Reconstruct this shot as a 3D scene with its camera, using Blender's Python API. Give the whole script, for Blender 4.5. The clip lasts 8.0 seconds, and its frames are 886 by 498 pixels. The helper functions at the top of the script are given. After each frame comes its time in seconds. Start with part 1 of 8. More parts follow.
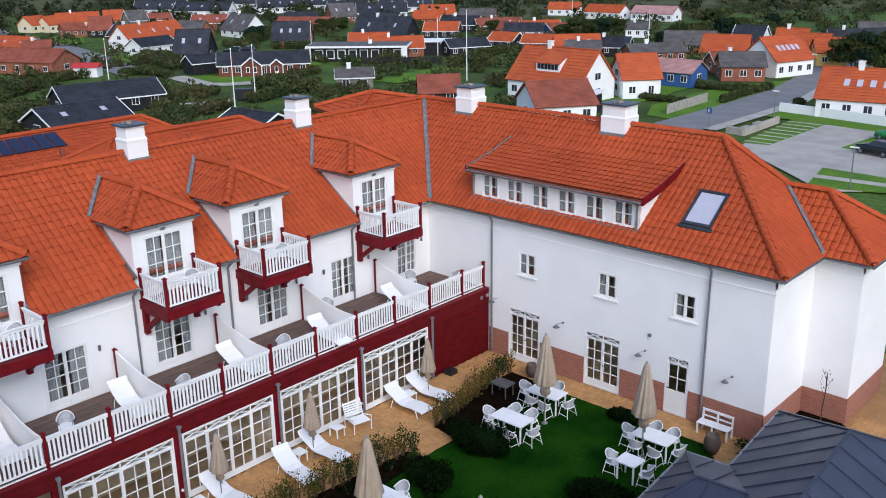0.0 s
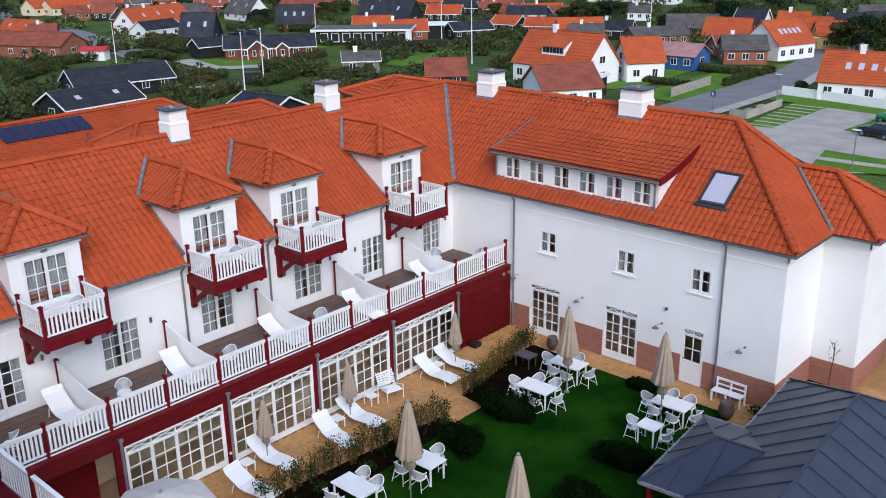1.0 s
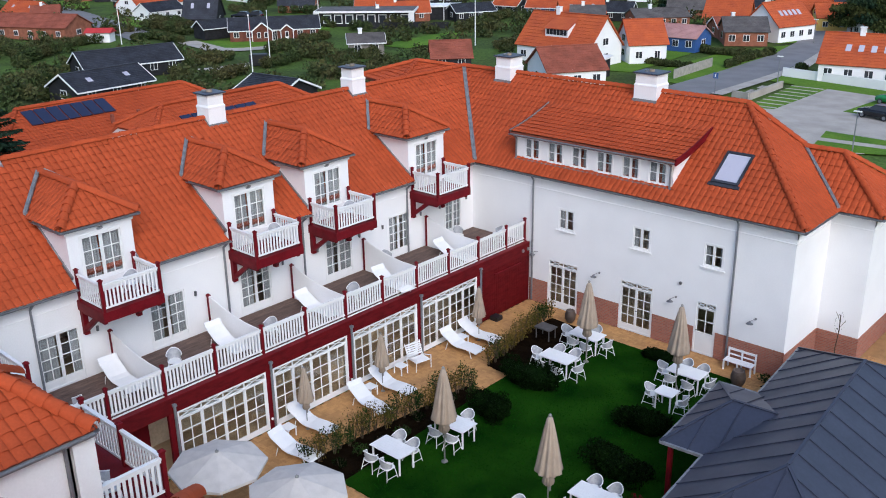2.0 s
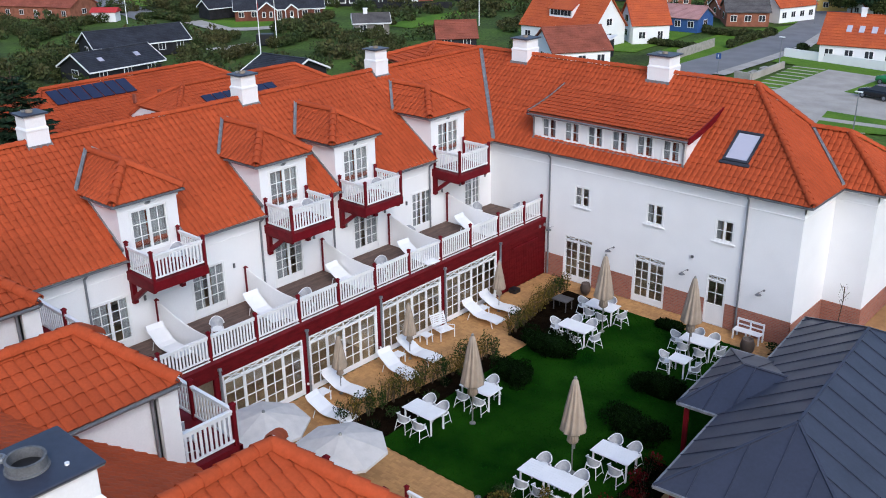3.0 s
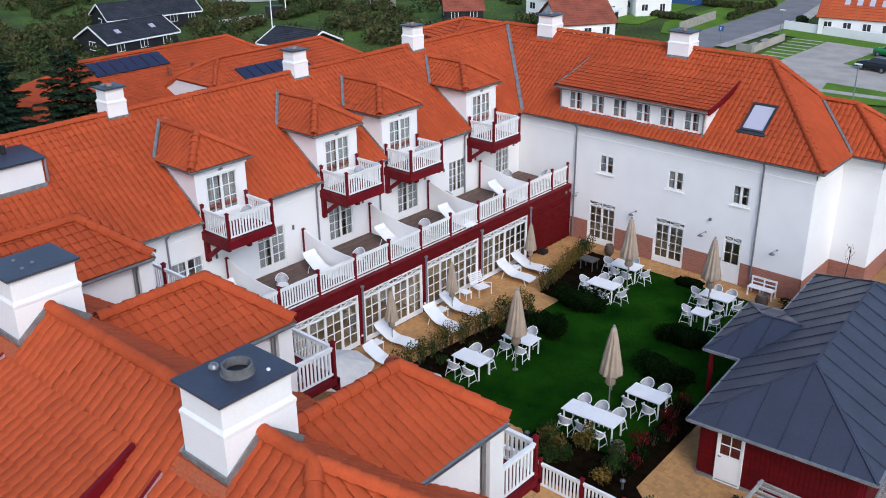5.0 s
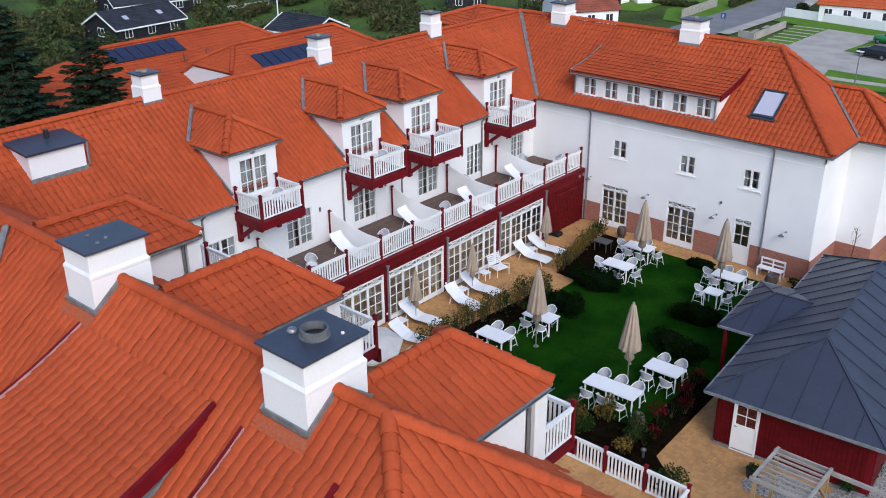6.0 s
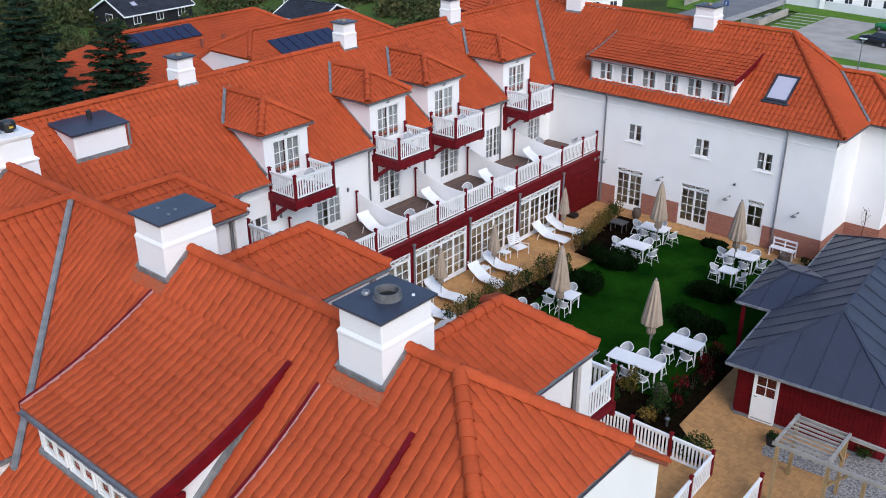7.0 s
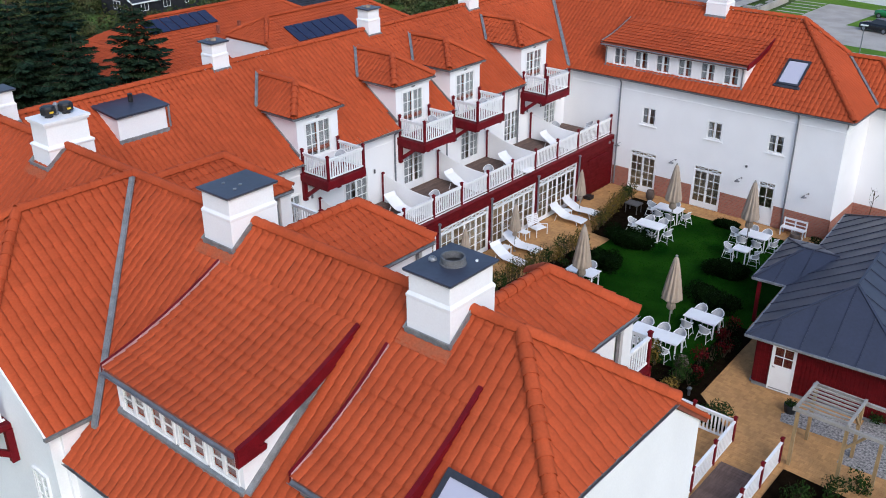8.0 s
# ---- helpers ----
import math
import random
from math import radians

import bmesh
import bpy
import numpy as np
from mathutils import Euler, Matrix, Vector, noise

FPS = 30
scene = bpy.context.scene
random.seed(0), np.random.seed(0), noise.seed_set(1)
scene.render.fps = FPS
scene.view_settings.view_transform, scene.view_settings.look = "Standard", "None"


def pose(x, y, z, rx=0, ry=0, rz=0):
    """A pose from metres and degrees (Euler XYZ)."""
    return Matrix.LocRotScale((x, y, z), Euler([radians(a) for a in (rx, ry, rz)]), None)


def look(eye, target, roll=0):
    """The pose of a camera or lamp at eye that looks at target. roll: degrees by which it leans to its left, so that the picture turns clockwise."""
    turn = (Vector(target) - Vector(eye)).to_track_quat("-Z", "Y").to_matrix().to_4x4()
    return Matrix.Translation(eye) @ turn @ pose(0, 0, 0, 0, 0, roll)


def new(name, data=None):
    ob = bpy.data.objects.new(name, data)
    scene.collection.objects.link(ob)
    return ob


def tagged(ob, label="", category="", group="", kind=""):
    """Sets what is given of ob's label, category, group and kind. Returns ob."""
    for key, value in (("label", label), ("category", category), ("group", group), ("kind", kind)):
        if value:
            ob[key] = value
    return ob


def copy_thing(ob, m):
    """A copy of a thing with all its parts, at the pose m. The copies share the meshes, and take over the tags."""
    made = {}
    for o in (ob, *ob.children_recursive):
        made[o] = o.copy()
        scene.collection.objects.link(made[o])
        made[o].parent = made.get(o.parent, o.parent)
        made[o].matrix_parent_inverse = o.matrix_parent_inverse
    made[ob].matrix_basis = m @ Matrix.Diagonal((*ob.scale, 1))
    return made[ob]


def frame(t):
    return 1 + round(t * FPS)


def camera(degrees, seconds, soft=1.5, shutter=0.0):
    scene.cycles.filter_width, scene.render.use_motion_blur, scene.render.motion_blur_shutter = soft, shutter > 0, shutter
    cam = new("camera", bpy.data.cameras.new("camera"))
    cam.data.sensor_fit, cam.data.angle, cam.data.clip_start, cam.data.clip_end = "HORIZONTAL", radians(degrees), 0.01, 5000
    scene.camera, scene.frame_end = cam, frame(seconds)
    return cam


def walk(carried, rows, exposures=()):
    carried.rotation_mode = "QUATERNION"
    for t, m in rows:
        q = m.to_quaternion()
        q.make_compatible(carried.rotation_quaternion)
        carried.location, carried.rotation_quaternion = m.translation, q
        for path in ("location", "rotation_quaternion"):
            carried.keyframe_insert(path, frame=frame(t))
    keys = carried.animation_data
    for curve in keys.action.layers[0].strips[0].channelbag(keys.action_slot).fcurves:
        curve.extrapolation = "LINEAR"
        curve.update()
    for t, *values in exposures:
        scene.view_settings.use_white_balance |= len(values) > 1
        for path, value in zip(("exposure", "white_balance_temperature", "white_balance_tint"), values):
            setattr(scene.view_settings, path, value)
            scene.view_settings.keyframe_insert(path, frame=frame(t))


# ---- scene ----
cam = camera(50.9, 8.0, 1.0)
PATH = [
    (0, (24.886, -30.077, 17.713), (23.601, -28.678, 17.088), -0.9),
    (0.5, (25.054, -31.171, 17.882), (23.775, -29.773, 17.241), -0.9),
    (1, (25.246, -32.29, 18.142), (23.972, -30.896, 17.482), -0.9),
    (1.5, (25.39, -33.402, 18.386), (24.124, -32.01, 17.708), -0.9),
    (3, (25.925, -36.69, 19.131), (24.682, -35.308, 18.392), -0.8),
    (3.5, (26.073, -37.725, 19.334), (24.839, -36.345, 18.578), -0.7),
    (4, (26.243, -38.717, 19.607), (25.016, -37.339, 18.835), -0.7),
    (4.5, (26.376, -39.657, 19.858), (25.156, -38.28, 19.074), -0.7),
    (6, (26.423, -42.453, 20.429), (25.225, -41.079, 19.606), -0.5),
    (6.5, (26.333, -43.376, 20.544), (25.143, -42.002, 19.71), -0.4),
    (7, (26.25, -44.393, 20.601), (25.068, -43.019, 19.755), -0.3),
    (7.5, (26.154, -45.388, 20.716), (24.981, -44.013, 19.859), -0.2),
    (8, (26.084, -46.469, 20.837), (24.92, -45.094, 19.968), -0.2),
]
walk(cam, [(t, look(eye, target, roll)) for t, eye, target, roll in PATH], exposures=[(0.0, 0.52, 5900, 10), (8.0, 0.52, 5900, 10)])

# ---- light ----
world = bpy.data.worlds.new("overcast_sky")
scene.world = world
world.use_nodes = True
_wn = world.node_tree.nodes
_sky = _wn.new("ShaderNodeTexSky")
_sky.sky_type, _sky.sun_disc = "NISHITA", False
_sky.sun_elevation, _sky.sun_rotation = radians(37.5), radians(123)
_sky.air_density, _sky.dust_density, _sky.ozone_density = 1.2, 2.2, 1.6
world.node_tree.links.new(_sky.outputs[0], _wn["Background"].inputs[0])
_wn["Background"].inputs[1].default_value = 0.145
sun = new("sun", bpy.data.lights.new("sun", "SUN"))
sun.data.energy, sun.data.angle, sun.data.color = 1.0, radians(30), (1.0, 0.96, 0.92)
sun.matrix_world = look((50, -33, 46), (0, 0, 0))


# ---- materials ----
def mat(name, col, rough=0.7, var=0.15, scale=3.0, fine=40.0, bump=0.15, metal=0.0, col2=None, spread=0.0, island=False, stretch=(1, 1, 1), dist=0.01, detail=6.0, spec=0.5):
    """A surface with a base colour, coarse and fine variation, bump, and a shift per object or per island."""
    m = bpy.data.materials.new(name)
    m.use_nodes = True
    nt = m.node_tree
    n, ln = nt.nodes, nt.links
    b = n["Principled BSDF"]
    tc = n.new("ShaderNodeNewGeometry")
    mp = n.new("ShaderNodeMapping")
    mp.inputs["Scale"].default_value = stretch
    ln.new(tc.outputs["Position"], mp.inputs[0])
    big, small = n.new("ShaderNodeTexNoise"), n.new("ShaderNodeTexNoise")
    big.inputs["Scale"].default_value, big.inputs["Detail"].default_value = scale, detail
    small.inputs["Scale"].default_value, small.inputs["Detail"].default_value = fine, 4.0
    ln.new(mp.outputs[0], big.inputs[0]), ln.new(mp.outputs[0], small.inputs[0])
    mixer = n.new("ShaderNodeMix")
    mixer.data_type = "RGBA"
    c2 = col2 or [c * (1 - 2.2 * var) for c in col]
    mixer.inputs[6].default_value, mixer.inputs[7].default_value = (*col, 1), (*c2, 1)
    ramp = n.new("ShaderNodeMapRange")
    ramp.inputs[1].default_value, ramp.inputs[2].default_value = 0.38, 0.68
    ln.new(big.outputs[0], ramp.inputs[0]), ln.new(ramp.outputs[0], mixer.inputs[0])
    hsv = n.new("ShaderNodeHueSaturation")
    ln.new(mixer.outputs[2], hsv.inputs["Color"])
    val = n.new("ShaderNodeMapRange")
    val.inputs[3].default_value, val.inputs[4].default_value = 1 - var, 1 + var
    val.inputs[1].default_value, val.inputs[2].default_value = 0.3, 0.7
    ln.new(small.outputs[0], val.inputs[0])
    if spread:
        rnd = n.new("ShaderNodeNewGeometry") if island else n.new("ShaderNodeObjectInfo")
        rv = n.new("ShaderNodeMapRange")
        rv.inputs[3].default_value, rv.inputs[4].default_value = 1 - spread, 1 + spread
        ln.new(rnd.outputs["Random Per Island" if island else "Random"], rv.inputs[0])
        mul = n.new("ShaderNodeMath")
        mul.operation = "MULTIPLY"
        ln.new(val.outputs[0], mul.inputs[0]), ln.new(rv.outputs[0], mul.inputs[1]), ln.new(mul.outputs[0], hsv.inputs["Value"])
    else:
        ln.new(val.outputs[0], hsv.inputs["Value"])
    ln.new(hsv.outputs[0], b.inputs["Base Color"])
    b.inputs["Metallic"].default_value = metal
    b.inputs["Specular IOR Level"].default_value = spec
    rr = n.new("ShaderNodeMapRange")
    rr.inputs[3].default_value, rr.inputs[4].default_value = max(0.02, rough - 0.1), min(1, rough + 0.1)
    ln.new(big.outputs[0], rr.inputs[0]), ln.new(rr.outputs[0], b.inputs["Roughness"])
    if bump:
        bp = n.new("ShaderNodeBump")
        bp.inputs["Strength"].default_value, bp.inputs["Distance"].default_value = bump, dist
        ln.new(small.outputs[0], bp.inputs["Height"]), ln.new(bp.outputs[0], b.inputs["Normal"])
    return m


def glass_mat(name, tint, rough=0.0, clear=1.0):
    """Glass; with clear at 0 an opaque glossy pane in the given tint."""
    m = bpy.data.materials.new(name)
    m.use_nodes = True
    b = m.node_tree.nodes["Principled BSDF"]
    b.inputs["Base Color"].default_value = (*tint, 1)
    b.inputs["Roughness"].default_value, b.inputs["Transmission Weight"].default_value, b.inputs["IOR"].default_value = rough, clear, 1.5
    return m


TILE = mat("clay_tile", (0.415, 0.075, 0.025), 0.70, 0.09, 0.35, 14, 0.12, spread=0.07, island=True, col2=(0.35, 0.063, 0.022), spec=0.10)
TILE_ONE = mat("clay_tile_single", (0.415, 0.075, 0.025), 0.70, 0.09, 0.35, 14, 0.12, spread=0.07, col2=(0.35, 0.063, 0.022), spec=0.10)
TILE_FAR = mat("far_clay_tile", (0.44, 0.095, 0.03), 0.7, 0.14, 0.6, 6, 0.2, col2=(0.36, 0.075, 0.03), spec=0.2)
TILE_BROWN = mat("brown_tile", (0.28, 0.085, 0.055), 0.75, 0.15, 0.6, 6, 0.2, spec=0.2)
SLATE = mat("dark_roofing", (0.035, 0.038, 0.05), 0.6, 0.2, 0.7, 12, 0.2, spec=0.3)
GREYROOF = mat("grey_roofing", (0.11, 0.10, 0.10), 0.8, 0.2, 0.7, 12, 0.2)
PINKROOF = mat("pale_red_roofing", (0.45, 0.25, 0.24), 0.8, 0.1, 0.7, 12, 0.2)
CLAYMORTAR = mat("clay_mortar", (0.38, 0.085, 0.035), 0.9, 0.16, 3, 18, 0.5, col2=(0.32, 0.10, 0.052), spec=0.1)
ZINC = mat("dark_zinc", (0.043, 0.048, 0.074), 0.45, 0.10, 0.8, 9, 0.04, metal=0.15, col2=(0.035, 0.040, 0.062))
LEAD = mat("lead_flashing", (0.26, 0.27, 0.28), 0.5, 0.15, 4, 30, 0.2, metal=0.3)
GUTTER = mat("grey_gutter", (0.24, 0.25, 0.27), 0.4, 0.1, 4, 30, 0.05, metal=0.4)
WHITE = mat("white_render", (0.80, 0.80, 0.81), 0.85, 0.025, 0.6, 20, 0.12, col2=(0.76, 0.76, 0.77))
WHITEPAINT = mat("white_paint", (0.80, 0.80, 0.80), 0.45, 0.02, 2, 30, 0.03)
CREAM = mat("cream_render", (0.70, 0.62, 0.42), 0.85, 0.05, 0.6, 20, 0.1)
YELLOW = mat("yellow_render", (0.70, 0.48, 0.13), 0.85, 0.05, 0.6, 20, 0.1)
RED = mat("oxblood_paint", (0.145, 0.005, 0.010), 0.55, 0.12, 2.5, 25, 0.1, spec=0.15)
REDBOARD = mat("oxblood_board", (0.105, 0.004, 0.006), 0.6, 0.14, 2.0, 18, 0.15, stretch=(1, 1, 4), spec=0.12)
BRICKWALL = mat("far_brick", (0.30, 0.115, 0.07), 0.9, 0.15, 1.5, 12, 0.3, spec=0.2)
DARKWOOD = mat("black_boarding", (0.018, 0.018, 0.022), 0.7, 0.2, 1.5, 12, 0.2, spec=0.3)
BROWNWOOD = mat("brown_boarding", (0.16, 0.05, 0.03), 0.75, 0.2, 1.5, 12, 0.2, spec=0.3)
GREYWALL = mat("grey_boarding", (0.22, 0.20, 0.18), 0.8, 0.15, 1.5, 12, 0.2)
DECK = mat("weathered_deck", (0.135, 0.085, 0.068), 0.8, 0.15, 2, 30, 0.2, stretch=(6, 1, 1), spread=0.15)
TIMBER = mat("raw_timber", (0.34, 0.23, 0.11), 0.7, 0.15, 2, 25, 0.2, stretch=(4, 4, 1))
GREYTIMBER = mat("silvered_timber", (0.33, 0.31, 0.28), 0.8, 0.12, 2, 25, 0.2)
PAVE = mat("sandy_paver", (0.47, 0.255, 0.10), 0.9, 0.10, 0.9, 30, 0.25, spread=0.13, island=True, col2=(0.40, 0.215, 0.09), spec=0.2)
PAVE_ONE = mat("sandy_paver_single", (0.47, 0.255, 0.10), 0.9, 0.10, 0.9, 30, 0.25, spread=0.13, col2=(0.40, 0.215, 0.09), spec=0.2)
PAVEBED = mat("paver_joint", (0.38, 0.21, 0.09), 0.95, 0.1, 2, 40, 0.2, spec=0.2)
GRASS = mat("lawn_grass", (0.008, 0.056, 0.003), 0.95, 0.25, 0.7, 60, 0.6, spread=0.45, island=True, col2=(0.004, 0.028, 0.002), dist=0.03, spec=0.02)
LAWN = mat("lawn_turf", (0.012, 0.050, 0.003), 0.95, 0.30, 0.55, 40, 0.6, col2=(0.002, 0.018, 0.001), dist=0.03, spec=0.02)
FLUE = mat("grey_flue", (0.13, 0.13, 0.135), 0.7, 0.15, 4, 30, 0.2)
FIELD = mat("field_grass", (0.072, 0.12, 0.024), 0.95, 0.35, 0.12, 2.5, 0.5, col2=(0.04, 0.055, 0.02), dist=0.1, spec=0.08)
GARDEN = mat("garden_grass", (0.11, 0.20, 0.022), 0.95, 0.2, 0.3, 5, 0.5, col2=(0.075, 0.155, 0.02), dist=0.1, spec=0.08)
SCRUB = mat("dune_scrub", (0.090, 0.092, 0.042), 0.95, 0.25, 0.03, 0.6, 0.6, col2=(0.026, 0.038, 0.018), dist=0.3, spec=0.08)
SOIL = mat("bark_soil", (0.010, 0.006, 0.003), 0.95, 0.3, 3, 50, 0.8, dist=0.03, spec=0.02)
LEAF = mat("shrub_leaf", (0.020, 0.042, 0.008), 0.6, 0.25, 1.5, 20, 0.1, spread=0.45, island=True, col2=(0.017, 0.034, 0.010), spec=0.02)
LEAF_DARK = mat("box_leaf", (0.004, 0.012, 0.002), 0.6, 0.25, 1.5, 20, 0.1, spread=0.45, island=True, spec=0.02)
LEAF_DRY = mat("autumn_leaf", (0.15, 0.095, 0.022), 0.7, 0.25, 1.0, 20, 0.1, spread=0.55, island=True, col2=(0.060, 0.062, 0.014), spec=0.02)
LEAF_RED = mat("red_flower", (0.085, 0.007, 0.009), 0.7, 0.25, 1.0, 20, 0.1, spread=0.5, island=True, spec=0.02)
NEEDLE = mat("spruce_needle", (0.014, 0.032, 0.022), 0.8, 0.3, 0.35, 10, 0.1, spread=0.6, island=True, col2=(0.024, 0.034, 0.012), spec=0.02)
TREELEAF = mat("tree_leaf", (0.035, 0.055, 0.018), 0.7, 0.25, 0.4, 10, 0.1, spread=0.5, island=True, col2=(0.055, 0.055, 0.020), spec=0.02)
BARK = mat("bark", (0.09, 0.065, 0.045), 0.95, 0.25, 3, 30, 0.6, spec=0.08)
ASPHALT = mat("asphalt", (0.185, 0.18, 0.185), 0.9, 0.08, 0.4, 40, 0.3)
GRAVEL = mat("grey_gravel", (0.36, 0.33, 0.31), 0.95, 0.35, 11, 28, 0.9, dist=0.04, col2=(0.10, 0.095, 0.09), detail=2.0)
PARKPAVE = mat("parking_paving", (0.40, 0.365, 0.325), 0.9, 0.10, 0.5, 30, 0.2)
CANVAS = mat("taupe_canvas", (0.36, 0.29, 0.225), 0.9, 0.07, 3, 60, 0.2)
CANVAS_LIGHT = mat("cream_canvas", (0.60, 0.56, 0.52), 0.9, 0.05, 3, 60, 0.2)
POLE = mat("grey_pole", (0.30, 0.29, 0.27), 0.4, 0.1, 4, 30, 0.05, metal=0.5)
PLASTIC = mat("white_furniture", (0.80, 0.80, 0.81), 0.4, 0.02, 3, 30, 0.03)
GLASS = glass_mat("window_glass", (0.86, 0.90, 0.89))
# dark tint stands for the unlit insides behind far windows
FARGLASS = glass_mat("far_dark_pane", (0.03, 0.033, 0.04), 0.08, 0.0)
INTERIOR = mat("room_wall", (0.60, 0.47, 0.33), 0.9, 0.1, 1.0, 10, 0.05)
ROOMFLOOR = mat("room_floor", (0.36, 0.25, 0.15), 0.6, 0.1, 1.0, 10, 0.05)
# opaque pale tint puts reflected sky into the colour of the roof panes
SKYGLASS = glass_mat("roof_window_sky_tint", (0.45, 0.44, 0.52), 0.02, 0.0)
CURTAIN = mat("net_curtain", (0.34, 0.34, 0.36), 0.9, 0.12, 3, 8, 0.1, stretch=(1, 6, 0.2))
SOLAR = glass_mat("solar_cell", (0.018, 0.022, 0.055), 0.15, 0.0)
METAL = mat("lamp_metal", (0.20, 0.20, 0.21), 0.35, 0.1, 4, 30, 0.05, metal=0.7)
BLACK = mat("black_plastic", (0.012, 0.012, 0.014), 0.5, 0.1, 4, 30, 0.05)
CLAYPOT = mat("brown_pot", (0.10, 0.07, 0.055), 0.6, 0.15, 4, 30, 0.1)
CONCRETE = mat("flue_clay", (0.30, 0.24, 0.19), 0.8, 0.15, 5, 30, 0.2)
CARBLACK = mat("black_car_paint", (0.012, 0.013, 0.018), 0.2, 0.05, 2, 10, 0.0)
CARGREEN = mat("green_car_paint", (0.03, 0.22, 0.07), 0.25, 0.05, 2, 10, 0.0)
CARWHITE = mat("white_car_paint", (0.70, 0.71, 0.73), 0.25, 0.03, 2, 10, 0.0)
BLUE = mat("blue_paint", (0.03, 0.09, 0.28), 0.6, 0.1, 2, 10, 0.05)
YELLOWTAG = mat("yellow_tag", (0.65, 0.42, 0.02), 0.6, 0.05, 2, 10, 0.0)
FLAGRED = mat("red_cloth", (0.45, 0.03, 0.03), 0.8, 0.08, 2, 10, 0.05)


# ---- building helpers ----
class Mesh:
    """Collects points and faces for one mesh."""

    def __init__(self):
        self.v, self.f = [], []

    def add(self, pts, faces):
        k = len(self.v)
        self.v += [tuple(p) for p in pts]
        self.f += [tuple(i + k for i in q) for q in faces]
        return self

    def box(self, x0, y0, z0, x1, y1, z1, bev=0.0):
        x0, x1, y0, y1, z0, z1 = min(x0, x1), max(x0, x1), min(y0, y1), max(y0, y1), min(z0, z1), max(z0, z1)
        if not bev:
            p = [(x, y, z) for z in (z0, z1) for y in (y0, y1) for x in (x0, x1)]
            return self.add(p, [(0, 2, 3, 1), (4, 5, 7, 6), (0, 1, 5, 4), (2, 6, 7, 3), (0, 4, 6, 2), (1, 3, 7, 5)])
        def ring(e, z):
            return [(x0 + e, y0, z), (x1 - e, y0, z), (x1, y0 + e, z), (x1, y1 - e, z), (x1 - e, y1, z), (x0 + e, y1, z), (x0, y1 - e, z), (x0, y0 + e, z)]
        def inset(e, z):
            return [(x0 + 2 * e, y0 + e, z), (x1 - 2 * e, y0 + e, z), (x1 - e, y0 + 2 * e, z), (x1 - e, y1 - 2 * e, z), (x1 - 2 * e, y1 - e, z), (x0 + 2 * e, y1 - e, z), (x0 + e, y1 - 2 * e, z), (x0 + e, y0 + 2 * e, z)]
        rs = [inset(bev, z0), ring(bev, z0 + bev), ring(bev, z1 - bev), inset(bev, z1)]
        return self.loft(rs, cap=True)

    def loft(self, rings, cap=False, closed=True):
        n = len(rings[0])
        faces = []
        for k in range(len(rings) - 1):
            for i in range(n if closed else n - 1):
                j = (i + 1) % n
                faces.append((k * n + i, k * n + j, (k + 1) * n + j, (k + 1) * n + i))
        if cap:
            faces += [tuple(range(n - 1, -1, -1)), tuple(range((len(rings) - 1) * n, len(rings) * n))]
        return self.add([p for r in rings for p in r], faces)

    def beam(self, p, q, w, h, up=(0, 0, 1)):
        p, q = Vector(p), Vector(q)
        d = (q - p).normalized()
        s = d.cross(Vector(up))
        s = s.normalized() if s.length > 1e-4 else Vector((1, 0, 0))
        u = s.cross(d)
        a, b = s * w / 2, u * h / 2
        return self.loft([[e - a - b, e + a - b, e + a + b, e - a + b] for e in (p, q)], cap=True)

    def tube(self, p, q, r0, r1=None, n=8, cap=True):
        p, q = Vector(p), Vector(q)
        r1 = r0 if r1 is None else r1
        d = (q - p).normalized()
        s = d.cross(Vector((0, 0, 1)))
        s = s.normalized() if s.length > 1e-4 else Vector((1, 0, 0))
        u = s.cross(d)
        ring = lambda e, r: [e + r * (math.cos(2 * math.pi * i / n) * s + math.sin(2 * math.pi * i / n) * u) for i in range(n)]
        return self.loft([ring(p, r0), ring(q, r1)], cap=cap)

    def path(self, pts, r, n=6):
        for a, b in zip(pts, pts[1:]):
            self.tube(a, b, r, r, n)
        return self

    def lathe(self, prof, c=(0, 0, 0), n=16):
        rings = [[(c[0] + r * math.cos(2 * math.pi * i / n), c[1] + r * math.sin(2 * math.pi * i / n), c[2] + z) for i in range(n)] for r, z in prof]
        return self.loft(rings, cap=True)

    def slab(self, poly, t):
        """A flat polygon with thickness t downwards along its normal."""
        poly = [Vector(p) for p in poly]
        nrm = Vector((0, 0, 0))
        for i in range(len(poly)):
            nrm += poly[i].cross(poly[(i + 1) % len(poly)])
        nrm.normalize()
        if nrm.z < 0:
            poly.reverse()
            nrm = -nrm
        return self.loft([[p - nrm * t for p in poly], poly], cap=True)

    def prism(self, poly, axis, a, b):
        """A polygon in the plane across axis, drawn out from a to b."""
        put = {"x": lambda p, s: (s, p[0], p[1]), "y": lambda p, s: (p[0], s, p[1]), "z": lambda p, s: (p[0], p[1], s)}[axis]
        return self.loft([[put(p, a) for p in poly], [put(p, b) for p in poly]], cap=True)

    def data(self, name, material, smooth=False):
        me = bpy.data.meshes.new(name)
        me.from_pydata(self.v, [], self.f)
        bm = bmesh.new()
        bm.from_mesh(me)
        bmesh.ops.recalc_face_normals(bm, faces=bm.faces)
        bm.to_mesh(me)
        bm.free()
        me.materials.append(material)
        if smooth:
            for p in me.polygons:
                p.use_smooth = True
        return me


def world_of(ob):
    m = ob.matrix_basis.copy()
    while ob.parent:
        m = ob.parent.matrix_basis @ ob.matrix_parent_inverse @ m
        ob = ob.parent
    return m


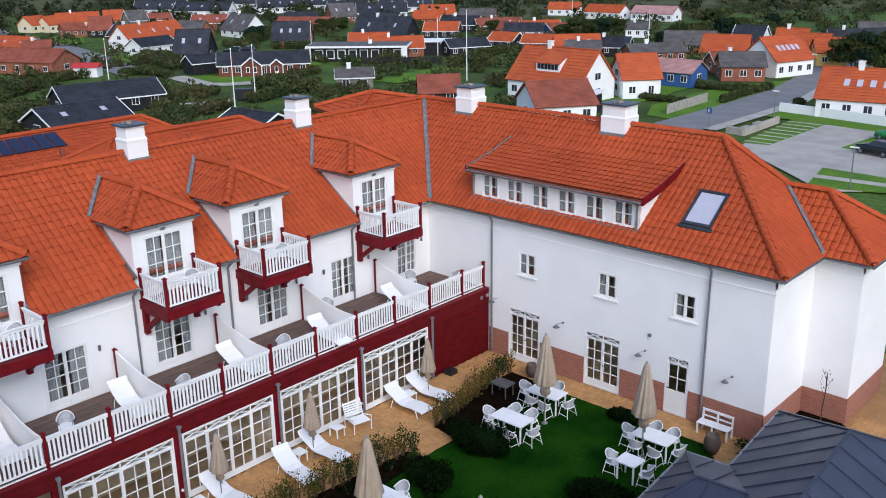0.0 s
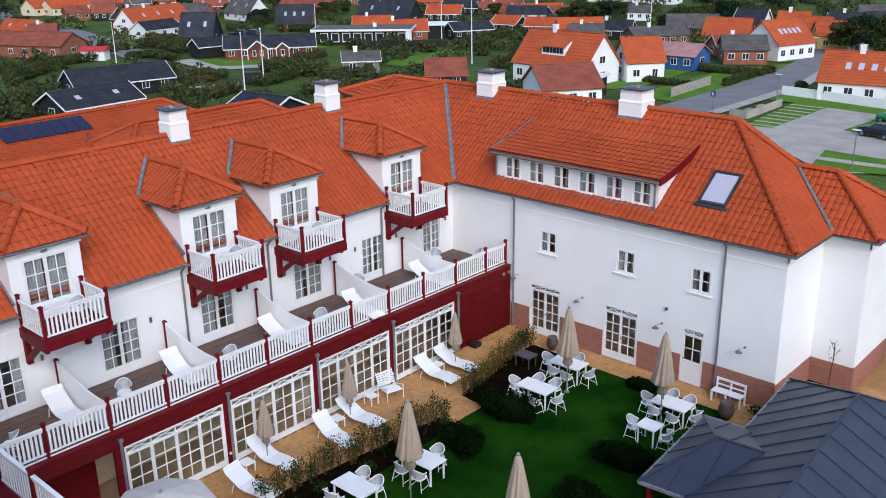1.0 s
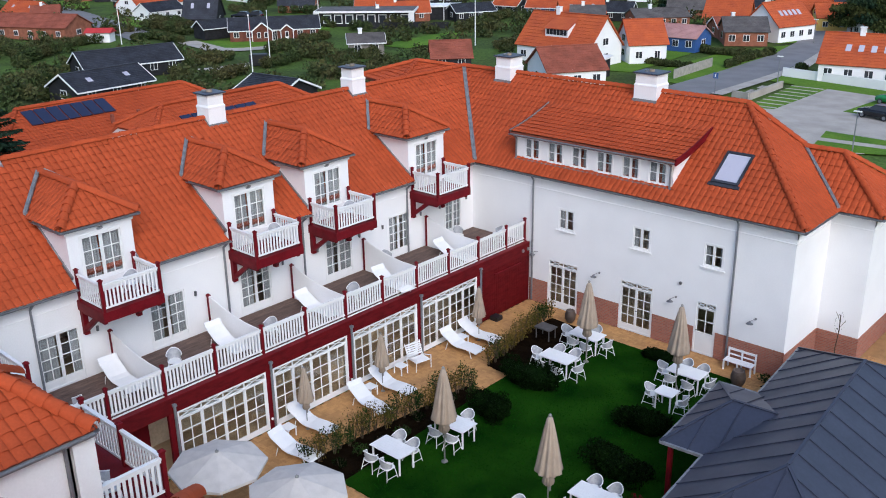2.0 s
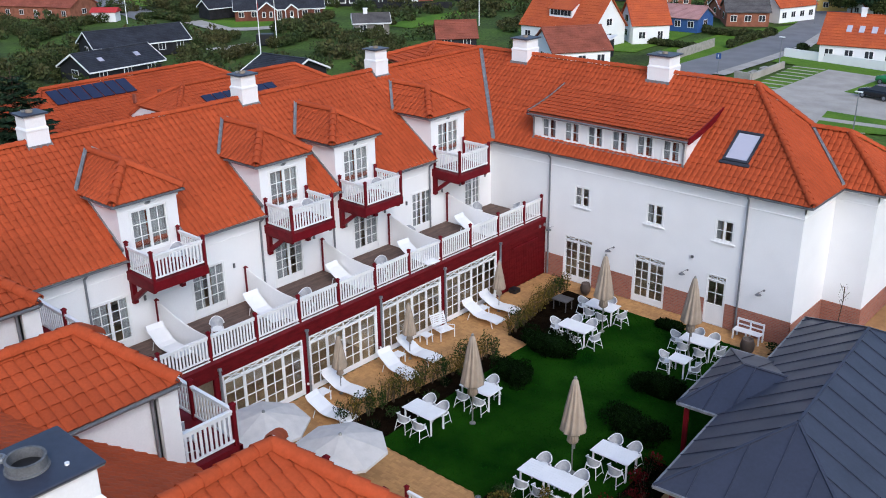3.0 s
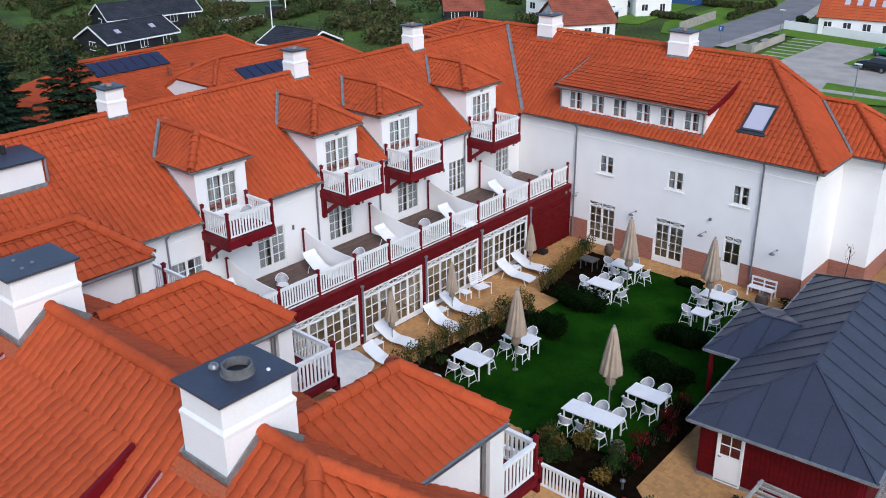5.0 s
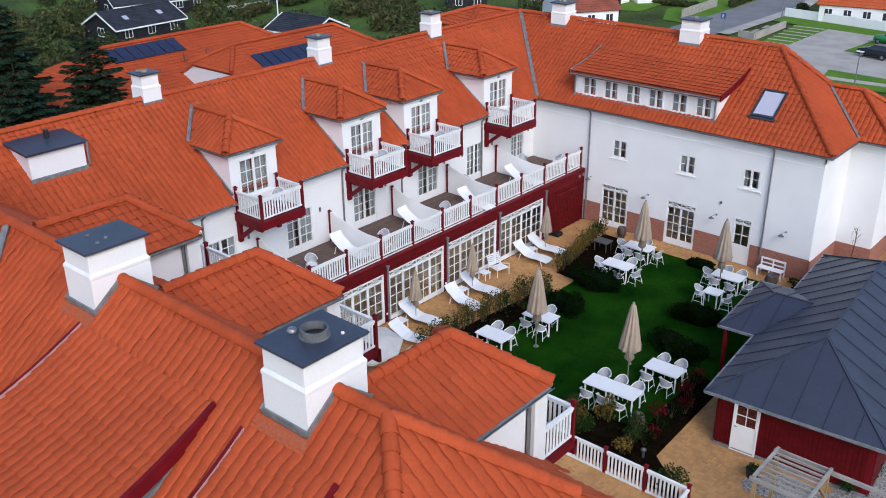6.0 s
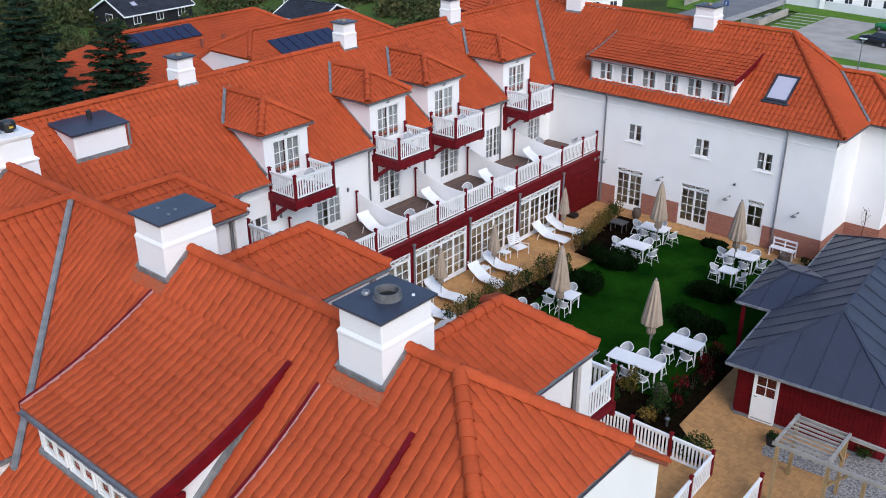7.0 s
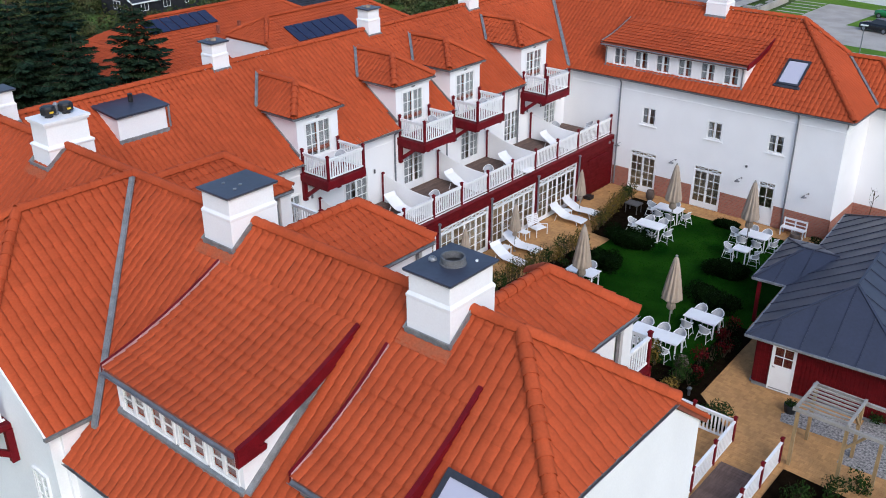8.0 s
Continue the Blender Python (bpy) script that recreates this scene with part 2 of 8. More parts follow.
def under(ob, parent):
    if parent is not None:
        ob.parent = parent
        ob.matrix_parent_inverse = world_of(parent).inverted()
    return ob


def part(name, mesh, material, parent, label="", smooth=False):
    """One mesh object in world places, under a thing or a part."""
    ob = new(name, mesh.data(name, material, smooth) if isinstance(mesh, Mesh) else mesh)
    under(ob, parent)
    return tagged(ob, label) if label else ob


def parts_of(name, mesh, material, parent, label=""):
    """One part for each loose piece of the mesh; the first is given back."""
    root = list(range(len(mesh.v)))

    def top(i):
        while root[i] != i:
            root[i] = root[root[i]]
            i = root[i]
        return i

    for f in mesh.f:
        for i in f[1:]:
            root[top(i)] = top(f[0])
    made = {}
    for f in mesh.f:
        made.setdefault(top(f[0]), []).append(f)
    first = None
    for faces in made.values():
        used = sorted({i for f in faces for i in f})
        at = {i: n for n, i in enumerate(used)}
        m = Mesh()
        m.add([mesh.v[i] for i in used], [tuple(at[i] for i in f) for f in faces])
        ob = part(name, m, material, parent, label)
        first = first or ob
    return first


def piece(name, me, parent, m):
    """One more object on a shared mesh, placed by the matrix m in the world."""
    ob = new(name, me)
    under(ob, parent)
    ob.matrix_basis = m
    return ob


def thing(name, at, label, category, group="", kind=""):
    ob = new(name)
    ob.location = at
    ob.empty_display_size = 0.2
    return tagged(ob, label, category, group, kind)


def structure(name, mesh, material, label, category):
    return tagged(part(name, mesh, material, None), label, category, kind="structure")


# ---- roof tiles ----
TW, TL, TO = 0.26, 0.365, 0.435
PROFILE = [(0.0, -0.001), (0.05, 0.007), (0.13, 0.020), (0.27, 0.030), (0.45, 0.035), (0.63, 0.035), (0.79, 0.029), (0.90, 0.019), (0.97, 0.007), (1.0, -0.001)]


def tile_points():
    """One pantile: across u, up the slope v, out of the slope w; its lower edge stands clear of the tile below."""
    n = len(PROFILE)
    pts = [(u * TW, v, w + (0.056 if v == 0 else 0.012)) for v in (0.0, TO) for u, w in PROFILE]
    pts += [(u * TW, 0.0, w + 0.056) for u, w in PROFILE]
    pts += [(u * TW, 0.014, w + 0.028) for u, w in PROFILE]
    faces = [(i, i + 1, n + i + 1, n + i) for i in range(n - 1)] + [(3 * n + i, 3 * n + i + 1, 2 * n + i + 1, 2 * n + i) for i in range(n - 1)]
    return np.array(pts), faces


TP, TF = tile_points()


def inside(poly, p):
    hit = False
    for (x0, y0), (x1, y1) in zip(poly, poly[1:] + poly[:1]):
        if (y0 > p[1]) != (y1 > p[1]) and p[0] < (x1 - x0) * (p[1] - y0) / (y1 - y0) + x0:
            hit = not hit
    return hit


def tiled_slope(corners, parent, name="roof_tiles", single=None, lift=0.02, cut=True, skip=()):
    """Fills a convex slope with pantiles. corners: first two along the eave. single: (a, b) picks tiles by their place along u that become objects of their own."""
    c = [Vector(p) for p in corners]
    u = (c[1] - c[0]).normalized()
    nrm = Vector((0, 0, 0))
    for i in range(len(c)):
        nrm += c[i].cross(c[(i + 1) % len(c)])
    nrm.normalize()
    if nrm.z < 0:
        nrm = -nrm
    v = nrm.cross(u)
    if v.z < 0:
        v, u = -v, u
    if u.cross(v).dot(nrm) < 0:
        u = -u
    o = c[0]
    flat = [((p - o).dot(u), (p - o).dot(v)) for p in c]
    u0, u1 = min(p[0] for p in flat), max(p[0] for p in flat)
    v1 = max(p[1] for p in flat)
    rows, cols = int(v1 / TL) + 1, int((u1 - u0) / TW) + 2
    basis = np.array([u, v, nrm])
    V, F, singles = [], [], []
    base = 0
    rng = np.random.default_rng(int(abs(o.x * 31 + o.y * 17 + o.z * 7)) + 5)
    for r in range(rows):
        for k in range(-1, cols):
            pu, pv = u0 + k * TW, r * TL - 0.05
            corner = [(pu + a * TW, pv + b * TL) for a in (0.02, 0.35, 0.65, 0.98) for b in (0.05, 0.5, 0.98)]
            n_in = sum(inside(flat, q) for q in corner)
            if n_in == 0 or any(a <= pu <= b and e <= pv <= f for a, b, e, f in skip):
                continue
            jit = rng.normal(0, 1, 3) * (0.004, 0.006, 0.004)
            if single and n_in == 12 and single[0] <= pu - u0 <= single[1] and single[2] <= pv <= single[3]:
                singles.append(o + u * (pu + jit[0]) + v * (pv + jit[1]) + nrm * (lift + jit[2]))
                continue
            P = (TP + (pu + jit[0], pv + jit[1], lift + jit[2])) @ basis + np.array(o)
            V.append(P)
            F += [tuple(i + base for i in q) for q in TF]
            base += len(TP)
    me = bpy.data.meshes.new(name)
    if V:
        me.from_pydata(np.concatenate(V).tolist(), [], F)
    if cut and V:
        bm = bmesh.new()
        bm.from_mesh(me)
        n = len(c)
        mid = sum(c, Vector((0, 0, 0))) / n
        for i in range(1, n):
            a, b = c[i], c[(i + 1) % n]
            side = (b - a).cross(nrm).normalized()
            if side.dot(mid - a) > 0:
                side = -side
            bmesh.ops.bisect_plane(bm, geom=bm.verts[:] + bm.edges[:] + bm.faces[:], plane_co=a + side * 0.01, plane_no=side, clear_outer=True)
        bm.to_mesh(me)
        bm.free()
    me.materials.append(TILE)
    me.polygons.foreach_set("use_smooth", [True] * len(me.polygons))
    ob = part(name, me, None, parent)
    ob["kind"] = "stuff"
    turn = Matrix((u, v, nrm)).transposed().to_4x4()
    return ob, [Matrix.Translation(p) @ turn for p in singles]


def ridge_data():
    """A half-round ridge tile with a raised collar at its lower end."""
    m = Mesh()
    arc = lambda v, k: [(v, k * 0.13 * math.cos(math.pi * i / 8), k * (0.14 * math.sin(math.pi * i / 8) - 0.02)) for i in range(9)]
    m.loft([arc(0.0, 1.20), arc(0.42, 0.94)], closed=False)
    m.loft([arc(0.012, 0.90), arc(0.0, 1.20)], closed=False)
    return m.data("ridge_tile", TILE_ONE, True)


RIDGE = None


def ridge_line(p, q, parent, size=1.0, name="ridge_tile"):
    """Overlapping half-round tiles from p up or along to q."""
    global RIDGE
    RIDGE = RIDGE or ridge_data()
    p, q = Vector(p), Vector(q)
    d = q - p
    n = max(1, round(d.length / 0.36))
    x = d.normalized()
    y = Vector((0, 0, 1)).cross(x).normalized()
    z = x.cross(y)
    turn = Matrix((x, y, z)).transposed().to_4x4()
    for i in range(n):
        piece(name, RIDGE, parent, Matrix.Translation(p + d * (i / n) + z * 0.12) @ turn @ Matrix.Diagonal((d.length / n / 0.36, size, size, 1)))


def sweep_curve(ya, za, yb, zb, sag, n=9):
    """A hollow roof line from its eave (ya, za) up to (yb, zb)."""
    return [(ya + (yb - ya) * t, za + (zb - za) * t - 4 * sag * t * (1 - t)) for t in [i / (n - 1) for i in range(n)]]


def tiled_sweep(x0, x1, prof, parent, name="dormer_tiles", lift=0.02):
    """Courses of pantiles laid on a hollow slope between x0 and x1; prof runs up the slope as (y, z)."""
    seg = [math.hypot(b[0] - a[0], b[1] - a[1]) for a, b in zip(prof, prof[1:])]
    total = sum(seg)
    rows, cols = max(1, round(total / TL)), max(1, round((x1 - x0) / TW))
    step, wide = total / rows, (x1 - x0) / cols
    rng = np.random.default_rng(int(abs(x0 * 31 + x1 * 17)) + 3)
    north = prof[-1][0] > prof[0][0]
    V, F, base = [], [], 0
    for r in range(rows):
        d = max(0.0, r * step - 0.03)
        k = 0
        while k < len(seg) - 1 and d > seg[k]:
            d -= seg[k]
            k += 1
        (ya, za), (yb, zb) = prof[k], prof[k + 1]
        f = d / seg[k]
        v = Vector((0, yb - ya, zb - za)).normalized()
        u = Vector((1, 0, 0)) if north else Vector((-1, 0, 0))
        o = Vector((x0 if north else x1, ya + (yb - ya) * f, za + (zb - za) * f))
        basis = np.array([u, v, u.cross(v)])
        for c in range(cols):
            jit = rng.normal(0, 1, 3) * (0.003, 0.004, 0.002)
            P = (TP * (wide / TW, step / TL, 1.0) + (c * wide + jit[0], jit[1], lift + jit[2])) @ basis + np.array(o)
            V.append(P)
            F += [tuple(i + base for i in q) for q in TF]
            base += len(TP)
    me = bpy.data.meshes.new(name)
    me.from_pydata(np.concatenate(V).tolist(), [], F)
    me.materials.append(TILE)
    me.polygons.foreach_set("use_smooth", [True] * len(me.polygons))
    ob = part(name, me, None, parent)
    ob["kind"] = "stuff"
    return ob


def sweep_board(x, prof, w, up, down, name, material, parent, label=""):
    """A bar of width w that follows the hollow line, from down below it to up above it."""
    return part(name, Mesh().loft([[(x - w / 2, y, z - down), (x + w / 2, y, z - down), (x + w / 2, y, z + up), (x - w / 2, y, z + up)] for y, z in prof], cap=True), material, parent, label)


def valley_line(p, q, parent, w=0.30, k=0.5):
    """A shallow V of lead lying over the tile ends of two meeting slopes."""
    p, q = Vector(p), Vector(q)
    s = (q - p).cross(Vector((0, 0, 1))).normalized()
    up = Vector((0, 0, 1))
    prof = [(-w / 2, 0.18 + k * w / 2), (0, 0.16), (w / 2, 0.18 + k * w / 2), (w / 2, 0.10 + k * w / 2), (0, 0.08), (-w / 2, 0.10 + k * w / 2)]
    return part("valley_flashing", Mesh().loft([[e + s * a + up * b for a, b in prof] for e in (p, q)], cap=True), LEAD, parent, "grey lead valley flashing")


def gutter_line(p, q, parent):
    p, q = Vector(p), Vector(q)
    m = Mesh()
    d = (q - p).normalized()
    s = d.cross(Vector((0, 0, 1))).normalized()
    prof = [(0.07 * math.cos(math.pi + math.pi * i / 6), 0.07 * math.sin(math.pi + math.pi * i / 6)) for i in range(7)]
    prof += [(0.06 * math.cos(2 * math.pi - math.pi * i / 6), 0.06 * math.sin(2 * math.pi - math.pi * i / 6)) for i in range(7)]
    m.loft([[e + s * a + Vector((0, 0, b - 0.02)) for a, b in prof] for e in (p, q)], cap=True)
    return part("gutter", m, GUTTER, parent, "grey half-round gutter")


def downpipe(pts, parent, r=0.045):
    return part("downpipe", Mesh().path(pts, r, 8), GUTTER, parent, "grey round downpipe")


# ---- windows and doors ----
def frame_on(o, u, n):
    """A matrix whose x runs along the wall, y into it and z up."""
    u, n = Vector(u).normalized(), Vector(n).normalized()
    return Matrix.Translation(o) @ Matrix((u, -n, Vector((0, 0, 1)))).transposed().to_4x4()


def local(m4, mesh):
    mesh.v = [tuple(m4 @ Vector(p)) for p in mesh.v]
    return mesh


def glazed(name, o, u, n, w, h, parent, leaves=2, rows=4, cols=2, panel=0.0, transom=0.0, sill=True, glass=None, curtain=None, fw=0.06, label="", handle=False):
    """A window or glazed door whose lower left corner on the wall is o: frame, leaves, glazing bars and panes."""
    m4 = frame_on(o, u, n)
    f = Mesh()
    f.box(0, -0.05, 0, fw, 0.08, h), f.box(w - fw, -0.05, 0, w, 0.08, h), f.box(fw, -0.05, h - fw, w - fw, 0.08, h), f.box(fw, -0.05, 0, w - fw, 0.08, fw * 0.8)
    top = h - fw
    lattice = []
    if transom:
        f.box(fw, -0.045, h - transom - fw * 0.6, w - fw, 0.075, h - transom)
        k = leaves if leaves > 2 else 2
        step = (w - 2 * fw) / k
        for i in range(k):
            x0, x1 = fw + i * step, fw + (i + 1) * step
            z0, z1 = h - transom, h - fw
            lattice.append(Mesh().beam((x0, 0.0, z0), (x1, 0.0, z1), 0.03, 0.03).beam((x0, 0.0, z1), (x1, 0.0, z0), 0.03, 0.03).box(x0 - 0.02, -0.03, z0, x0 + 0.02, 0.03, z1))
        top = h - transom - fw * 0.6
    main = part(name, local(m4, f), WHITEPAINT, parent, label)
    for cross in lattice:
        part("lattice", local(m4, cross), WHITEPAINT, main)
    lw = (w - 2 * fw) / leaves
    g = glass or GLASS
    for k in range(leaves):
        x0 = fw + k * lw
        a = 0.056
        leaf = Mesh()
        z0 = fw * 0.8
        leaf.box(x0 + 0.005, -0.03, z0, x0 + a, 0.03, top), leaf.box(x0 + lw - a, -0.03, z0, x0 + lw - 0.005, 0.03, top)
        leaf.box(x0 + a, -0.03, top - a, x0 + lw - a, 0.03, top), leaf.box(x0 + a, -0.03, z0, x0 + lw - a, 0.03, z0 + a + panel)
        gx0, gx1, gz0, gz1 = x0 + a, x0 + lw - a, z0 + a + panel, top - a
        for i in range(1, cols):
            x = gx0 + (gx1 - gx0) * i / cols
            leaf.box(x - 0.014, -0.02, gz0, x + 0.014, 0.02, gz1)
        for i in range(1, rows):
            z = gz0 + (gz1 - gz0) * i / rows
            leaf.box(gx0, -0.018, z - 0.014, gx1, 0.018, z + 0.014)
        part("leaf", local(m4, leaf), WHITEPAINT, main)
        part("pane", local(m4, Mesh().box(gx0, 0.004, gz0, gx1, 0.012, gz1)), g, main, "clear window glass").visible_shadow = False
        if handle and k == leaves // 2:
            part("handle", local(m4, Mesh().box(x0 + 0.03, -0.08, 1.02, x0 + 0.05, -0.03, 1.05).box(x0 + 0.03, -0.08, 1.02, x0 + 0.14, -0.06, 1.045)), METAL, main, "steel lever handle")
    if transom:
        part("pane", local(m4, Mesh().box(fw, 0.012, h - transom, w - fw, 0.02, h - fw)), g, main)
    if curtain:
        c = Mesh()
        for x0, x1 in curtain:
            k = max(4, int((x1 - x0) / 0.05))
            rows2 = [[(x0 + (x1 - x0) * i / k, 0.10 + 0.02 * (i % 2), z) for i in range(k + 1)] for z in (fw + panel, top - 0.02)]
            c.loft(rows2, closed=False)
        part("curtain", local(m4, c), CURTAIN, main, "pale net curtain behind the glass")
    if sill:
        part("sill", local(m4, Mesh().box(-0.07, -0.11, -0.07, w + 0.07, 0.02, -0.01)), WHITEPAINT, main)
    return main


def holed_wall(name, o, u, n, w, h, holes, parent, thick=0.3, material=None, label=""):
    """A wall whose lower left outer corner is o, with real openings (x0, z0, x1, z1) through it."""
    m4 = frame_on(o, u, n)
    xs = sorted({0.0, w, *[a for q in holes for a in (q[0], q[2])]})
    zs = sorted({0.0, h, *[a for q in holes for a in (q[1], q[3])]})
    nx, nz_ = len(xs) - 1, len(zs) - 1
    solid = lambda i, j: 0 <= i < nx and 0 <= j < nz_ and not any(q[0] < (xs[i] + xs[i + 1]) / 2 < q[2] and q[1] < (zs[j] + zs[j + 1]) / 2 < q[3] for q in holes)
    m, index = Mesh(), {}
    def corner(i, j, d):
        if (i, j, d) not in index:
            index[i, j, d] = len(m.v)
            m.v.append((xs[i], d * thick, zs[j]))
        return index[i, j, d]
    for i in range(nx):
        for j in range(nz_):
            if not solid(i, j):
                continue
            m.f += [tuple(corner(a, b, 0) for a, b in ((i, j), (i + 1, j), (i + 1, j + 1), (i, j + 1))), tuple(corner(a, b, 1) for a, b in ((i, j + 1), (i + 1, j + 1), (i + 1, j), (i, j)))]
            for di, dj, e in ((-1, 0, ((i, j), (i, j + 1))), (1, 0, ((i + 1, j), (i + 1, j + 1))), (0, -1, ((i, j), (i + 1, j))), (0, 1, ((i, j + 1), (i + 1, j + 1)))):
                if not solid(i + di, j + dj):
                    m.f.append((corner(*e[0], 0), corner(*e[1], 0), corner(*e[1], 1), corner(*e[0], 1)))
    return (parts_of if name == "brick_plinth" else part)(name, local(m4, m), material or WHITE, parent, label)


def boxes(name, rows, material, parent, label=""):
    """Each box a part of its own."""
    for r in rows:
        part(name, Mesh().box(*r), material, parent, label)

# ---- levels and lines of the hotel ----
K = 0.72                      # rise of all main slopes
EZ, RZ = 6.55, 10.08             # eave and ridge of the two court wings
RW_EAVE, RW_RIDGE = -0.27, 4.63
LW_EAVE, LW_RIDGE = -3.25, -8.15
LW_WALL = -3.6
NR_Y, NR_Z = -32.62, 10.97      # ridge of the near wing


def slope_slab(corners, parent, name="roof", label="", t=0.16):
    """The boarding under the tiles, which carries them."""
    return part(name, Mesh().slab(corners, t), TILE_BROWN, parent, label)


# ---- ground of the hotel's own plot is laid further down ----
# ---- north wing, whose front looks on to the court ----
north = thing("hotel_wing", (5, 5, 0), "white rendered hotel wing with orange pantile roof", "building")
W_HOLES = []
RW_DOORS = [(1.16, 1.71, 2), (5.18, 1.71, 2), (8.95, 0.98, 1)]
RW_WINS = [1.64, 5.64, 9.08]
RX0 = -3.6
for x, w, k in RW_DOORS:
    W_HOLES.append((x - RX0, 0.05, x - RX0 + w, 2.45))
for x in RW_WINS:
    W_HOLES.append((x - RX0, 4.06, x - RX0 + 0.97, 5.14))
NX, NE, CY, CX2 = 12.95, 13.28, 3.50, 14.70      # east corner of the wing, its eave, south and east face of the cross wing
holed_wall("wall", (RX0, 0, 0), (1, 0, 0), (0, -1, 0), NX - RX0, 6.5, W_HOLES, north)
boxes("wall", [(NX - 0.3, 0.3, 0, NX, CY, 6.5), (NX, CY, 0, CX2, CY + 0.3, 6.5), (CX2 - 0.3, CY + 0.3, 0, CX2, 7.4, 6.5), (-3.3, 9.0, 0, 7.2, 9.3, 6.5), (11.4, 7.1, 0, CX2 - 0.3, 7.4, 6.5)], WHITE, north)
part("wall", Mesh().prism([(7.2, 9.0), (11.4, 7.1), (11.4, 7.4), (7.2, 9.3)], "z", 0, 6.5), WHITE, north)
part("cornice", Mesh().box(RX0 + 0.3, -0.05, 6.12, NX + 0.05, 0, 6.5).box(NX, -0.05, 6.12, NX + 0.05, CY - 0.05, 6.5).box(NX + 0.05, CY - 0.05, 6.12, CX2 + 0.05, CY, 6.5).box(CX2, CY - 0.05, 6.12, CX2 + 0.05, 7.4, 6.5)
     .box(RX0 + 0.3, -0.025, 5.86, NX + 0.025, -0.0, 5.92).box(NX, -0.025, 5.86, NX + 0.025, CY - 0.05, 5.92).box(NX + 0.025, CY - 0.025, 5.86, CX2 + 0.025, CY, 5.92).box(CX2, CY, 5.86, CX2 + 0.025, 7.4, 5.92), WHITE, north, "stepped white cornice under the eave")
boxes("inner_floor", [(-3.2, 0.3, 0.0, 12.6, 6.4, 0.03), (-3.2, 0.3, 3.0, 12.6, 6.4, 3.2)], ROOMFLOOR, north)
boxes("inner_wall", [(-3.2, 1.5, 0.03, 12.6, 1.6, 3.0), (-3.2, 1.3, 3.2, 12.6, 1.4, 6.0), (3.9, 0.3, 0.03, 4.0, 1.5, 3.0), (7.9, 0.3, 0.03, 8.0, 1.5, 3.0), (3.9, 0.3, 3.2, 4.0, 1.3, 6.0)], INTERIOR, north)
for x, w, k in RW_DOORS:
    glazed("door" if k == 1 else "terrace_door", (x, 0.04, 0.05), (1, 0, 0), (0, -1, 0), w, 2.40, north, leaves=k, rows=4 if k == 2 else 2, cols=2,
           panel=0.18 if k == 2 else 0.85, transom=0.26, sill=False, label="white glazed double door with lattice transom" if k == 2 else "white half-glazed single door", handle=True)
for x in RW_WINS:
    glazed("window", (x, 0.04, 4.06), (1, 0, 0), (0, -1, 0), 0.97, 1.08, north, leaves=2, rows=2, cols=1, label="white two-leaf casement window", curtain=[(0.06, 0.30), (0.72, 0.92)])
# long dormer on the court slope
LD0, LD1 = -1.15, 7.20
dz = lambda y: EZ + K * (y - RW_EAVE)
dor = parts_of("dormer", Mesh().prism([(0.38, 6.9), (0.38, 8.26), (3.0, 8.9)], "x", LD0, LD0 + 0.12).prism([(0.38, 6.9), (0.38, 8.26), (3.0, 8.9)], "x", LD1 - 0.12, LD1), WHITE, north, "long shed dormer with six casement windows")
WINX = [-0.66, 0.68, 2.02, 3.36, 4.70, 6.04]
holed_wall("dormer_front", (LD0, 0.36, 6.85), (1, 0, 0), (0, -1, 0), LD1 - LD0, 1.44, [(x - LD0, 0.24, x - LD0 + 0.93, 1.26) for x in WINX], dor, thick=0.1, material=WHITEPAINT)
for x in WINX:
    glazed("dormer_window", (x, 0.38, 7.08), (1, 0, 0), (0, -1, 0), 0.93, 1.04, north, leaves=2, rows=2, cols=1, sill=False, fw=0.04, label="small white dormer casement", curtain=[(0.05, 0.35), (0.62, 0.88)])
part("dormer_flashing", Mesh().box(LD0 - 0.05, 0.24, 6.86, LD1 + 0.05, 0.36, 7.05), LEAD, dor)
LDP = sweep_curve(0.10, 8.30, 3.25, dz(3.25) + 0.05, 0.09)
for (ya, za), (yb, zb) in zip(LDP, LDP[1:]):
    slope_slab([(LD0 - 0.2, ya, za), (LD1 + 0.2, ya, za), (LD1 + 0.2, yb, zb), (LD0 - 0.2, yb, zb)], dor, "dormer_roof", t=0.08)
tiled_sweep(LD0 - 0.22, LD1 + 0.22, LDP, dor)
sweep_board(LD1 + 0.25, LDP, 0.06, 0.10, 0.20, "verge_board", RED, dor, "dark red verge board")
sweep_board(LD0 - 0.25, LDP, 0.06, 0.10, 0.16, "verge_board", RED, dor)
sweep_board(LD0 - 0.21, LDP, 0.04, 0.12, 0.0, "verge_flashing", LEAD, dor)
part("fascia", Mesh().box(LD0 - 0.2, 0.14, 8.12, LD1 + 0.2, 0.18, 8.26), RED, dor)
gutter_line((LD0 - 0.2, 0.03, 8.26), (LD1 + 0.2, 0.03, 8.26), dor)
downpipe([(LD1 - 0.05, 0.05, 8.2), (LD1 - 0.05, 0.28, 8.0), (LD1 - 0.05, 0.27, 7.0)], dor)
downpipe([(LD0 + 0.06, 0.05, 8.2), (LD0 + 0.06, 0.28, 8.0), (LD0 + 0.06, 0.27, 7.0)], dor)
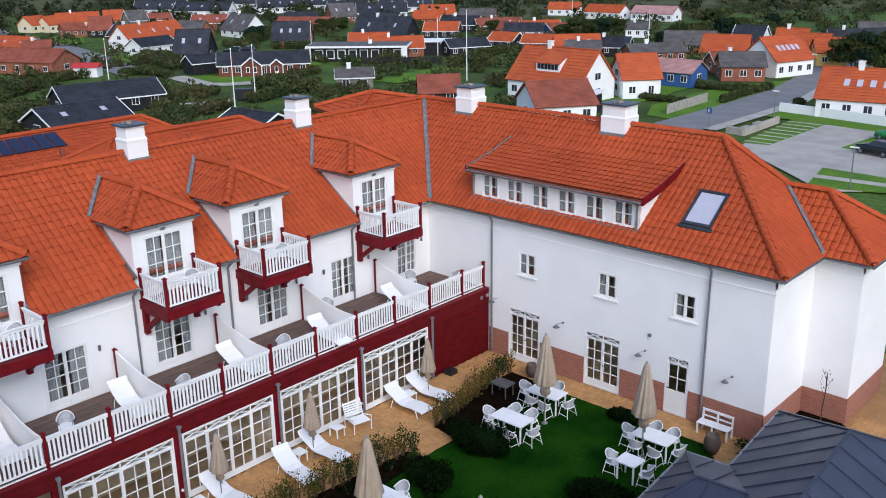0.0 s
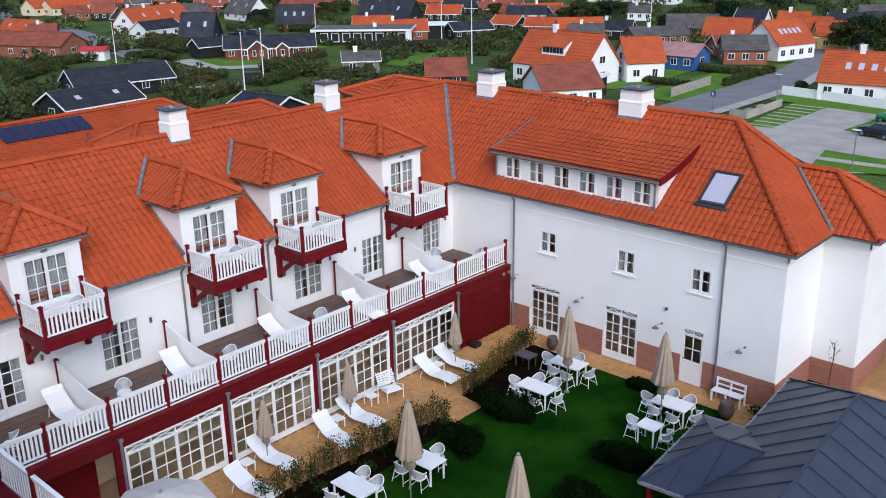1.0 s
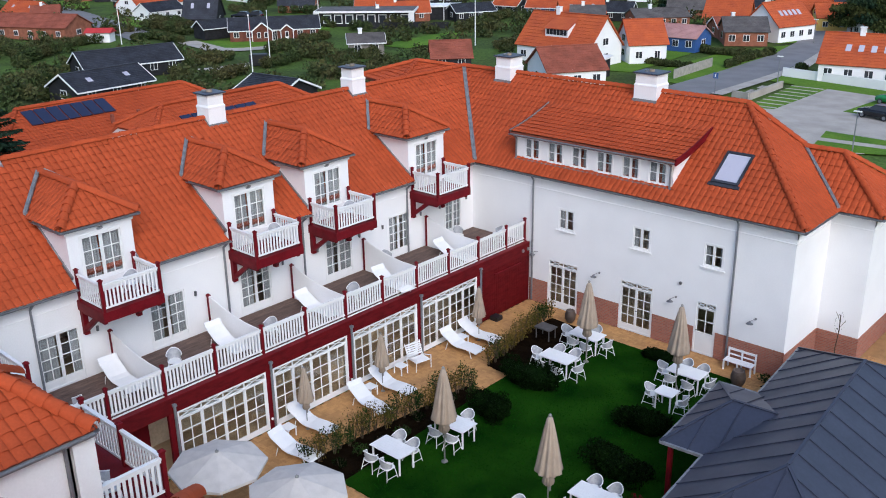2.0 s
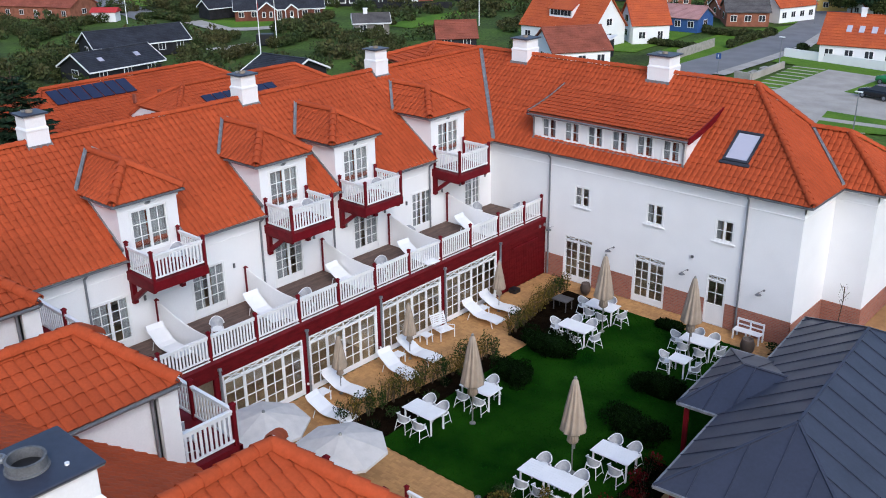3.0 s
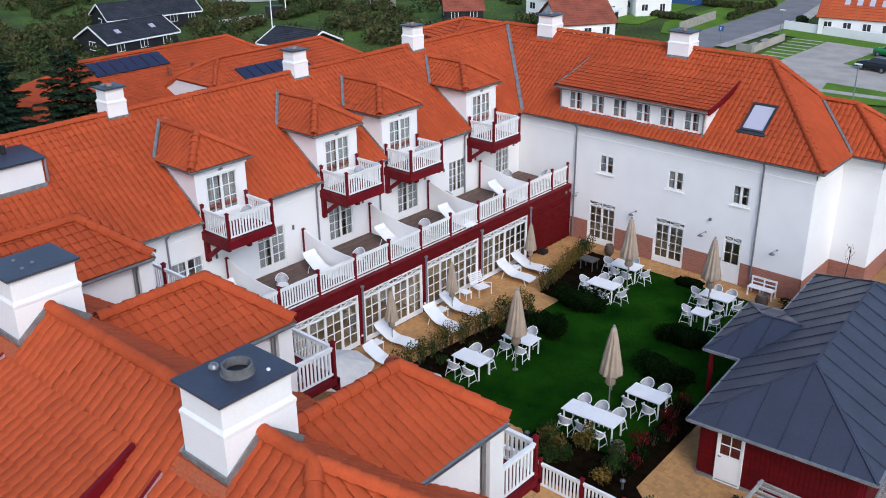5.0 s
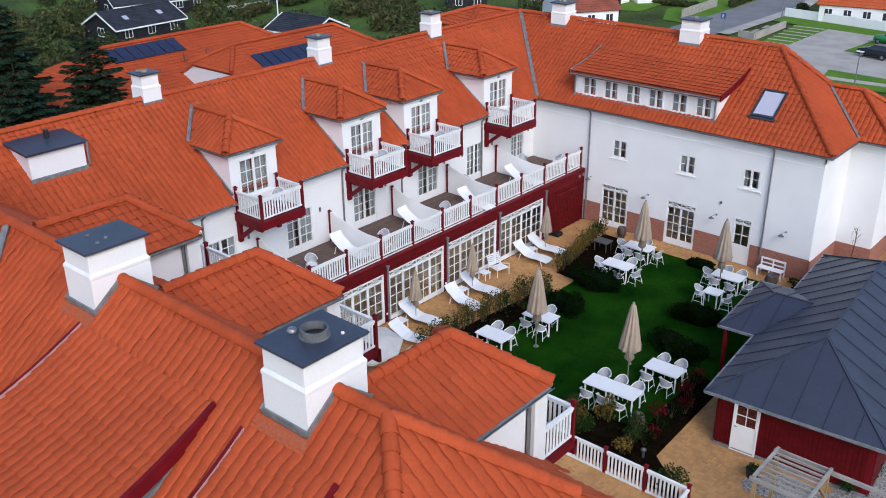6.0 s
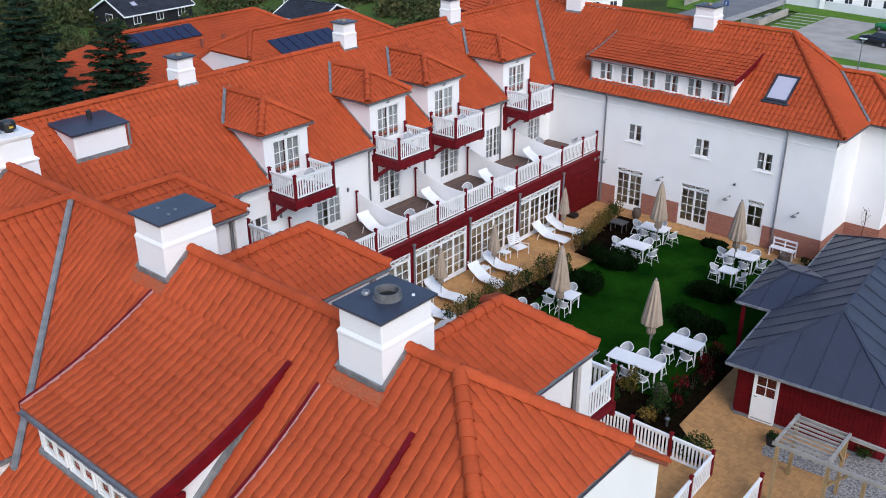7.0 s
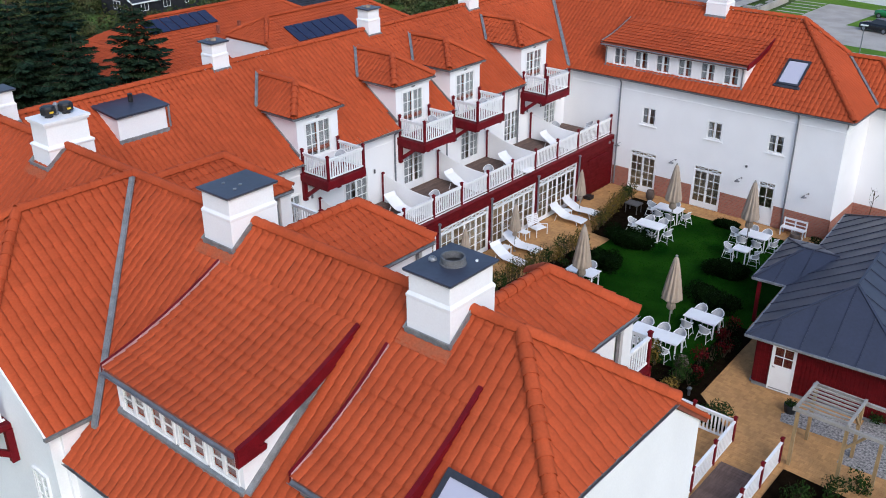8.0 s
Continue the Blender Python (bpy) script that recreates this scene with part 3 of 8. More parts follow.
# main roof planes of the north wing
ER_Y, ER_Z, EX, EF, EV, EA = 5.40, 8.35, 15.05, 3.17, 10.78, 12.50
hipx = NE - (RW_RIDGE - RW_EAVE)
vx = LW_EAVE - (RW_RIDGE - RW_EAVE)
rs = [(LW_EAVE, RW_EAVE, EZ), (NE, RW_EAVE, EZ), (hipx, RW_RIDGE, RZ), (vx, RW_RIDGE, RZ)]
NB = 6.40                        # the wing's far east corner is cut off aslant
re = [(NE, RW_EAVE, EZ), (NE, NB, EZ), (hipx, RW_RIDGE, RZ)]
rc = [(NE, NB, EZ), (7.4, 9.53, EZ), (hipx, RW_RIDGE, RZ)]
rn = [(7.4, 9.53, EZ), (-13.05, 9.53, EZ), (vx - 0.1, RW_RIDGE, RZ), (hipx, RW_RIDGE, RZ)]
roof_n = slope_slab(rs, north, "roof", "orange pantile roof with hips")
for q in (re, rc, rn):
    slope_slab(q, north, "roof")
tiled_slope(rs, roof_n), tiled_slope(re, roof_n)
ridge_line((vx, RW_RIDGE, RZ), (hipx, RW_RIDGE, RZ), roof_n)
ridge_line((NE, RW_EAVE, EZ), (hipx, RW_RIDGE, RZ), roof_n), ridge_line((NE, NB, EZ), (hipx, RW_RIDGE, RZ), roof_n)
gutter_line((LW_EAVE + 0.05, RW_EAVE - 0.06, EZ), (NE + 0.05, RW_EAVE - 0.06, EZ), north), gutter_line((NE + 0.06, RW_EAVE - 0.06, EZ), (NE + 0.06, EF - 0.05, EZ), north)
# low cross roof at the east end
es = [(NE, EF, EZ), (EX, EF, EZ), (EA, ER_Y, ER_Z), (EV, ER_Y, ER_Z)]
ee = [(EX, EF, EZ), (EX, 7.63, EZ), (EA, ER_Y, ER_Z)]
en = [(EX, 7.63, EZ), (NE, 7.63, EZ), (EV, ER_Y, ER_Z), (EA, ER_Y, ER_Z)]
for q in (es, ee, en):
    slope_slab(q, north, "roof")
    tiled_slope(q, roof_n)
ridge_line((EV, ER_Y, ER_Z), (EA, ER_Y, ER_Z), roof_n), ridge_line((EX, EF, EZ), (EA, ER_Y, ER_Z), roof_n), ridge_line((EX, 7.63, EZ), (EA, ER_Y, ER_Z), roof_n)
valley_line((NE, EF, EZ), (EV, ER_Y, ER_Z), north, 0.13)
gutter_line((NE + 0.05, EF - 0.06, EZ), (EX, EF - 0.06, EZ), north), gutter_line((EX + 0.06, EF - 0.06, EZ), (EX + 0.06, 7.63, EZ), north)
downpipe([(0.25, -0.30, 6.5), (0.25, -0.10, 6.25), (0.25, -0.10, 0.1)], north), downpipe([(10.55, -0.30, 6.5), (10.55, -0.10, 6.25), (10.55, -0.10, 0.1)], north)
# roof window
def on_slope(x, y, w=0.0):
    return Vector((x, y, dz(y))) + Vector((0, -K, 1)).normalized() * w
def quad_frame(x0, y0, x1, y1, w0, w1):
    m = Mesh()
    return m.loft([[on_slope(x, y, w) for x, y in ((x0, y0), (x1, y0), (x1, y1), (x0, y1))] for w in (w0, w1)], cap=True)
rwf = part("roof_window", quad_frame(8.72, 0.93, 8.82, 2.34, 0.0, 0.17), SLATE, north, "tilted roof window with dark metal frame")
for a in ((9.82, 0.93, 9.92, 2.34), (8.82, 0.93, 9.82, 1.03), (8.82, 2.24, 9.82, 2.34)):
    part("roof_window_bar", quad_frame(*a, 0.0, 0.17), SLATE, rwf)
part("pane", quad_frame(8.82, 1.03, 9.82, 2.24, 0.02, 0.13), SKYGLASS, rwf, "glossy pane tinted pale like reflected sky")
part("apron", quad_frame(8.62, 0.80, 10.02, 0.93, 0.05, 0.12), SLATE, rwf)


# ---- chimneys ----
def chimney(x0, y0, x1, y1, ztop, zbase, parent, big=False, flues=1):
    """A white plastered stack with a slightly wider foot, a dark slab on top and flues; with flues at 0 only small vents."""
    zs = ztop - (0.56 if big else 0.52)
    e = 0.035
    body = Mesh().box(x0, y0, zs, x1, y1, ztop - 0.05, 0.012).box(x0 - e, y0 - e, zbase, x1 + e, y1 + e, zs - 0.13)
    body.loft([[(a, b, z) for a, b in ((x0 - k, y0 - k), (x1 + k, y0 - k), (x1 + k, y1 + k), (x0 - k, y1 + k))] for k, z in ((e, zs - 0.14), (e + 0.012, zs - 0.12), (e + 0.012, zs - 0.06), (0.0, zs + 0.01))], cap=True)
    ch = part("chimney", body, WHITE, parent, "white plastered chimney with dark slab cap")
    e = 0.10 if big else 0.11
    part("cap", Mesh().box(x0 - e, y0 - e, ztop - 0.05, x1 + e, y1 + e, ztop, 0.012), ZINC, ch, "dark slate-grey cap")
    part("cap_edge", Mesh().box(x0 - e + 0.02, y0 - e + 0.02, ztop - 0.075, x1 + e - 0.02, y1 + e - 0.02, ztop - 0.051), LEAD, ch)
    cx, cy = (x0 + x1) / 2, (y0 + y1) / 2
    if big and flues:
        n = 28
        ring = lambda r, z: [(cx + 0.02 + r * math.cos(2 * math.pi * i / n), cy + 0.05 + r * math.sin(2 * math.pi * i / n), z) for i in range(n)]
        part("flue", Mesh().loft([ring(0.30, ztop), ring(0.30, ztop + 0.02), ring(0.275, ztop + 0.03), ring(0.275, ztop + 0.17), ring(0.235, ztop + 0.17), ring(0.235, ztop + 0.003)]), FLUE, ch, "round grey flue collar")
        # black disc added for the darkness down the hollow flue
        part("flue_bottom", Mesh().lathe([(0.236, 0.002), (0.236, 0.012)], (cx + 0.02, cy + 0.05, ztop), 28), BLACK, ch)
        part("small_flue", Mesh().lathe([(0.10, 0), (0.10, 0.03), (0.075, 0.07), (0.05, 0.07), (0.05, 0.03)], (x0 + 0.16, cy - 0.12, ztop), 16), GUTTER, ch)
        part("stud", Mesh().lathe([(0.035, 0), (0.035, 0.03)], (x1 - 0.22, y1 - 0.3, ztop), 8), WHITEPAINT, ch)
    elif big:
        for a, b in ((0.25, 0.35), (0.62, 0.5), (0.75, 0.3)):
            part("stud", Mesh().lathe([(0.045, 0), (0.045, 0.03)], (x0 + a * (x1 - x0), y0 + b * (y1 - y0), ztop), 8), GUTTER, ch)
    else:
        part("flue", Mesh().lathe([(0.13, 0), (0.12, 0.10), (0.09, 0.10), (0.09, 0.02)], (cx, cy, ztop), 12), CONCRETE, ch)
        part("flue", Mesh().lathe([(0.10, 0), (0.10, 0.07), (0.07, 0.07), (0.07, 0.02)], (cx - 0.22, cy - 0.12, ztop), 12), GUTTER, ch)
    return ch


def cowl_chimney(x0, y0, x1, y1, ztop, zbase, parent):
    """A white stack with a corbelled white head that carries two dark cowls."""
    zs = ztop - 0.80
    square = lambda k, z: [(x0 - k, y0 - k, z), (x1 + k, y0 - k, z), (x1 + k, y1 + k, z), (x0 - k, y1 + k, z)]
    body = Mesh().loft([square(k, z) for k, z in ((0.07, zbase), (0.07, zs - 0.14), (0.10, zs - 0.10), (0.10, zs - 0.05), (0.0, zs + 0.02), (0.0, ztop - 0.16), (0.05, ztop - 0.15), (0.05, ztop - 0.09), (0.09, ztop - 0.08), (0.09, ztop))], cap=True)
    ch = part("chimney", body, WHITE, parent, "white plastered chimney with moulded head and two cowls")
    cx = (x0 + x1) / 2
    for k, y in enumerate((y0 + 0.42, y1 - 0.42)):
        cowl = part("cowl", Mesh().lathe([(0.14, 0), (0.14, 0.05), (0.21, 0.08), (0.25, 0.13), (0.25, 0.30), (0.20, 0.36), (0.06, 0.37)], (cx, y, ztop), 8), BLACK, ch, "dark eight-sided chimney cowl")
        part("cowl_tag", Mesh().box(cx + 0.225, y - 0.07, ztop + 0.17, cx + 0.26, y + 0.05, ztop + 0.23), YELLOWTAG, cowl)
    part("small_flue", Mesh().lathe([(0.06, 0), (0.06, 0.3), (0.09, 0.34), (0.05, 0.40)], (cx - 0.05, (y0 + y1) / 2, ztop), 10), GUTTER, ch)
    return ch


def chimney_flashing(x0, x1, y, ch, kk=K, depth=0.7):
    z = dz(y)
    part("flashing", Mesh().box(x0 - 0.09, y - 0.09, z - 0.05, x1 + 0.09, y - 0.06, z + 0.16), LEAD, ch)


for x, w in ((-5.42, 0.95), (2.98, 1.12)):
    ch = chimney(x, 4.08, x + w, 5.12, 11.07, 8.9, north)
    chimney_flashing(x, x + w, 4.08, ch)

# ---- west wing along the terrace ----
west = thing("hotel_wing", (-8, -15, 0), "long white hotel wing with dormers and orange roof", "building")
LY0, LY1 = -24.6, 0.0
U_DOORS = [(-17.75, 1.62), (-13.68, 1.62), (-9.15, 1.62), (-5.40, 1.45), (-1.55, 1.30), (-22.0, 1.62)]
holes = [(y - 0.5 * w - LY0, 0.05, y + 0.5 * w - LY0, 2.10) for y, w in U_DOORS]
DORMERS = [-19.95, -13.65, -9.58, -3.40, -26.2]
holed_wall("wall", (LW_WALL, LY0, 3.02), (0, 1, 0), (1, 0, 0), LY1 - LY0, 3.46, holes, west)
part("cornice", Mesh().box(LW_WALL, LY0, 6.12, LW_WALL + 0.05, 0, 6.5).box(LW_WALL, LY0, 5.86, LW_WALL + 0.025, 0, 5.92), WHITE, west)
part("wall", Mesh().box(-12.9, -40, 0, -12.6, 9.3, 6.5), WHITE, west)
part("inner_floor", Mesh().box(-12.6, -30, 2.8, LW_WALL - 0.3, 0, 3.0), ROOMFLOOR, west)
boxes("inner_wall", [(-7.6, -30, 3.0, -7.5, 0, 6.2), (-12.6, -30, 6.2, LW_WALL - 0.3, 0, 6.3)], INTERIOR, west)
for i, (y, w) in enumerate(U_DOORS):
    glazed("terrace_door", (LW_WALL - 0.03, y - w / 2, 3.07), (0, 1, 0), (1, 0, 0), w, 2.05, west, leaves=2, rows=4, cols=2, panel=0.22, sill=False,
           label="white glazed double door to the terrace", handle=True, curtain=[(0.1, w * 0.45), (w * 0.75, w - 0.1)] if i % 2 else [(0.1, 0.62), (w - 0.62, w - 0.1)])
we = [(LW_EAVE, -34.0, EZ), (LW_EAVE, RW_EAVE, EZ), (LW_RIDGE, RW_RIDGE, RZ), (LW_RIDGE, -34.0, RZ)]
ww = [(-13.05, -40, EZ), (-13.05, 9.53, EZ), (LW_RIDGE, RW_RIDGE, RZ), (LW_RIDGE, -40, RZ)]
lzw = EZ + K * (LW_EAVE - LW_WALL + 0.02)
roof_w = slope_slab([(LW_WALL + 0.02 - 0.04, -34.0, lzw), (LW_WALL - 0.02, LW_WALL - 0.02 - LW_EAVE + RW_EAVE + 0.7, lzw), we[2], we[3]], west, "roof", "long orange pantile slope")
slope_slab(ww, west, "roof")
tiled_slope(we, roof_w, skip=[(34.0 + c - 1.42, 34.0 + c + 1.10, -1, 0.75) for c in DORMERS[:4]])
ridge_line((LW_RIDGE, -36, RZ), (LW_RIDGE, RW_RIDGE, RZ), roof_w)
valley_line((LW_EAVE, RW_EAVE, EZ), (LW_RIDGE, RW_RIDGE, RZ), west, 0.2)
for a, b_ in ((-26.0, -21.2), (-18.72, -14.9), (-12.42, -10.83), (-8.35, -4.65), (-2.17, RW_EAVE)):
    gutter_line((LW_EAVE + 0.06, a, EZ), (LW_EAVE + 0.06, b_, EZ), west)
# peak of the corner roof behind the ridge
px, py, pz = -9.7, 2.5, 10.48
PB_ = [(-8.0, -0.7, 9.80), (-8.0, 5.6, 9.80), (-11.8, 5.0, 9.80), (-11.8, 0.4, 9.80)]
for a, b in zip(PB_, PB_[1:] + PB_[:1]):
    slope_slab([a, b, (px, py, pz)], west, "roof", t=0.1)
    tiled_slope([a, b, (px, py, pz)], roof_w)
    ridge_line(a, (px, py, pz), roof_w)
for x, y in ((0.0, -4.02), (0.0, -12.28), (-0.16, -21.93), (-0.1, -31.85)):
    ch = chimney(x - 8.58, y, x - 7.82, y + 0.80, 11.25, 9.0, west)
    part("flashing", Mesh().box(x - 7.765, y - 0.07, 9.66 - K * x, x - 7.735, y + 0.87, 9.96 - K * x), LEAD, ch)
    for yy in (y - 0.065, y + 0.865):
        part("side_flashing", Mesh().beam((x - 7.75, yy, 9.80 - K * x), (LW_RIDGE, yy, RZ + 0.12), 0.025, 0.20), LEAD, ch)


def hip_dormer(cy, parent):
    """A white gabled-back dormer with a hipped tile roof and a double door on to its balcony."""
    f, a = LW_WALL, 1.22
    ez, top, out = 8.55, 9.52, 1.42
    fx, hx = f + 0.12, f + 0.12 - 1.42
    lz = lambda x: EZ + K * (LW_EAVE - x)
    xa = LW_EAVE - (top - EZ) / K
    xe = LW_EAVE - (ez - EZ) / K
    body = Mesh()
    for s in (-1, 1):
        body.prism([(f - 0.3, 6.5), (f - 0.3, ez), (xe, ez)], "y", cy + s * a, cy + s * (a - 0.14))
    d = parts_of("dormer", body, WHITE, parent, "white dormer with a hipped orange tile roof")
    holed_wall("dormer_front", (f, cy - a, 6.48), (0, 1, 0), (1, 0, 0), 2 * a, ez - 6.48, [(a - 0.80, 0.03, a + 0.80, 1.72)], d)
    part("dormer_cornice", Mesh().box(f, cy - a - 0.06, ez - 0.22, f + 0.05, cy + a + 0.06, ez - 0.04).box(f - 2.6, cy - a - 0.05, ez - 0.16, f, cy - a, ez - 0.04).box(f - 2.6, cy + a, ez - 0.16, f, cy + a + 0.05, ez - 0.04), WHITE, d)
    glazed("balcony_door", (f - 0.03, cy - 0.80, 6.50), (0, 1, 0), (1, 0, 0), 1.60, 1.70, parent, leaves=2, rows=3, cols=2, panel=0.0, sill=False, label="white glazed double balcony door", handle=False, curtain=[(0.08, 0.72), (0.84, 1.52)])
    part("vent", Mesh().lathe([(0.11, 0), (0.09, 0.03)], (0, 0, 0), 12), LEAD, d).matrix_basis = Matrix.Translation((f + 0.02, cy, 8.33)) @ pose(0, 0, 0, 0, 90, 0) @ Matrix.Diagonal((0.7, 1.25, 1, 1))
    s1 = [(fx, cy - out, ez), (xe + 0.2, cy - out, ez), (xa, cy, top), (hx, cy, top)]
    s2 = [(xe + 0.2, cy + out, ez), (fx, cy + out, ez), (hx, cy, top), (xa, cy, top)]
    s3 = [(fx, cy - out, ez), (fx, cy + out, ez), (hx, cy, top)]
    for q in (s1, s2, s3):
        slope_slab(q, d, "dormer_roof", t=0.07)
        tiled_slope(q, d, "dormer_tiles")
    ridge_line((xa, cy, top), (hx, cy, top), d, 1.0), ridge_line((fx, cy - out, ez), (hx, cy, top), d, 1.15), ridge_line((fx, cy + out, ez), (hx, cy, top), d, 1.15)
    for s in (-1, 1):
        valley_line((xe + 0.1, cy + s * (out + 0.02), ez + 0.0), (xa, cy + s * 0.1, top + 0.02), d, 0.14)
        part("side_flashing", Mesh().beam((f + 0.1, cy + s * (a + 0.03), lz(f + 0.1) + 0.10), (xe, cy + s * (a + 0.03), ez + 0.06), 0.05, 0.12), LEAD, d)
        gutter_line((fx + 0.03, cy + s * (out + 0.05), ez), (xe + 0.5, cy + s * (out + 0.05), ez), d)
    gutter_line((fx + 0.06, cy - out - 0.05, ez), (fx + 0.06, cy + out + 0.05, ez), d)
    return d


# ---- railings ----
POST_ME = Mesh().box(-0.05, -0.05, 0, 0.05, 0.05, 1.12).box(-0.07, -0.07, 1.12, 0.07, 0.07, 1.16).loft([[(-e, -e, z), (e, -e, z), (e, e, z), (-e, e, z)] for e, z in ((0.055, 1.16), (0.02, 1.20))], cap=True).data("post", RED)
BAL_ME = Mesh().box(-0.035, -0.011, 0.13, 0.035, 0.011, 0.90).data("baluster", WHITEPAINT)


def rail_run(p, q, parent, posts=(True, True), h=0.98, pitch=0.135):
    """White balusters and rails between two dark red posts; p and q at deck level."""
    p, q = Vector(p), Vector(q)
    d = q - p
    x = d.normalized()
    yaw = math.atan2(d.y, d.x)
    for on, e in zip(posts, (p, q)):
        if on:
            piece("post", POST_ME, parent, Matrix.Translation(e) @ Matrix.Rotation(yaw, 4, "Z"))
    part("rail", Mesh().beam(p + x * 0.05 + Vector((0, 0, h)), q - x * 0.05 + Vector((0, 0, h)), 0.10, 0.05), WHITEPAINT, parent)
    part("rail", Mesh().beam(p + x * 0.05 + Vector((0, 0, 0.9)), q - x * 0.05 + Vector((0, 0, 0.9)), 0.04, 0.06), WHITEPAINT, parent)
    part("rail", Mesh().beam(p + x * 0.05 + Vector((0, 0, 0.14)), q - x * 0.05 + Vector((0, 0, 0.14)), 0.04, 0.06), WHITEPAINT, parent)
    n = max(1, int((d.length - 0.14) / pitch))
    for i in range(n):
        t = 0.07 + (d.length - 0.14) * (i + 0.5) / n
        piece("baluster", BAL_ME, parent, Matrix.Translation(p + x * t) @ Matrix.Rotation(yaw, 4, "Z"))


def balcony(cy, parent):
    """A dark red bracketed balcony with a white railing."""
    x0, x1, z = LW_WALL, -1.86, 6.0
    a = 1.14
    b = part("balcony", Mesh().box(x0 + 0.01, cy - a, z - 0.10, x1 + 0.06, cy + a, z).box(x1, cy - a - 0.02, z - 0.36, x1 + 0.05, cy + a + 0.02, z - 0.02)
             .box(x0 + 0.01, cy - a - 0.02, z - 0.36, x1, cy - a + 0.03, z - 0.02).box(x0 + 0.01, cy + a - 0.03, z - 0.36, x1, cy + a + 0.02, z - 0.02), RED, parent, "dark red bracketed balcony with white railing")
    for s in (-1.02, 1.02):
        part("bracket", Mesh().box(x0 + 0.01, cy + s - 0.09, z - 1.30, x0 + 0.19, cy + s + 0.09, z - 0.36).beam((x0 + 0.12, cy + s, z - 1.12), (x0 + 1.10, cy + s, z - 0.38), 0.15, 0.17).beam((x0 + 0.02, cy + s, z - 0.42), (x1 - 0.1, cy + s, z - 0.42), 0.12, 0.12), RED, b)
    rail_run((x0 + 0.15, cy - a + 0.06, z), (x1, cy - a + 0.06, z), b)
    rail_run((x1, cy - a + 0.06, z), (x1, cy + a - 0.06, z), b, (False, True))
    rail_run((x0 + 0.15, cy + a - 0.06, z), (x1, cy + a - 0.06, z), b, (True, False))
    return b


for cy in DORMERS[:4]:
    hip_dormer(cy, west)
    balcony(cy - 0.05, west)
# flat-topped lift housing on the slope
lb = part("roof_box", Mesh().prism([(-6.12, 8.4), (-6.12, 9.72), (-7.9, 9.86), (-7.9, 9.0)], "y", -28.05, -25.85), WHITE, west, "white roof box with flat dark lid")
part("lid", Mesh().slab([(-5.97, -28.18, 9.78), (-5.97, -25.72, 9.78), (-7.85, -25.72, 9.92), (-7.85, -28.18, 9.92)], 0.08), ZINC, lb)
part("vent_pipe", Mesh().tube((-7.2, -26.7, 9.8), (-7.2, -26.7, 10.2), 0.10, 0.10, 12), BLACK, lb)
part("foot_flashing", Mesh().box(-6.12, -28.1, 8.55, -6.05, -25.8, 8.80), LEAD, lb)
downpipe([(-6.0, -25.78, 9.75), (-6.0, -25.78, 8.85)], lb)
for y in (-15.1, -11.15, -4.85, -22.8):
    downpipe([(LW_EAVE, y, 6.45), (LW_WALL + 0.08, y, 6.2), (LW_WALL + 0.08, y, 3.05)], west)
LAMP_ME = Mesh().tube((0, 0, -0.09), (0, 0, 0.09), 0.05, 0.05, 10).data("wall_lamp", METAL)
for y in (-16.55, -14.95 + 0.2, -12.3, -10.4, -7.95, -6.5, -3.95, -2.6, -0.6, -20.6, -18.95):
    piece("wall_lamp", LAMP_ME, west, Matrix.Translation((LW_WALL + 0.07, y, 4.75)))

# ---- ground-floor glass front and roof terrace ----
terrace = thing("terrace_extension", (-1.8, -13, 0), "dark red ground-floor extension with glazed doors and roof terrace", "building")
POSTS = [-24.25, -20.15, -16.05, -11.98, -7.90, -3.87]
part("deck_base", Mesh().box(LW_WALL, -27.0, 2.75, -0.05, -0.01, 2.99), REDBOARD, terrace)
nb = 22
for i in range(nb):
    x0 = LW_WALL + 0.02 + i * (3.52 / nb)
    part("deck_board", Mesh().box(x0, -27.0, 2.99, x0 + 3.52 / nb - 0.012, -0.02, 3.02), DECK, terrace)
for i in range(6):
    z = 2.47 + i * 0.095
    part("fascia_board", Mesh().loft([[(0.0, -27.0, z), (0.035, -27.0, z), (0.015, -27.0, z + 0.095), (0.0, -27.0, z + 0.095)], [(0.0, -0.02, z), (0.035, -0.02, z), (0.015, -0.02, z + 0.095), (0.0, -0.02, z + 0.095)]], cap=True), REDBOARD, terrace)
part("fascia_core", Mesh().box(-0.12, -27.0, 2.46, 0.0, -0.02, 3.03), RED, terrace)
part("coping", Mesh().box(-0.30, -27.0, 3.03, 0.045, -0.02, 3.065), RED, terrace, "dark red coping under the railing")
for y in POSTS:
    part("column", Mesh().box(-0.12, y - 0.16, 0, 0.03, y + 0.16, 2.47), RED, terrace)
    downpipe([(0.10, y + 0.05, 2.78), (0.10, y + 0.05, 0.05)], terrace, 0.05)
    part("pipe_hopper", Mesh().box(0.04, y - 0.02, 2.74, 0.16, y + 0.12, 2.84, 0.01), GUTTER, terrace)
    piece("bollard_light", Mesh().lathe([(0.05, 0), (0.05, 0.05)], (0, 0, 0), 8).data("bollard_light", WHITEPAINT), terrace, Matrix.Translation((0.04, y - 0.05, 0.45)) @ pose(0, 0, 0, 0, 90, 0))
for y0, y1 in zip(POSTS[1:], POSTS[2:]):
    glazed("glass_front", (-0.02, y0 + 0.16, 0.03), (0, 1, 0), (1, 0, 0), y1 - y0 - 0.32, 2.43, terrace, leaves=4, rows=4, cols=2, panel=0.1, transom=0.28, sill=False, label="white four-leaf glazed door front with lattice transom", handle=True)
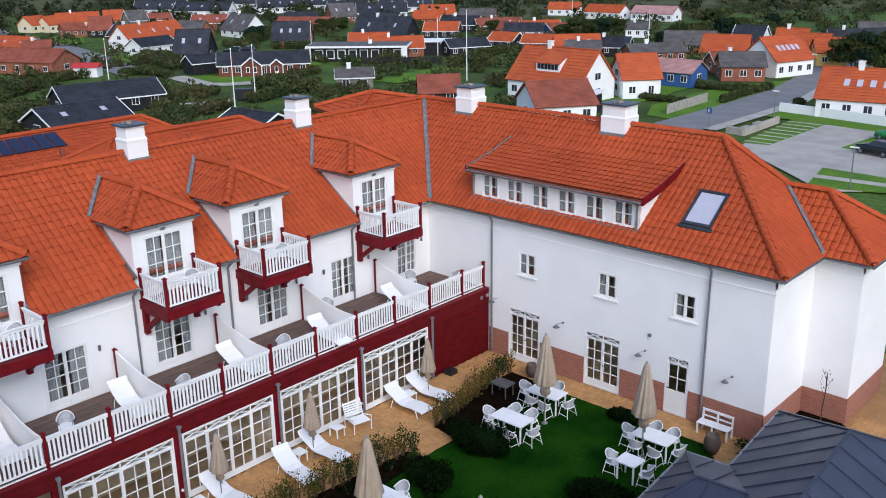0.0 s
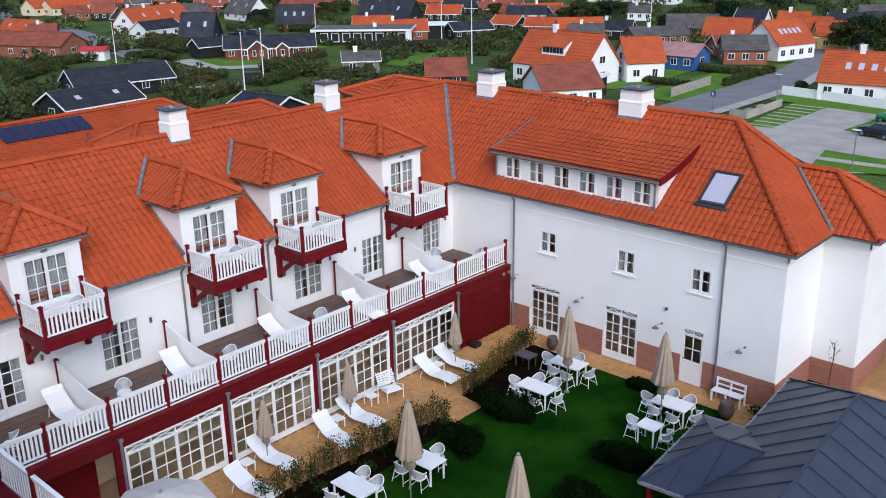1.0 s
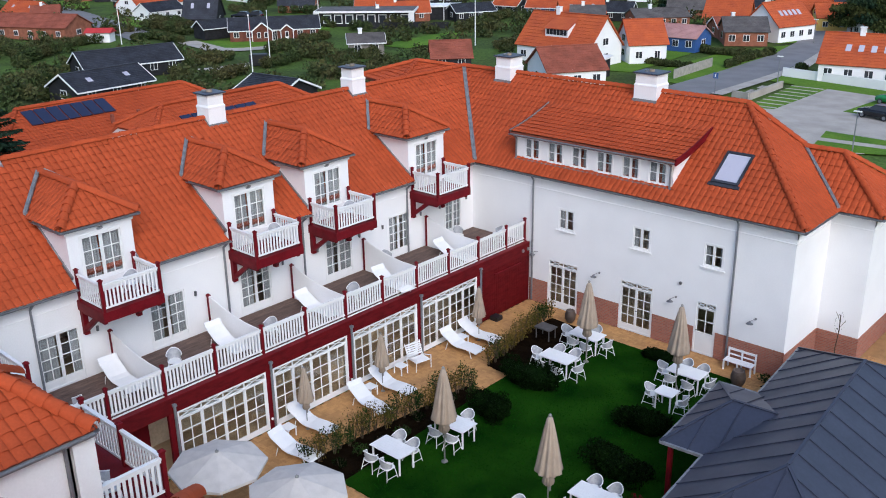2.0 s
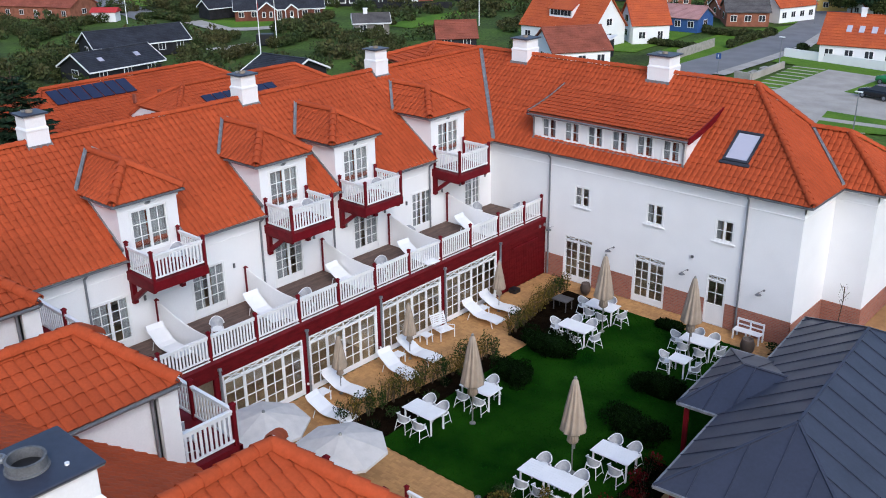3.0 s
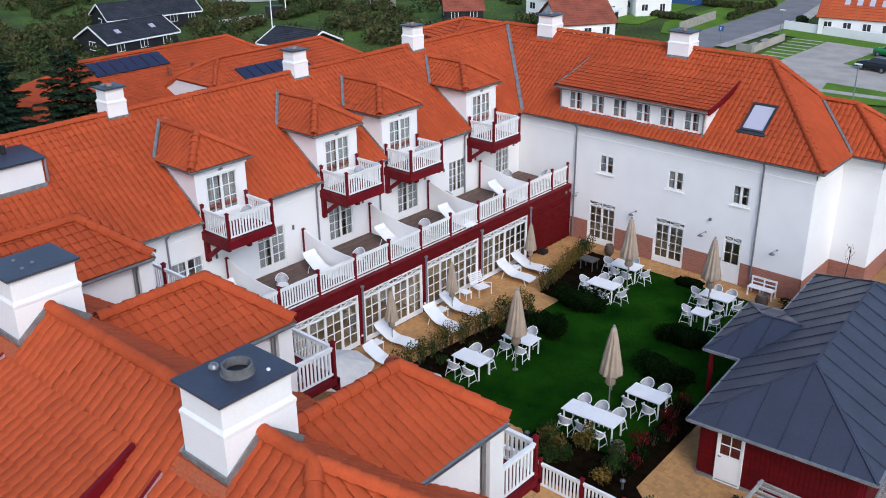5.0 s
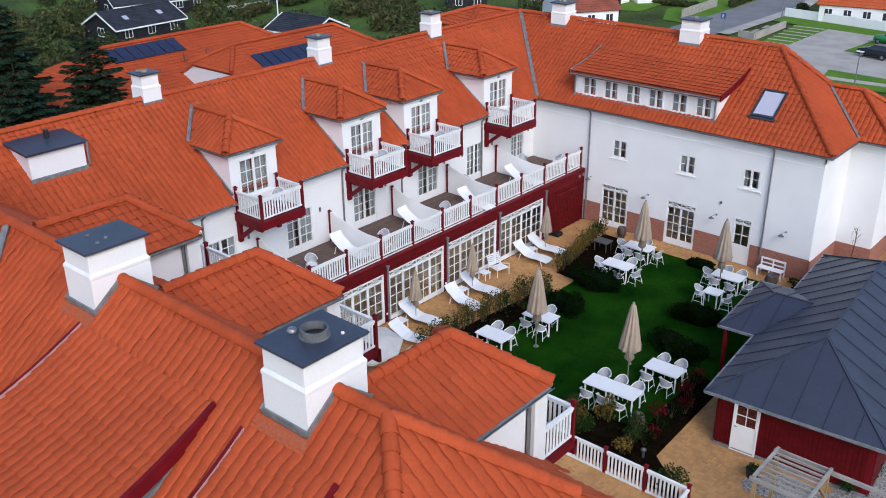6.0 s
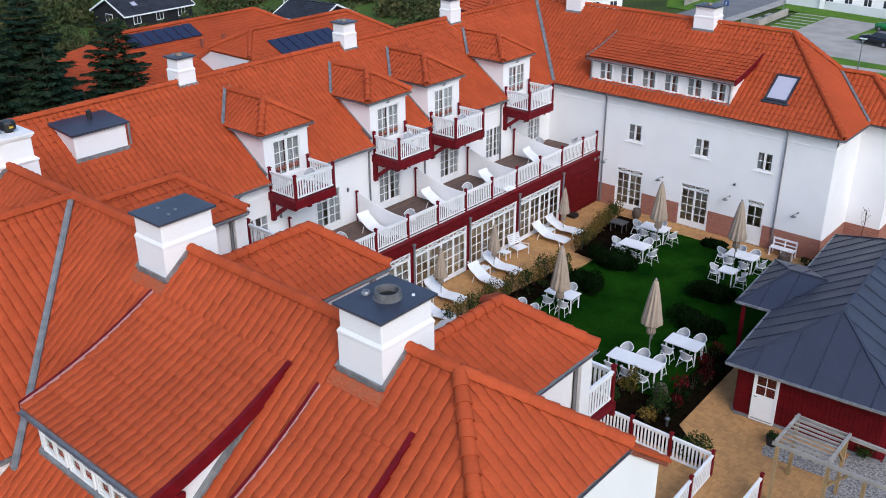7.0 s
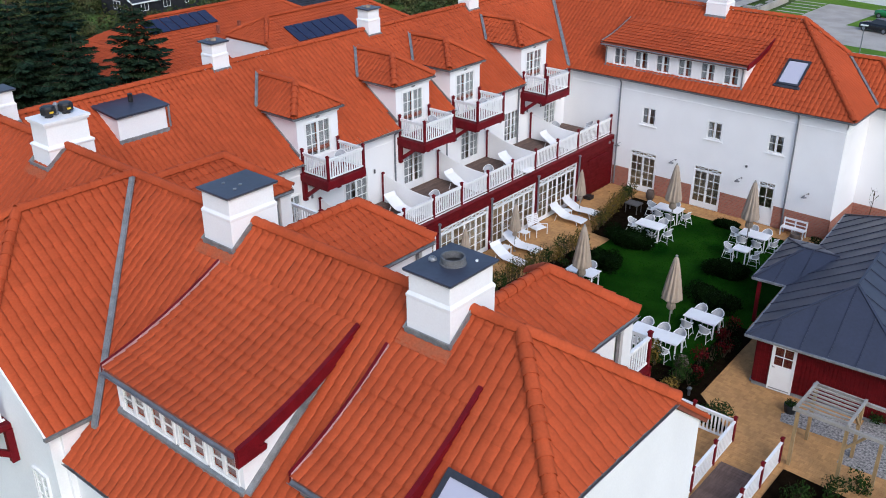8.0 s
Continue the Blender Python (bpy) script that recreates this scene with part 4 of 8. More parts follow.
# covered recess at the near end of the glass front
part("recess_wall", Mesh().box(-1.6, -24.25, 0, -1.5, -20.3, 2.46), RED, terrace)
part("inner_floor", Mesh().box(-8.0, -24.2, -0.02, -0.13, 0, 0.03), ROOMFLOOR, terrace)
boxes("inner_wall", [(-2.4, -20.1, 0.03, -2.3, 0, 2.75), (-2.3, -12.1, 0.03, -0.4, -12.0, 2.75)], INTERIOR, terrace)
# closed red bay by the corner
rb = part("red_bay", Mesh().box(-0.12, -3.71, 0, 0.0, -0.02, 2.47), REDBOARD, terrace, "dark red boarded bay with flush door")
for i in range(26):
    y = -3.70 + i * 0.1415
    part("bay_board", Mesh().box(0.0, y, 0.06, 0.018, y + 0.132, 2.47), REDBOARD, rb)
part("shelf_bar", Mesh().box(0.018, -2.75, 2.15, 0.09, -0.75, 2.19), RED, rb)
for y in (-0.55, -0.15):
    part("round_vent", Mesh().tube((0.02, y, 2.72), (0.07, y, 2.72), 0.09, 0.08, 12), LEAD, rb)
RAILX = -0.22
rail_y = [-26.4, -24.33, -22.27, -20.2, -18.13, -16.06, -13.99, -11.92, -9.85, -7.78, -5.71, -3.64, -1.57, -0.12]
tr = part("terrace_railing", Mesh().box(RAILX - 0.03, rail_y[0], 3.07, RAILX + 0.03, -0.1, 3.10), WHITEPAINT, terrace, "white baluster railing with dark red posts")
for i, (a, b) in enumerate(zip(rail_y, rail_y[1:])):
    rail_run((RAILX, a, 3.08), (RAILX, b, 3.08), tr, (True, b == rail_y[-1]))
for y in (-3.64, -7.78, -11.92, -16.06, -20.2, -24.33):
    n = 10
    top = [(-3.45 + 3.1 * i / n, 3.12 + 1.38 - 0.50 * math.sin(math.pi / 2 * min(1, i / n * 1.15)) ) for i in range(n + 1)]
    part("privacy_screen", Mesh().prism([(-3.45, 3.05), (-0.35, 3.05)] + top[::-1], "y", y - 0.025, y + 0.025), WHITE, terrace, "white privacy screen with sweeping top edge")
    parts_of("screen_rail", Mesh().path([(a, y, z + 0.02) for a, z in top], 0.035, 6), WHITEPAINT, terrace)
    piece("screen_post", POST_ME, terrace, Matrix.Translation((-3.45, y, 3.05)) @ Matrix.Diagonal((1, 1, 1.3, 1)))

# ---- near wing, over which the camera flies ----
near = thing("hotel_wing", (8, -33, 0), "white hotel wing with steep orange roof and dormers", "building")
HX = 16.58                       # where its ridge splits into hips
CX = 2.40                        # ridge of the cross wing
KN = 0.78
nz = lambda y: NR_Z - KN * abs(y - NR_Y)
SE_Y, SE_Z = -38.45, nz(-38.45)
NE_Y, NE_Z = -27.0, nz(-27.0)
HZ, HO = 9.13, (NR_Z - 9.13) / KN
GX = 19.08
# slopes
ns = [(CX + (NR_Y - SE_Y), SE_Y, SE_Z), (GX, SE_Y, SE_Z), (GX, NR_Y - HO, HZ), (HX, NR_Y, NR_Z), (CX, NR_Y, NR_Z)]
nn = [(-4.0, NE_Y, NE_Z), (16.9, NE_Y, NE_Z), (16.9, NR_Y + 0.2, NR_Z - 0.12), (HX, NR_Y, NR_Z), (-12.0, NR_Y, NR_Z), (-12.0, -28.5, nz(-28.5))]
nn2 = [(16.9, -28.2, nz(-28.2)), (GX, -28.2, nz(-28.2)), (GX, NR_Y + HO, HZ), (HX + 0.2, NR_Y + 0.2, NR_Z - 0.12), (16.9, NR_Y + 0.22, NR_Z - 0.13)]
nh = [(GX, NR_Y - HO, HZ), (GX, NR_Y + HO, HZ), (HX, NR_Y, NR_Z)]
CE = 4.75                        # run of its east slope
CZ = NR_Z - CE * KN
ce = [(CX + CE, -38.80, CZ), (CX + CE, NR_Y - CE, CZ), (CX, NR_Y, NR_Z), (CX, -36.25, NR_Z), (CX + 2.55, -38.80, NR_Z - 2.55 * KN)]
ns_foot = [(CX + CE, SE_Y, SE_Z), (CX + 5.83, SE_Y, SE_Z), (CX + CE, NR_Y - CE, CZ)]
nw = [(-12.0, -38.3, nz(-38.3)), (CX - 5.68, -38.3, nz(-38.3)), (CX, NR_Y, NR_Z), (-12.0, NR_Y, NR_Z)]
cw = [(CX - 5.83, -38.80, SE_Z), (CX, NR_Y, NR_Z), (CX, -36.25, NR_Z), (CX - 2.55, -38.80, NR_Z - 2.55 * KN)]
chp = [(CX - 2.55, -38.84, NR_Z - 2.55 * KN), (CX + 2.55, -38.84, NR_Z - 2.55 * KN), (CX, -36.25, NR_Z)]
roof_s = slope_slab(ns, near, "roof", "orange pantile roof over the near wing")
NEAR_SINGLES = []
for q, pick in ((ns, (2.2, 10.6, 1.2, 5.0)), (nn, None), (nn2, None), (nh, (0, 9, 0.0, 9.0)), (ns_foot, None), (nw, None), (chp, None)):
    if q is not ns:
        slope_slab(q, near, "roof", t=0.12)
    _, s = tiled_slope(q, roof_s, single=pick)
    NEAR_SINGLES += s
# the cross wing's east slope runs down a level eave that is hidden; its tiles follow the fall of the slope
def fall_slope(corners, parent):
    slope_slab(corners, near, "roof", t=0.12)
    c = [Vector(p) for p in corners]
    low = min(c, key=lambda p: p.z)
    top = max(c, key=lambda p: p.z)
    s = 1 if low.x > CX else -1
    e = [(low.x, -38.80, low.z), (low.x, NR_Y, low.z)]
    ob, _ = tiled_slope([e[0], e[1], (CX, NR_Y, NR_Z), (CX, -38.80, NR_Z)], parent, cut=False)
    me = ob.data
    bm = bmesh.new()
    bm.from_mesh(me)
    nrm = Vector((s * KN, 0, 1)).normalized()
    mid = sum(c, Vector()) / len(c)
    for a, b in zip(c, c[1:] + c[:1]):
        side = (b - a).cross(nrm).normalized()
        if side.dot(mid - a) > 0:
            side = -side
        bmesh.ops.bisect_plane(bm, geom=bm.verts[:] + bm.edges[:] + bm.faces[:], plane_co=a + side * 0.01, plane_no=side, clear_outer=True)
    bm.to_mesh(me)
    bm.free()


fall_slope(ce, roof_s), fall_slope(cw, roof_s)
ridge_line((-12, NR_Y, NR_Z), (HX, NR_Y, NR_Z), roof_s, 1.05)
ridge_line((GX, NR_Y - HO, HZ), (HX, NR_Y, NR_Z), roof_s, 1.15), ridge_line((GX, NR_Y + HO, HZ), (HX, NR_Y, NR_Z), roof_s, 1.1)
ridge_line((CX, -36.25, NR_Z), (CX, NR_Y, NR_Z), roof_s, 1.05), ridge_line((CX + 2.55, -38.80, NR_Z - 2.55 * KN), (CX, -36.25, NR_Z), roof_s, 1.05), ridge_line((CX - 2.55, -38.80, NR_Z - 2.55 * KN), (CX, -36.25, NR_Z), roof_s, 1.05)
valley_line((CX + 5.1, NR_Y - 5.1, nz(NR_Y - 5.1) + 0.02), (CX + 0.1, NR_Y - 0.1, NR_Z - 0.05), near, 0.17), valley_line((CX - 5.68, -38.3, nz(-38.3)), (CX, NR_Y, NR_Z), near, 0.16)
part("eave_flashing", Mesh().beam((CX + CE + 0.05, -38.86, CZ), (CX + CE + 0.05, NR_Y - CE, CZ), 0.12, 0.10), LEAD, near)
# walls
part("wall", Mesh().prism([(-38.25, 0), (-28.55, 0), (-28.55, nz(-28.55) - 0.15), (NR_Y + HO - 0.1, HZ - 0.1), (NR_Y - HO + 0.1, HZ - 0.1), (-38.25, nz(-38.25) - 0.12)], "x", 18.72, 19.0), WHITE, near)
part("wall", Mesh().box(CX + 4.6, -38.25, 0, 18.72, -38.0, SE_Z - 0.05), WHITE, near)
part("wall", Mesh().box(CX + 4.40, -38.40, 0, CX + 4.72, -37.2, CZ - 0.06), WHITE, near)
boxes("wall", [(16.6, -28.8, 0, 18.72, -28.55, nz(-28.55) - 0.2), (-4.0, -27.65, 0, 16.6, -27.4, NE_Z - 0.05), (16.35, -28.55, 0, 16.6, -27.4, NE_Z + 0.1)], WHITE, near)
part("wall", Mesh().prism([(CX - 5.6, 0), (CX + 4.6, 0), (CX + 4.6, CZ), (CX + 2.5, NR_Z - 2.55 * KN - 0.1), (CX - 2.5, NR_Z - 2.55 * KN - 0.1), (CX - 5.6, SE_Z - 0.05)], "y", -38.68, -38.4), WHITE, near)
part("wall", Mesh().box(-14.0, -38.4, 0, CX - 6.0, -38.1, SE_Z), WHITE, near)
gutter_line((GX + 0.06, NR_Y - HO, HZ), (GX + 0.06, NR_Y + HO, HZ), near), gutter_line((CX + CE, SE_Y - 0.06, SE_Z), (GX, SE_Y - 0.06, SE_Z), near)
part("verge_tiles", Mesh().beam((GX, NR_Y + HO, HZ + 0.03), (GX, -28.2, nz(-28.2) + 0.03), 0.11, 0.08).beam((GX, NR_Y - HO, HZ + 0.03), (GX, SE_Y, SE_Z + 0.03), 0.16, 0.10), TILE_ONE, near)
part("verge_trim", Mesh().beam((CX + 2.55, -38.83, NR_Z - 2.55 * KN), (CX + CE, -38.83, CZ), 0.05, 0.16), WHITEPAINT, near)
# frame of a balcony on the cross wing's gable
gb = part("gable_balcony", Mesh().box(2.2, -40.0, 6.50, 5.0, -38.69, 6.66), RED, near, "dark red balcony on the gable")
for x in (2.2, 4.88):
    part("balcony_post", Mesh().box(x, -40.0, 6.66, x + 0.12, -39.88, 7.7), RED, gb)
    part("bracket", Mesh().box(x - 0.02, -38.88, 5.5, x + 0.16, -38.69, 6.5).beam((x + 0.07, -38.8, 5.7), (x + 0.07, -39.8, 6.5), 0.14, 0.16), RED, gb)
    rail_run((x + 0.06, -38.75, 6.66), (x + 0.06, -39.9, 6.66), gb, (False, False))
rail_run((2.3, -39.95, 6.66), (4.9, -39.95, 6.66), gb, (False, False))
glazed("window", (5.75, -38.70, 4.45), (1, 0, 0), (0, -1, 0), 0.75, 1.25, near, leaves=2, rows=3, cols=1, label="white gable window above the path", curtain=[(0.06, 0.69)])


def shed_dormer(x0, x1, yf, ze, ya, parent, wins, left_red=True):
    """A long dormer facing away from the court, with a slightly sagging tile roof."""
    za = nz(ya) + 0.05
    zf = nz(yf + 0.22)
    d = parts_of("dormer", Mesh().prism([(yf + 0.22, zf - 0.2), (yf + 0.22, ze), (ya, za - 0.1)], "x", x0 + 0.12, x0 + 0.22).prism([(yf + 0.22, zf - 0.2), (yf + 0.22, ze), (ya, za - 0.1)], "x", x1 - 0.22, x1 - 0.12), WHITE, parent, "white shed dormer with sweeping tile roof")
    line = sweep_curve(yf, ze, ya + 0.15, za + 0.10, 0.15)
    for (y0, z0), (y1, z1) in zip(line, line[1:]):
        slope_slab([(x0, y0, z0), (x1, y0, z0), (x1, y1, z1), (x0, y1, z1)], d, "dormer_roof", t=0.08)
    tiled_sweep(x0, x1, line, d)
    w = x1 - x0 - 0.44
    h = ze - zf + 0.12
    n = wins
    step = w / n
    hs = [(i * step + 0.05, 0.30, (i + 1) * step - 0.05, h - 0.04) for i in range(n)]
    holed_wall("dormer_front", (x0 + 0.22, yf + 0.22, zf - 0.12), (1, 0, 0), (0, -1, 0), w, h, hs, d, thick=0.1, material=WHITEPAINT)
    for a, b, c, e in hs:
        glazed("dormer_window", (x0 + 0.22 + a, yf + 0.24, zf - 0.12 + b), (1, 0, 0), (0, -1, 0), c - a, e - b, parent, leaves=2 if c - a > 0.8 else 1, rows=3, cols=1, sill=False, fw=0.045, curtain=[(0.05, c - a - 0.05)])
    part("sill_flashing", Mesh().prism([(yf + 0.13, zf - 0.02), (yf + 0.13, zf + 0.12), (yf + 0.21, zf + 0.20), (yf + 0.21, zf - 0.02)], "x", x0 + 0.1, x1 - 0.1), LEAD, d)
    sweep_board(x1 + 0.04, line, 0.12, 0.13, 0.19, "verge_board", RED, d, "dark red verge board")
    sweep_board(x0 - 0.03, line, 0.08, 0.14, 0.12, "verge_board", RED, d)
    sweep_board(x0 + 0.022, line, 0.022, 0.13, 0.0, "verge_flashing", PINKROOF, d)
    part("verge_foot", Mesh().prism([(yf - 0.02, ze + 0.06), (yf - 0.02, ze - 0.34), (yf + 0.75, ze - 0.26), (yf + 0.78, ze - 0.14)], "x", x1 - 0.02, x1 + 0.08), RED, d)
    part("side_flashing", Mesh().beam((x1 - 0.04, yf + 0.2, zf + 0.10), (x1 - 0.04, ya - 0.75, nz(ya - 0.75) + 0.11), 0.18, 0.07), LEAD, d)
    gutter_line((x0, yf - 0.06, ze), (x1, yf - 0.06, ze), d)
    return d


shed_dormer(7.72, 12.75, -37.36, 8.76, -33.85, near, 4)
shed_dormer(13.82, 16.38, -36.82, 8.36, -33.95, near, 1)
# roof window low on the slope
def on_near(x, y, w=0.0):
    return Vector((x, y, nz(y))) + Vector((0, -KN, 1)).normalized() * w
def near_quad(x0, y0, x1, y1, w0, w1):
    return Mesh().loft([[on_near(x, y, w) for x, y in ((x0, y0), (x1, y0), (x1, y1), (x0, y1))] for w in (w0, w1)], cap=True)
nw_ = part("roof_window", near_quad(16.75, -36.9, 16.87, -35.1, 0.0, 0.20), SLATE, near, "roof window with dark metal frame")
for a in ((17.9, -36.9, 18.02, -35.1), (16.87, -36.9, 17.9, -36.78), (16.87, -35.22, 17.9, -35.1)):
    part("roof_window_bar", near_quad(*a, 0.0, 0.20), SLATE, nw_)
part("pane", near_quad(16.87, -36.78, 17.9, -35.22, 0.05, 0.165), SKYGLASS, nw_)
# chimneys of the near wing
for x, w in ((14.06, 1.17), (6.80, 1.12), (-2.30, 0.95)):
    y0, y1 = -33.36, -31.88
    ch = cowl_chimney(x, y0 + 0.14, x + w, y1 + 0.1, 11.98, 10.0, near) if x < 0 else chimney(x, y0, x + w, y1, 12.0, 10.0, near, True, 1 if x > 10 else 0)
    for ya, yb in ((y0 - 0.07, NR_Y), (NR_Y, y1 + 0.07)):
        for xx in (x + w + 0.07, x - 0.07):
            part("side_flashing", Mesh().beam((xx, ya, nz(ya) + 0.13), (xx, yb, nz(yb) + 0.13), 0.03, 0.22), LEAD, ch)
    part("foot_flashing", Mesh().box(x - 0.08, y0 - 0.09, nz(y0) - 0.06, x + w + 0.08, y0 - 0.05, nz(y0) + 0.17), LEAD, ch)
    part("mortar_apron", Mesh().loft([[on_near(xx, yy, lift) for xx in (x - 0.15, x + w + 0.15)] + [on_near(xx, yy, 0.02) for xx in (x + w + 0.15, x - 0.15)] for yy, lift in ((y0 - 0.28, 0.085), (y0 - 0.20, 0.112), (y0 - 0.06, 0.128))], cap=True), CLAYMORTAR, ch, "smeared clay-coloured mortar apron")


def court_dormer(cx, parent):
    """A hipped dormer over the court with white cheeks and a balcony with railing."""
    ez, top, out, west_out = 9.0, 9.98, 2.08, 1.30
    yf, ya = -27.2, -28.32
    wy = -27.5
    yb = NR_Y + (NR_Z - top) / KN
    ye = NR_Y + (NR_Z - ez) / KN
    a, aw = out - 0.22, west_out - 0.18
    body = Mesh()
    for e, k in ((a, a - 0.15), (-aw, 0.15 - aw)):
        body.prism([(wy, nz(wy) - 0.2), (wy, ez), (ye, ez)], "x", cx + e, cx + k)
    d = parts_of("dormer", body, WHITE, parent, "white dormer with hipped orange tile roof and balcony")
    holed_wall("dormer_front", (cx + a, wy, 6.5), (-1, 0, 0), (0, 1, 0), a + aw, ez - 6.5, [(a - 0.8, 0.05, a + 0.8, 2.1)], d)
    glazed("balcony_door", (cx + 0.8, wy - 0.03, 6.55), (-1, 0, 0), (0, 1, 0), 1.6, 2.05, parent, leaves=2, rows=4, cols=2, sill=False, label="white glazed balcony door", curtain=[(0.1, 0.7), (0.9, 1.5)])
    s1 = [(cx + out, ye - 0.1, ez), (cx + out, yf, ez), (cx, ya, top), (cx, yb, top)]
    s2 = [(cx - west_out, yf, ez), (cx - west_out, ye - 0.1, ez), (cx, yb, top), (cx, ya, top)]
    s3 = [(cx + out, yf, ez), (cx - west_out, yf, ez), (cx, ya, top)]
    for q in (s1, s2, s3):
        slope_slab(q, d, "dormer_roof", t=0.08)
        tiled_slope(q, d, "dormer_tiles")
    ridge_line((cx, yb, top), (cx, ya, top), d, 1.1), ridge_line((cx + out, yf, ez), (cx, ya, top), d, 1.2), ridge_line((cx - west_out, yf, ez), (cx, ya, top), d, 1.2)
    for s, o, e in ((-1, west_out, aw), (1, out, a)):
        gutter_line((cx + s * (o + 0.06), ye + 0.1, ez), (cx + s * (o + 0.06), yf, ez), d)
        part("corner_pilaster", Mesh().box(cx + s * e - 0.14, wy - 0.15, 6.4, cx + s * e + 0.14, wy + 0.32, ez - 0.05), WHITEPAINT, d)
        downpipe([(cx + s * (e + 0.08), wy - 0.28, ez - 0.05), (cx + s * (e + 0.08), wy - 0.28, nz(wy) + 0.1)], d)
    gutter_line((cx - west_out, yf + 0.06, ez), (cx + out, yf + 0.06, ez), d)
    b = part("balcony", Mesh().box(cx - a, wy + 0.1, 6.3, cx + a, -25.55, 6.5).box(cx - a, -25.62, 6.05, cx + a, -25.52, 6.48), RED, parent, "balcony with white railing before the dormer")
    rail_run((cx + a - 0.08, wy + 0.35, 6.5), (cx + a - 0.08, -25.65, 6.5), b, (False, True))
    rail_run((cx - a + 0.08, wy + 0.35, 6.5), (cx - a + 0.08, -25.65, 6.5), b, (False, True))
    rail_run((cx - a + 0.08, -25.65, 6.5), (cx, -25.65, 6.5), b, (False, True)), rail_run((cx, -25.65, 6.5), (cx + a - 0.08, -25.65, 6.5), b, (False, False))


for cx in (0.95, 7.38, 14.32):
    court_dormer(cx, near)

NEAR_SHIFT = Vector((-0.06, 0.0, -0.19))
near.location += NEAR_SHIFT

# ---- garden house with the dark metal roof ----
shed = thing("garden_house", (17, -8, 0), "dark red garden house with dark metal roof", "building")
SA = radians(4.26)
sc, sn = math.cos(SA), math.sin(SA)
def S(a, b, z):
    """From the house's own lines (a across, b along, from its south-west eave corner) to the world."""
    return (15.02 + a * sc - b * sn, -15.34 + a * sn + b * sc, z)
SW_, SL, SZ, SR = 6.1, 14.15, 2.23, 3.95
ridge0, ridge1 = S(3.05, 3.2, SR), S(3.05, SL - 3.2, SR)
c00, c10, c11, c01 = S(0, 0, SZ), S(SW_, 0, SZ), S(SW_, SL, SZ), S(0, SL, SZ)
planes = [[c00, c10, ridge0], [c10, c11, ridge1, ridge0], [c11, c01, ridge1], [c01, c00, ridge0, ridge1]]
part("roof", Mesh().slab(planes[3], 0.08), ZINC, shed, "dark standing-seam metal roof")
for q in planes[:3]:
    part("roof", Mesh().slab(q, 0.08), ZINC, shed)
# porch roof on the court side
def PS(a, b, z):
    return S(a, b, z)
pr0 = PS(-0.05, 7.3, SZ + 0.82)
p_n, p_s = PS(-1.42, 9.75, SZ), PS(-1.42, 4.85, SZ)
prr = PS(1.45, 7.3, SZ + 0.82)
for q in ([p_s, p_n, pr0], [p_n, PS(0, 9.75, SZ), prr, pr0], [PS(0, 4.85, SZ), p_s, pr0, prr]):
    part("roof", Mesh().slab(q, 0.07), ZINC, shed)
seam = lambda p, q: Mesh().beam(Vector(p) + Vector((0, 0, 0.02)), Vector(q) + Vector((0, 0, 0.02)), 0.02, 0.035)
for i in range(1, 24):
    b = i * 0.98
    if b >= SL:
        break
    t = min(1.0, b / 3.2, (SL - b) / 3.2)
    for a0, a1 in ((0, 3.05), (SW_, 3.05)):
        part("seam", seam(S(a0, b, SZ), S(a0 + (a1 - a0) * t, b, SZ + (SR - SZ) * t)), ZINC, shed)
for i in range(1, 6):
    a = i * 1.016
    t = min(a / 3.05, (SW_ - a) / 3.05, 1.0)
    part("seam", seam(S(a, 0, SZ), S(a, 3.2 * t, SZ + (SR - SZ) * t)), ZINC, shed)
    part("seam", seam(S(a, SL, SZ), S(a, SL - 3.2 * t, SZ + (SR - SZ) * t)), ZINC, shed)
for i in range(1, 5):
    t = min(1, i * 0.98 / 2.45, (4.9 - i * 0.98) / 2.45)
    part("seam", seam(PS(-1.42, 4.85 + i * 0.98, SZ), PS(-1.42 + 1.37 * t, 4.85 + i * 0.98, SZ + 0.82 * t)), ZINC, shed)
for a in (-0.5, 0.35):
    for b, s in ((4.85, 1), (9.75, -1)):
        t = min(1.0, (a + 1.42) / 1.37)
        part("seam", seam(PS(a, b, SZ + (0.03 if a > 0 else 0)), PS(a, b + s * 2.45 * t, SZ + 0.82 * t)), ZINC, shed)
for p, q in ((ridge0, ridge1), (c00, ridge0), (c10, ridge0), (c11, ridge1), (c01, ridge1), (p_n, pr0), (p_s, pr0), (pr0, prr)):
    part("ridge_seam", Mesh().beam(Vector(p) + Vector((0, 0, 0.03)), Vector(q) + Vector((0, 0, 0.015)), 0.10, 0.03), ZINC, shed)
for p, q in ((c00, c10), (c10, c11), (c11, c01), (c01, PS(0, 9.75, SZ)), (PS(0, 9.75, SZ), p_n), (p_n, p_s), (p_s, PS(0, 4.85, SZ)), (PS(0, 4.85, SZ), c00)):
    part("eave_trim", Mesh().beam(Vector(p) - Vector((0, 0, 0.03)), Vector(q) - Vector((0, 0, 0.03)), 0.09, 0.09), LEAD, shed, "grey eave trim")
o = 0.42
walls = [S(o, o, 0), S(SW_ - o, o, 0), S(SW_ - o, SL - o, 0), S(o, SL - o, 0)]
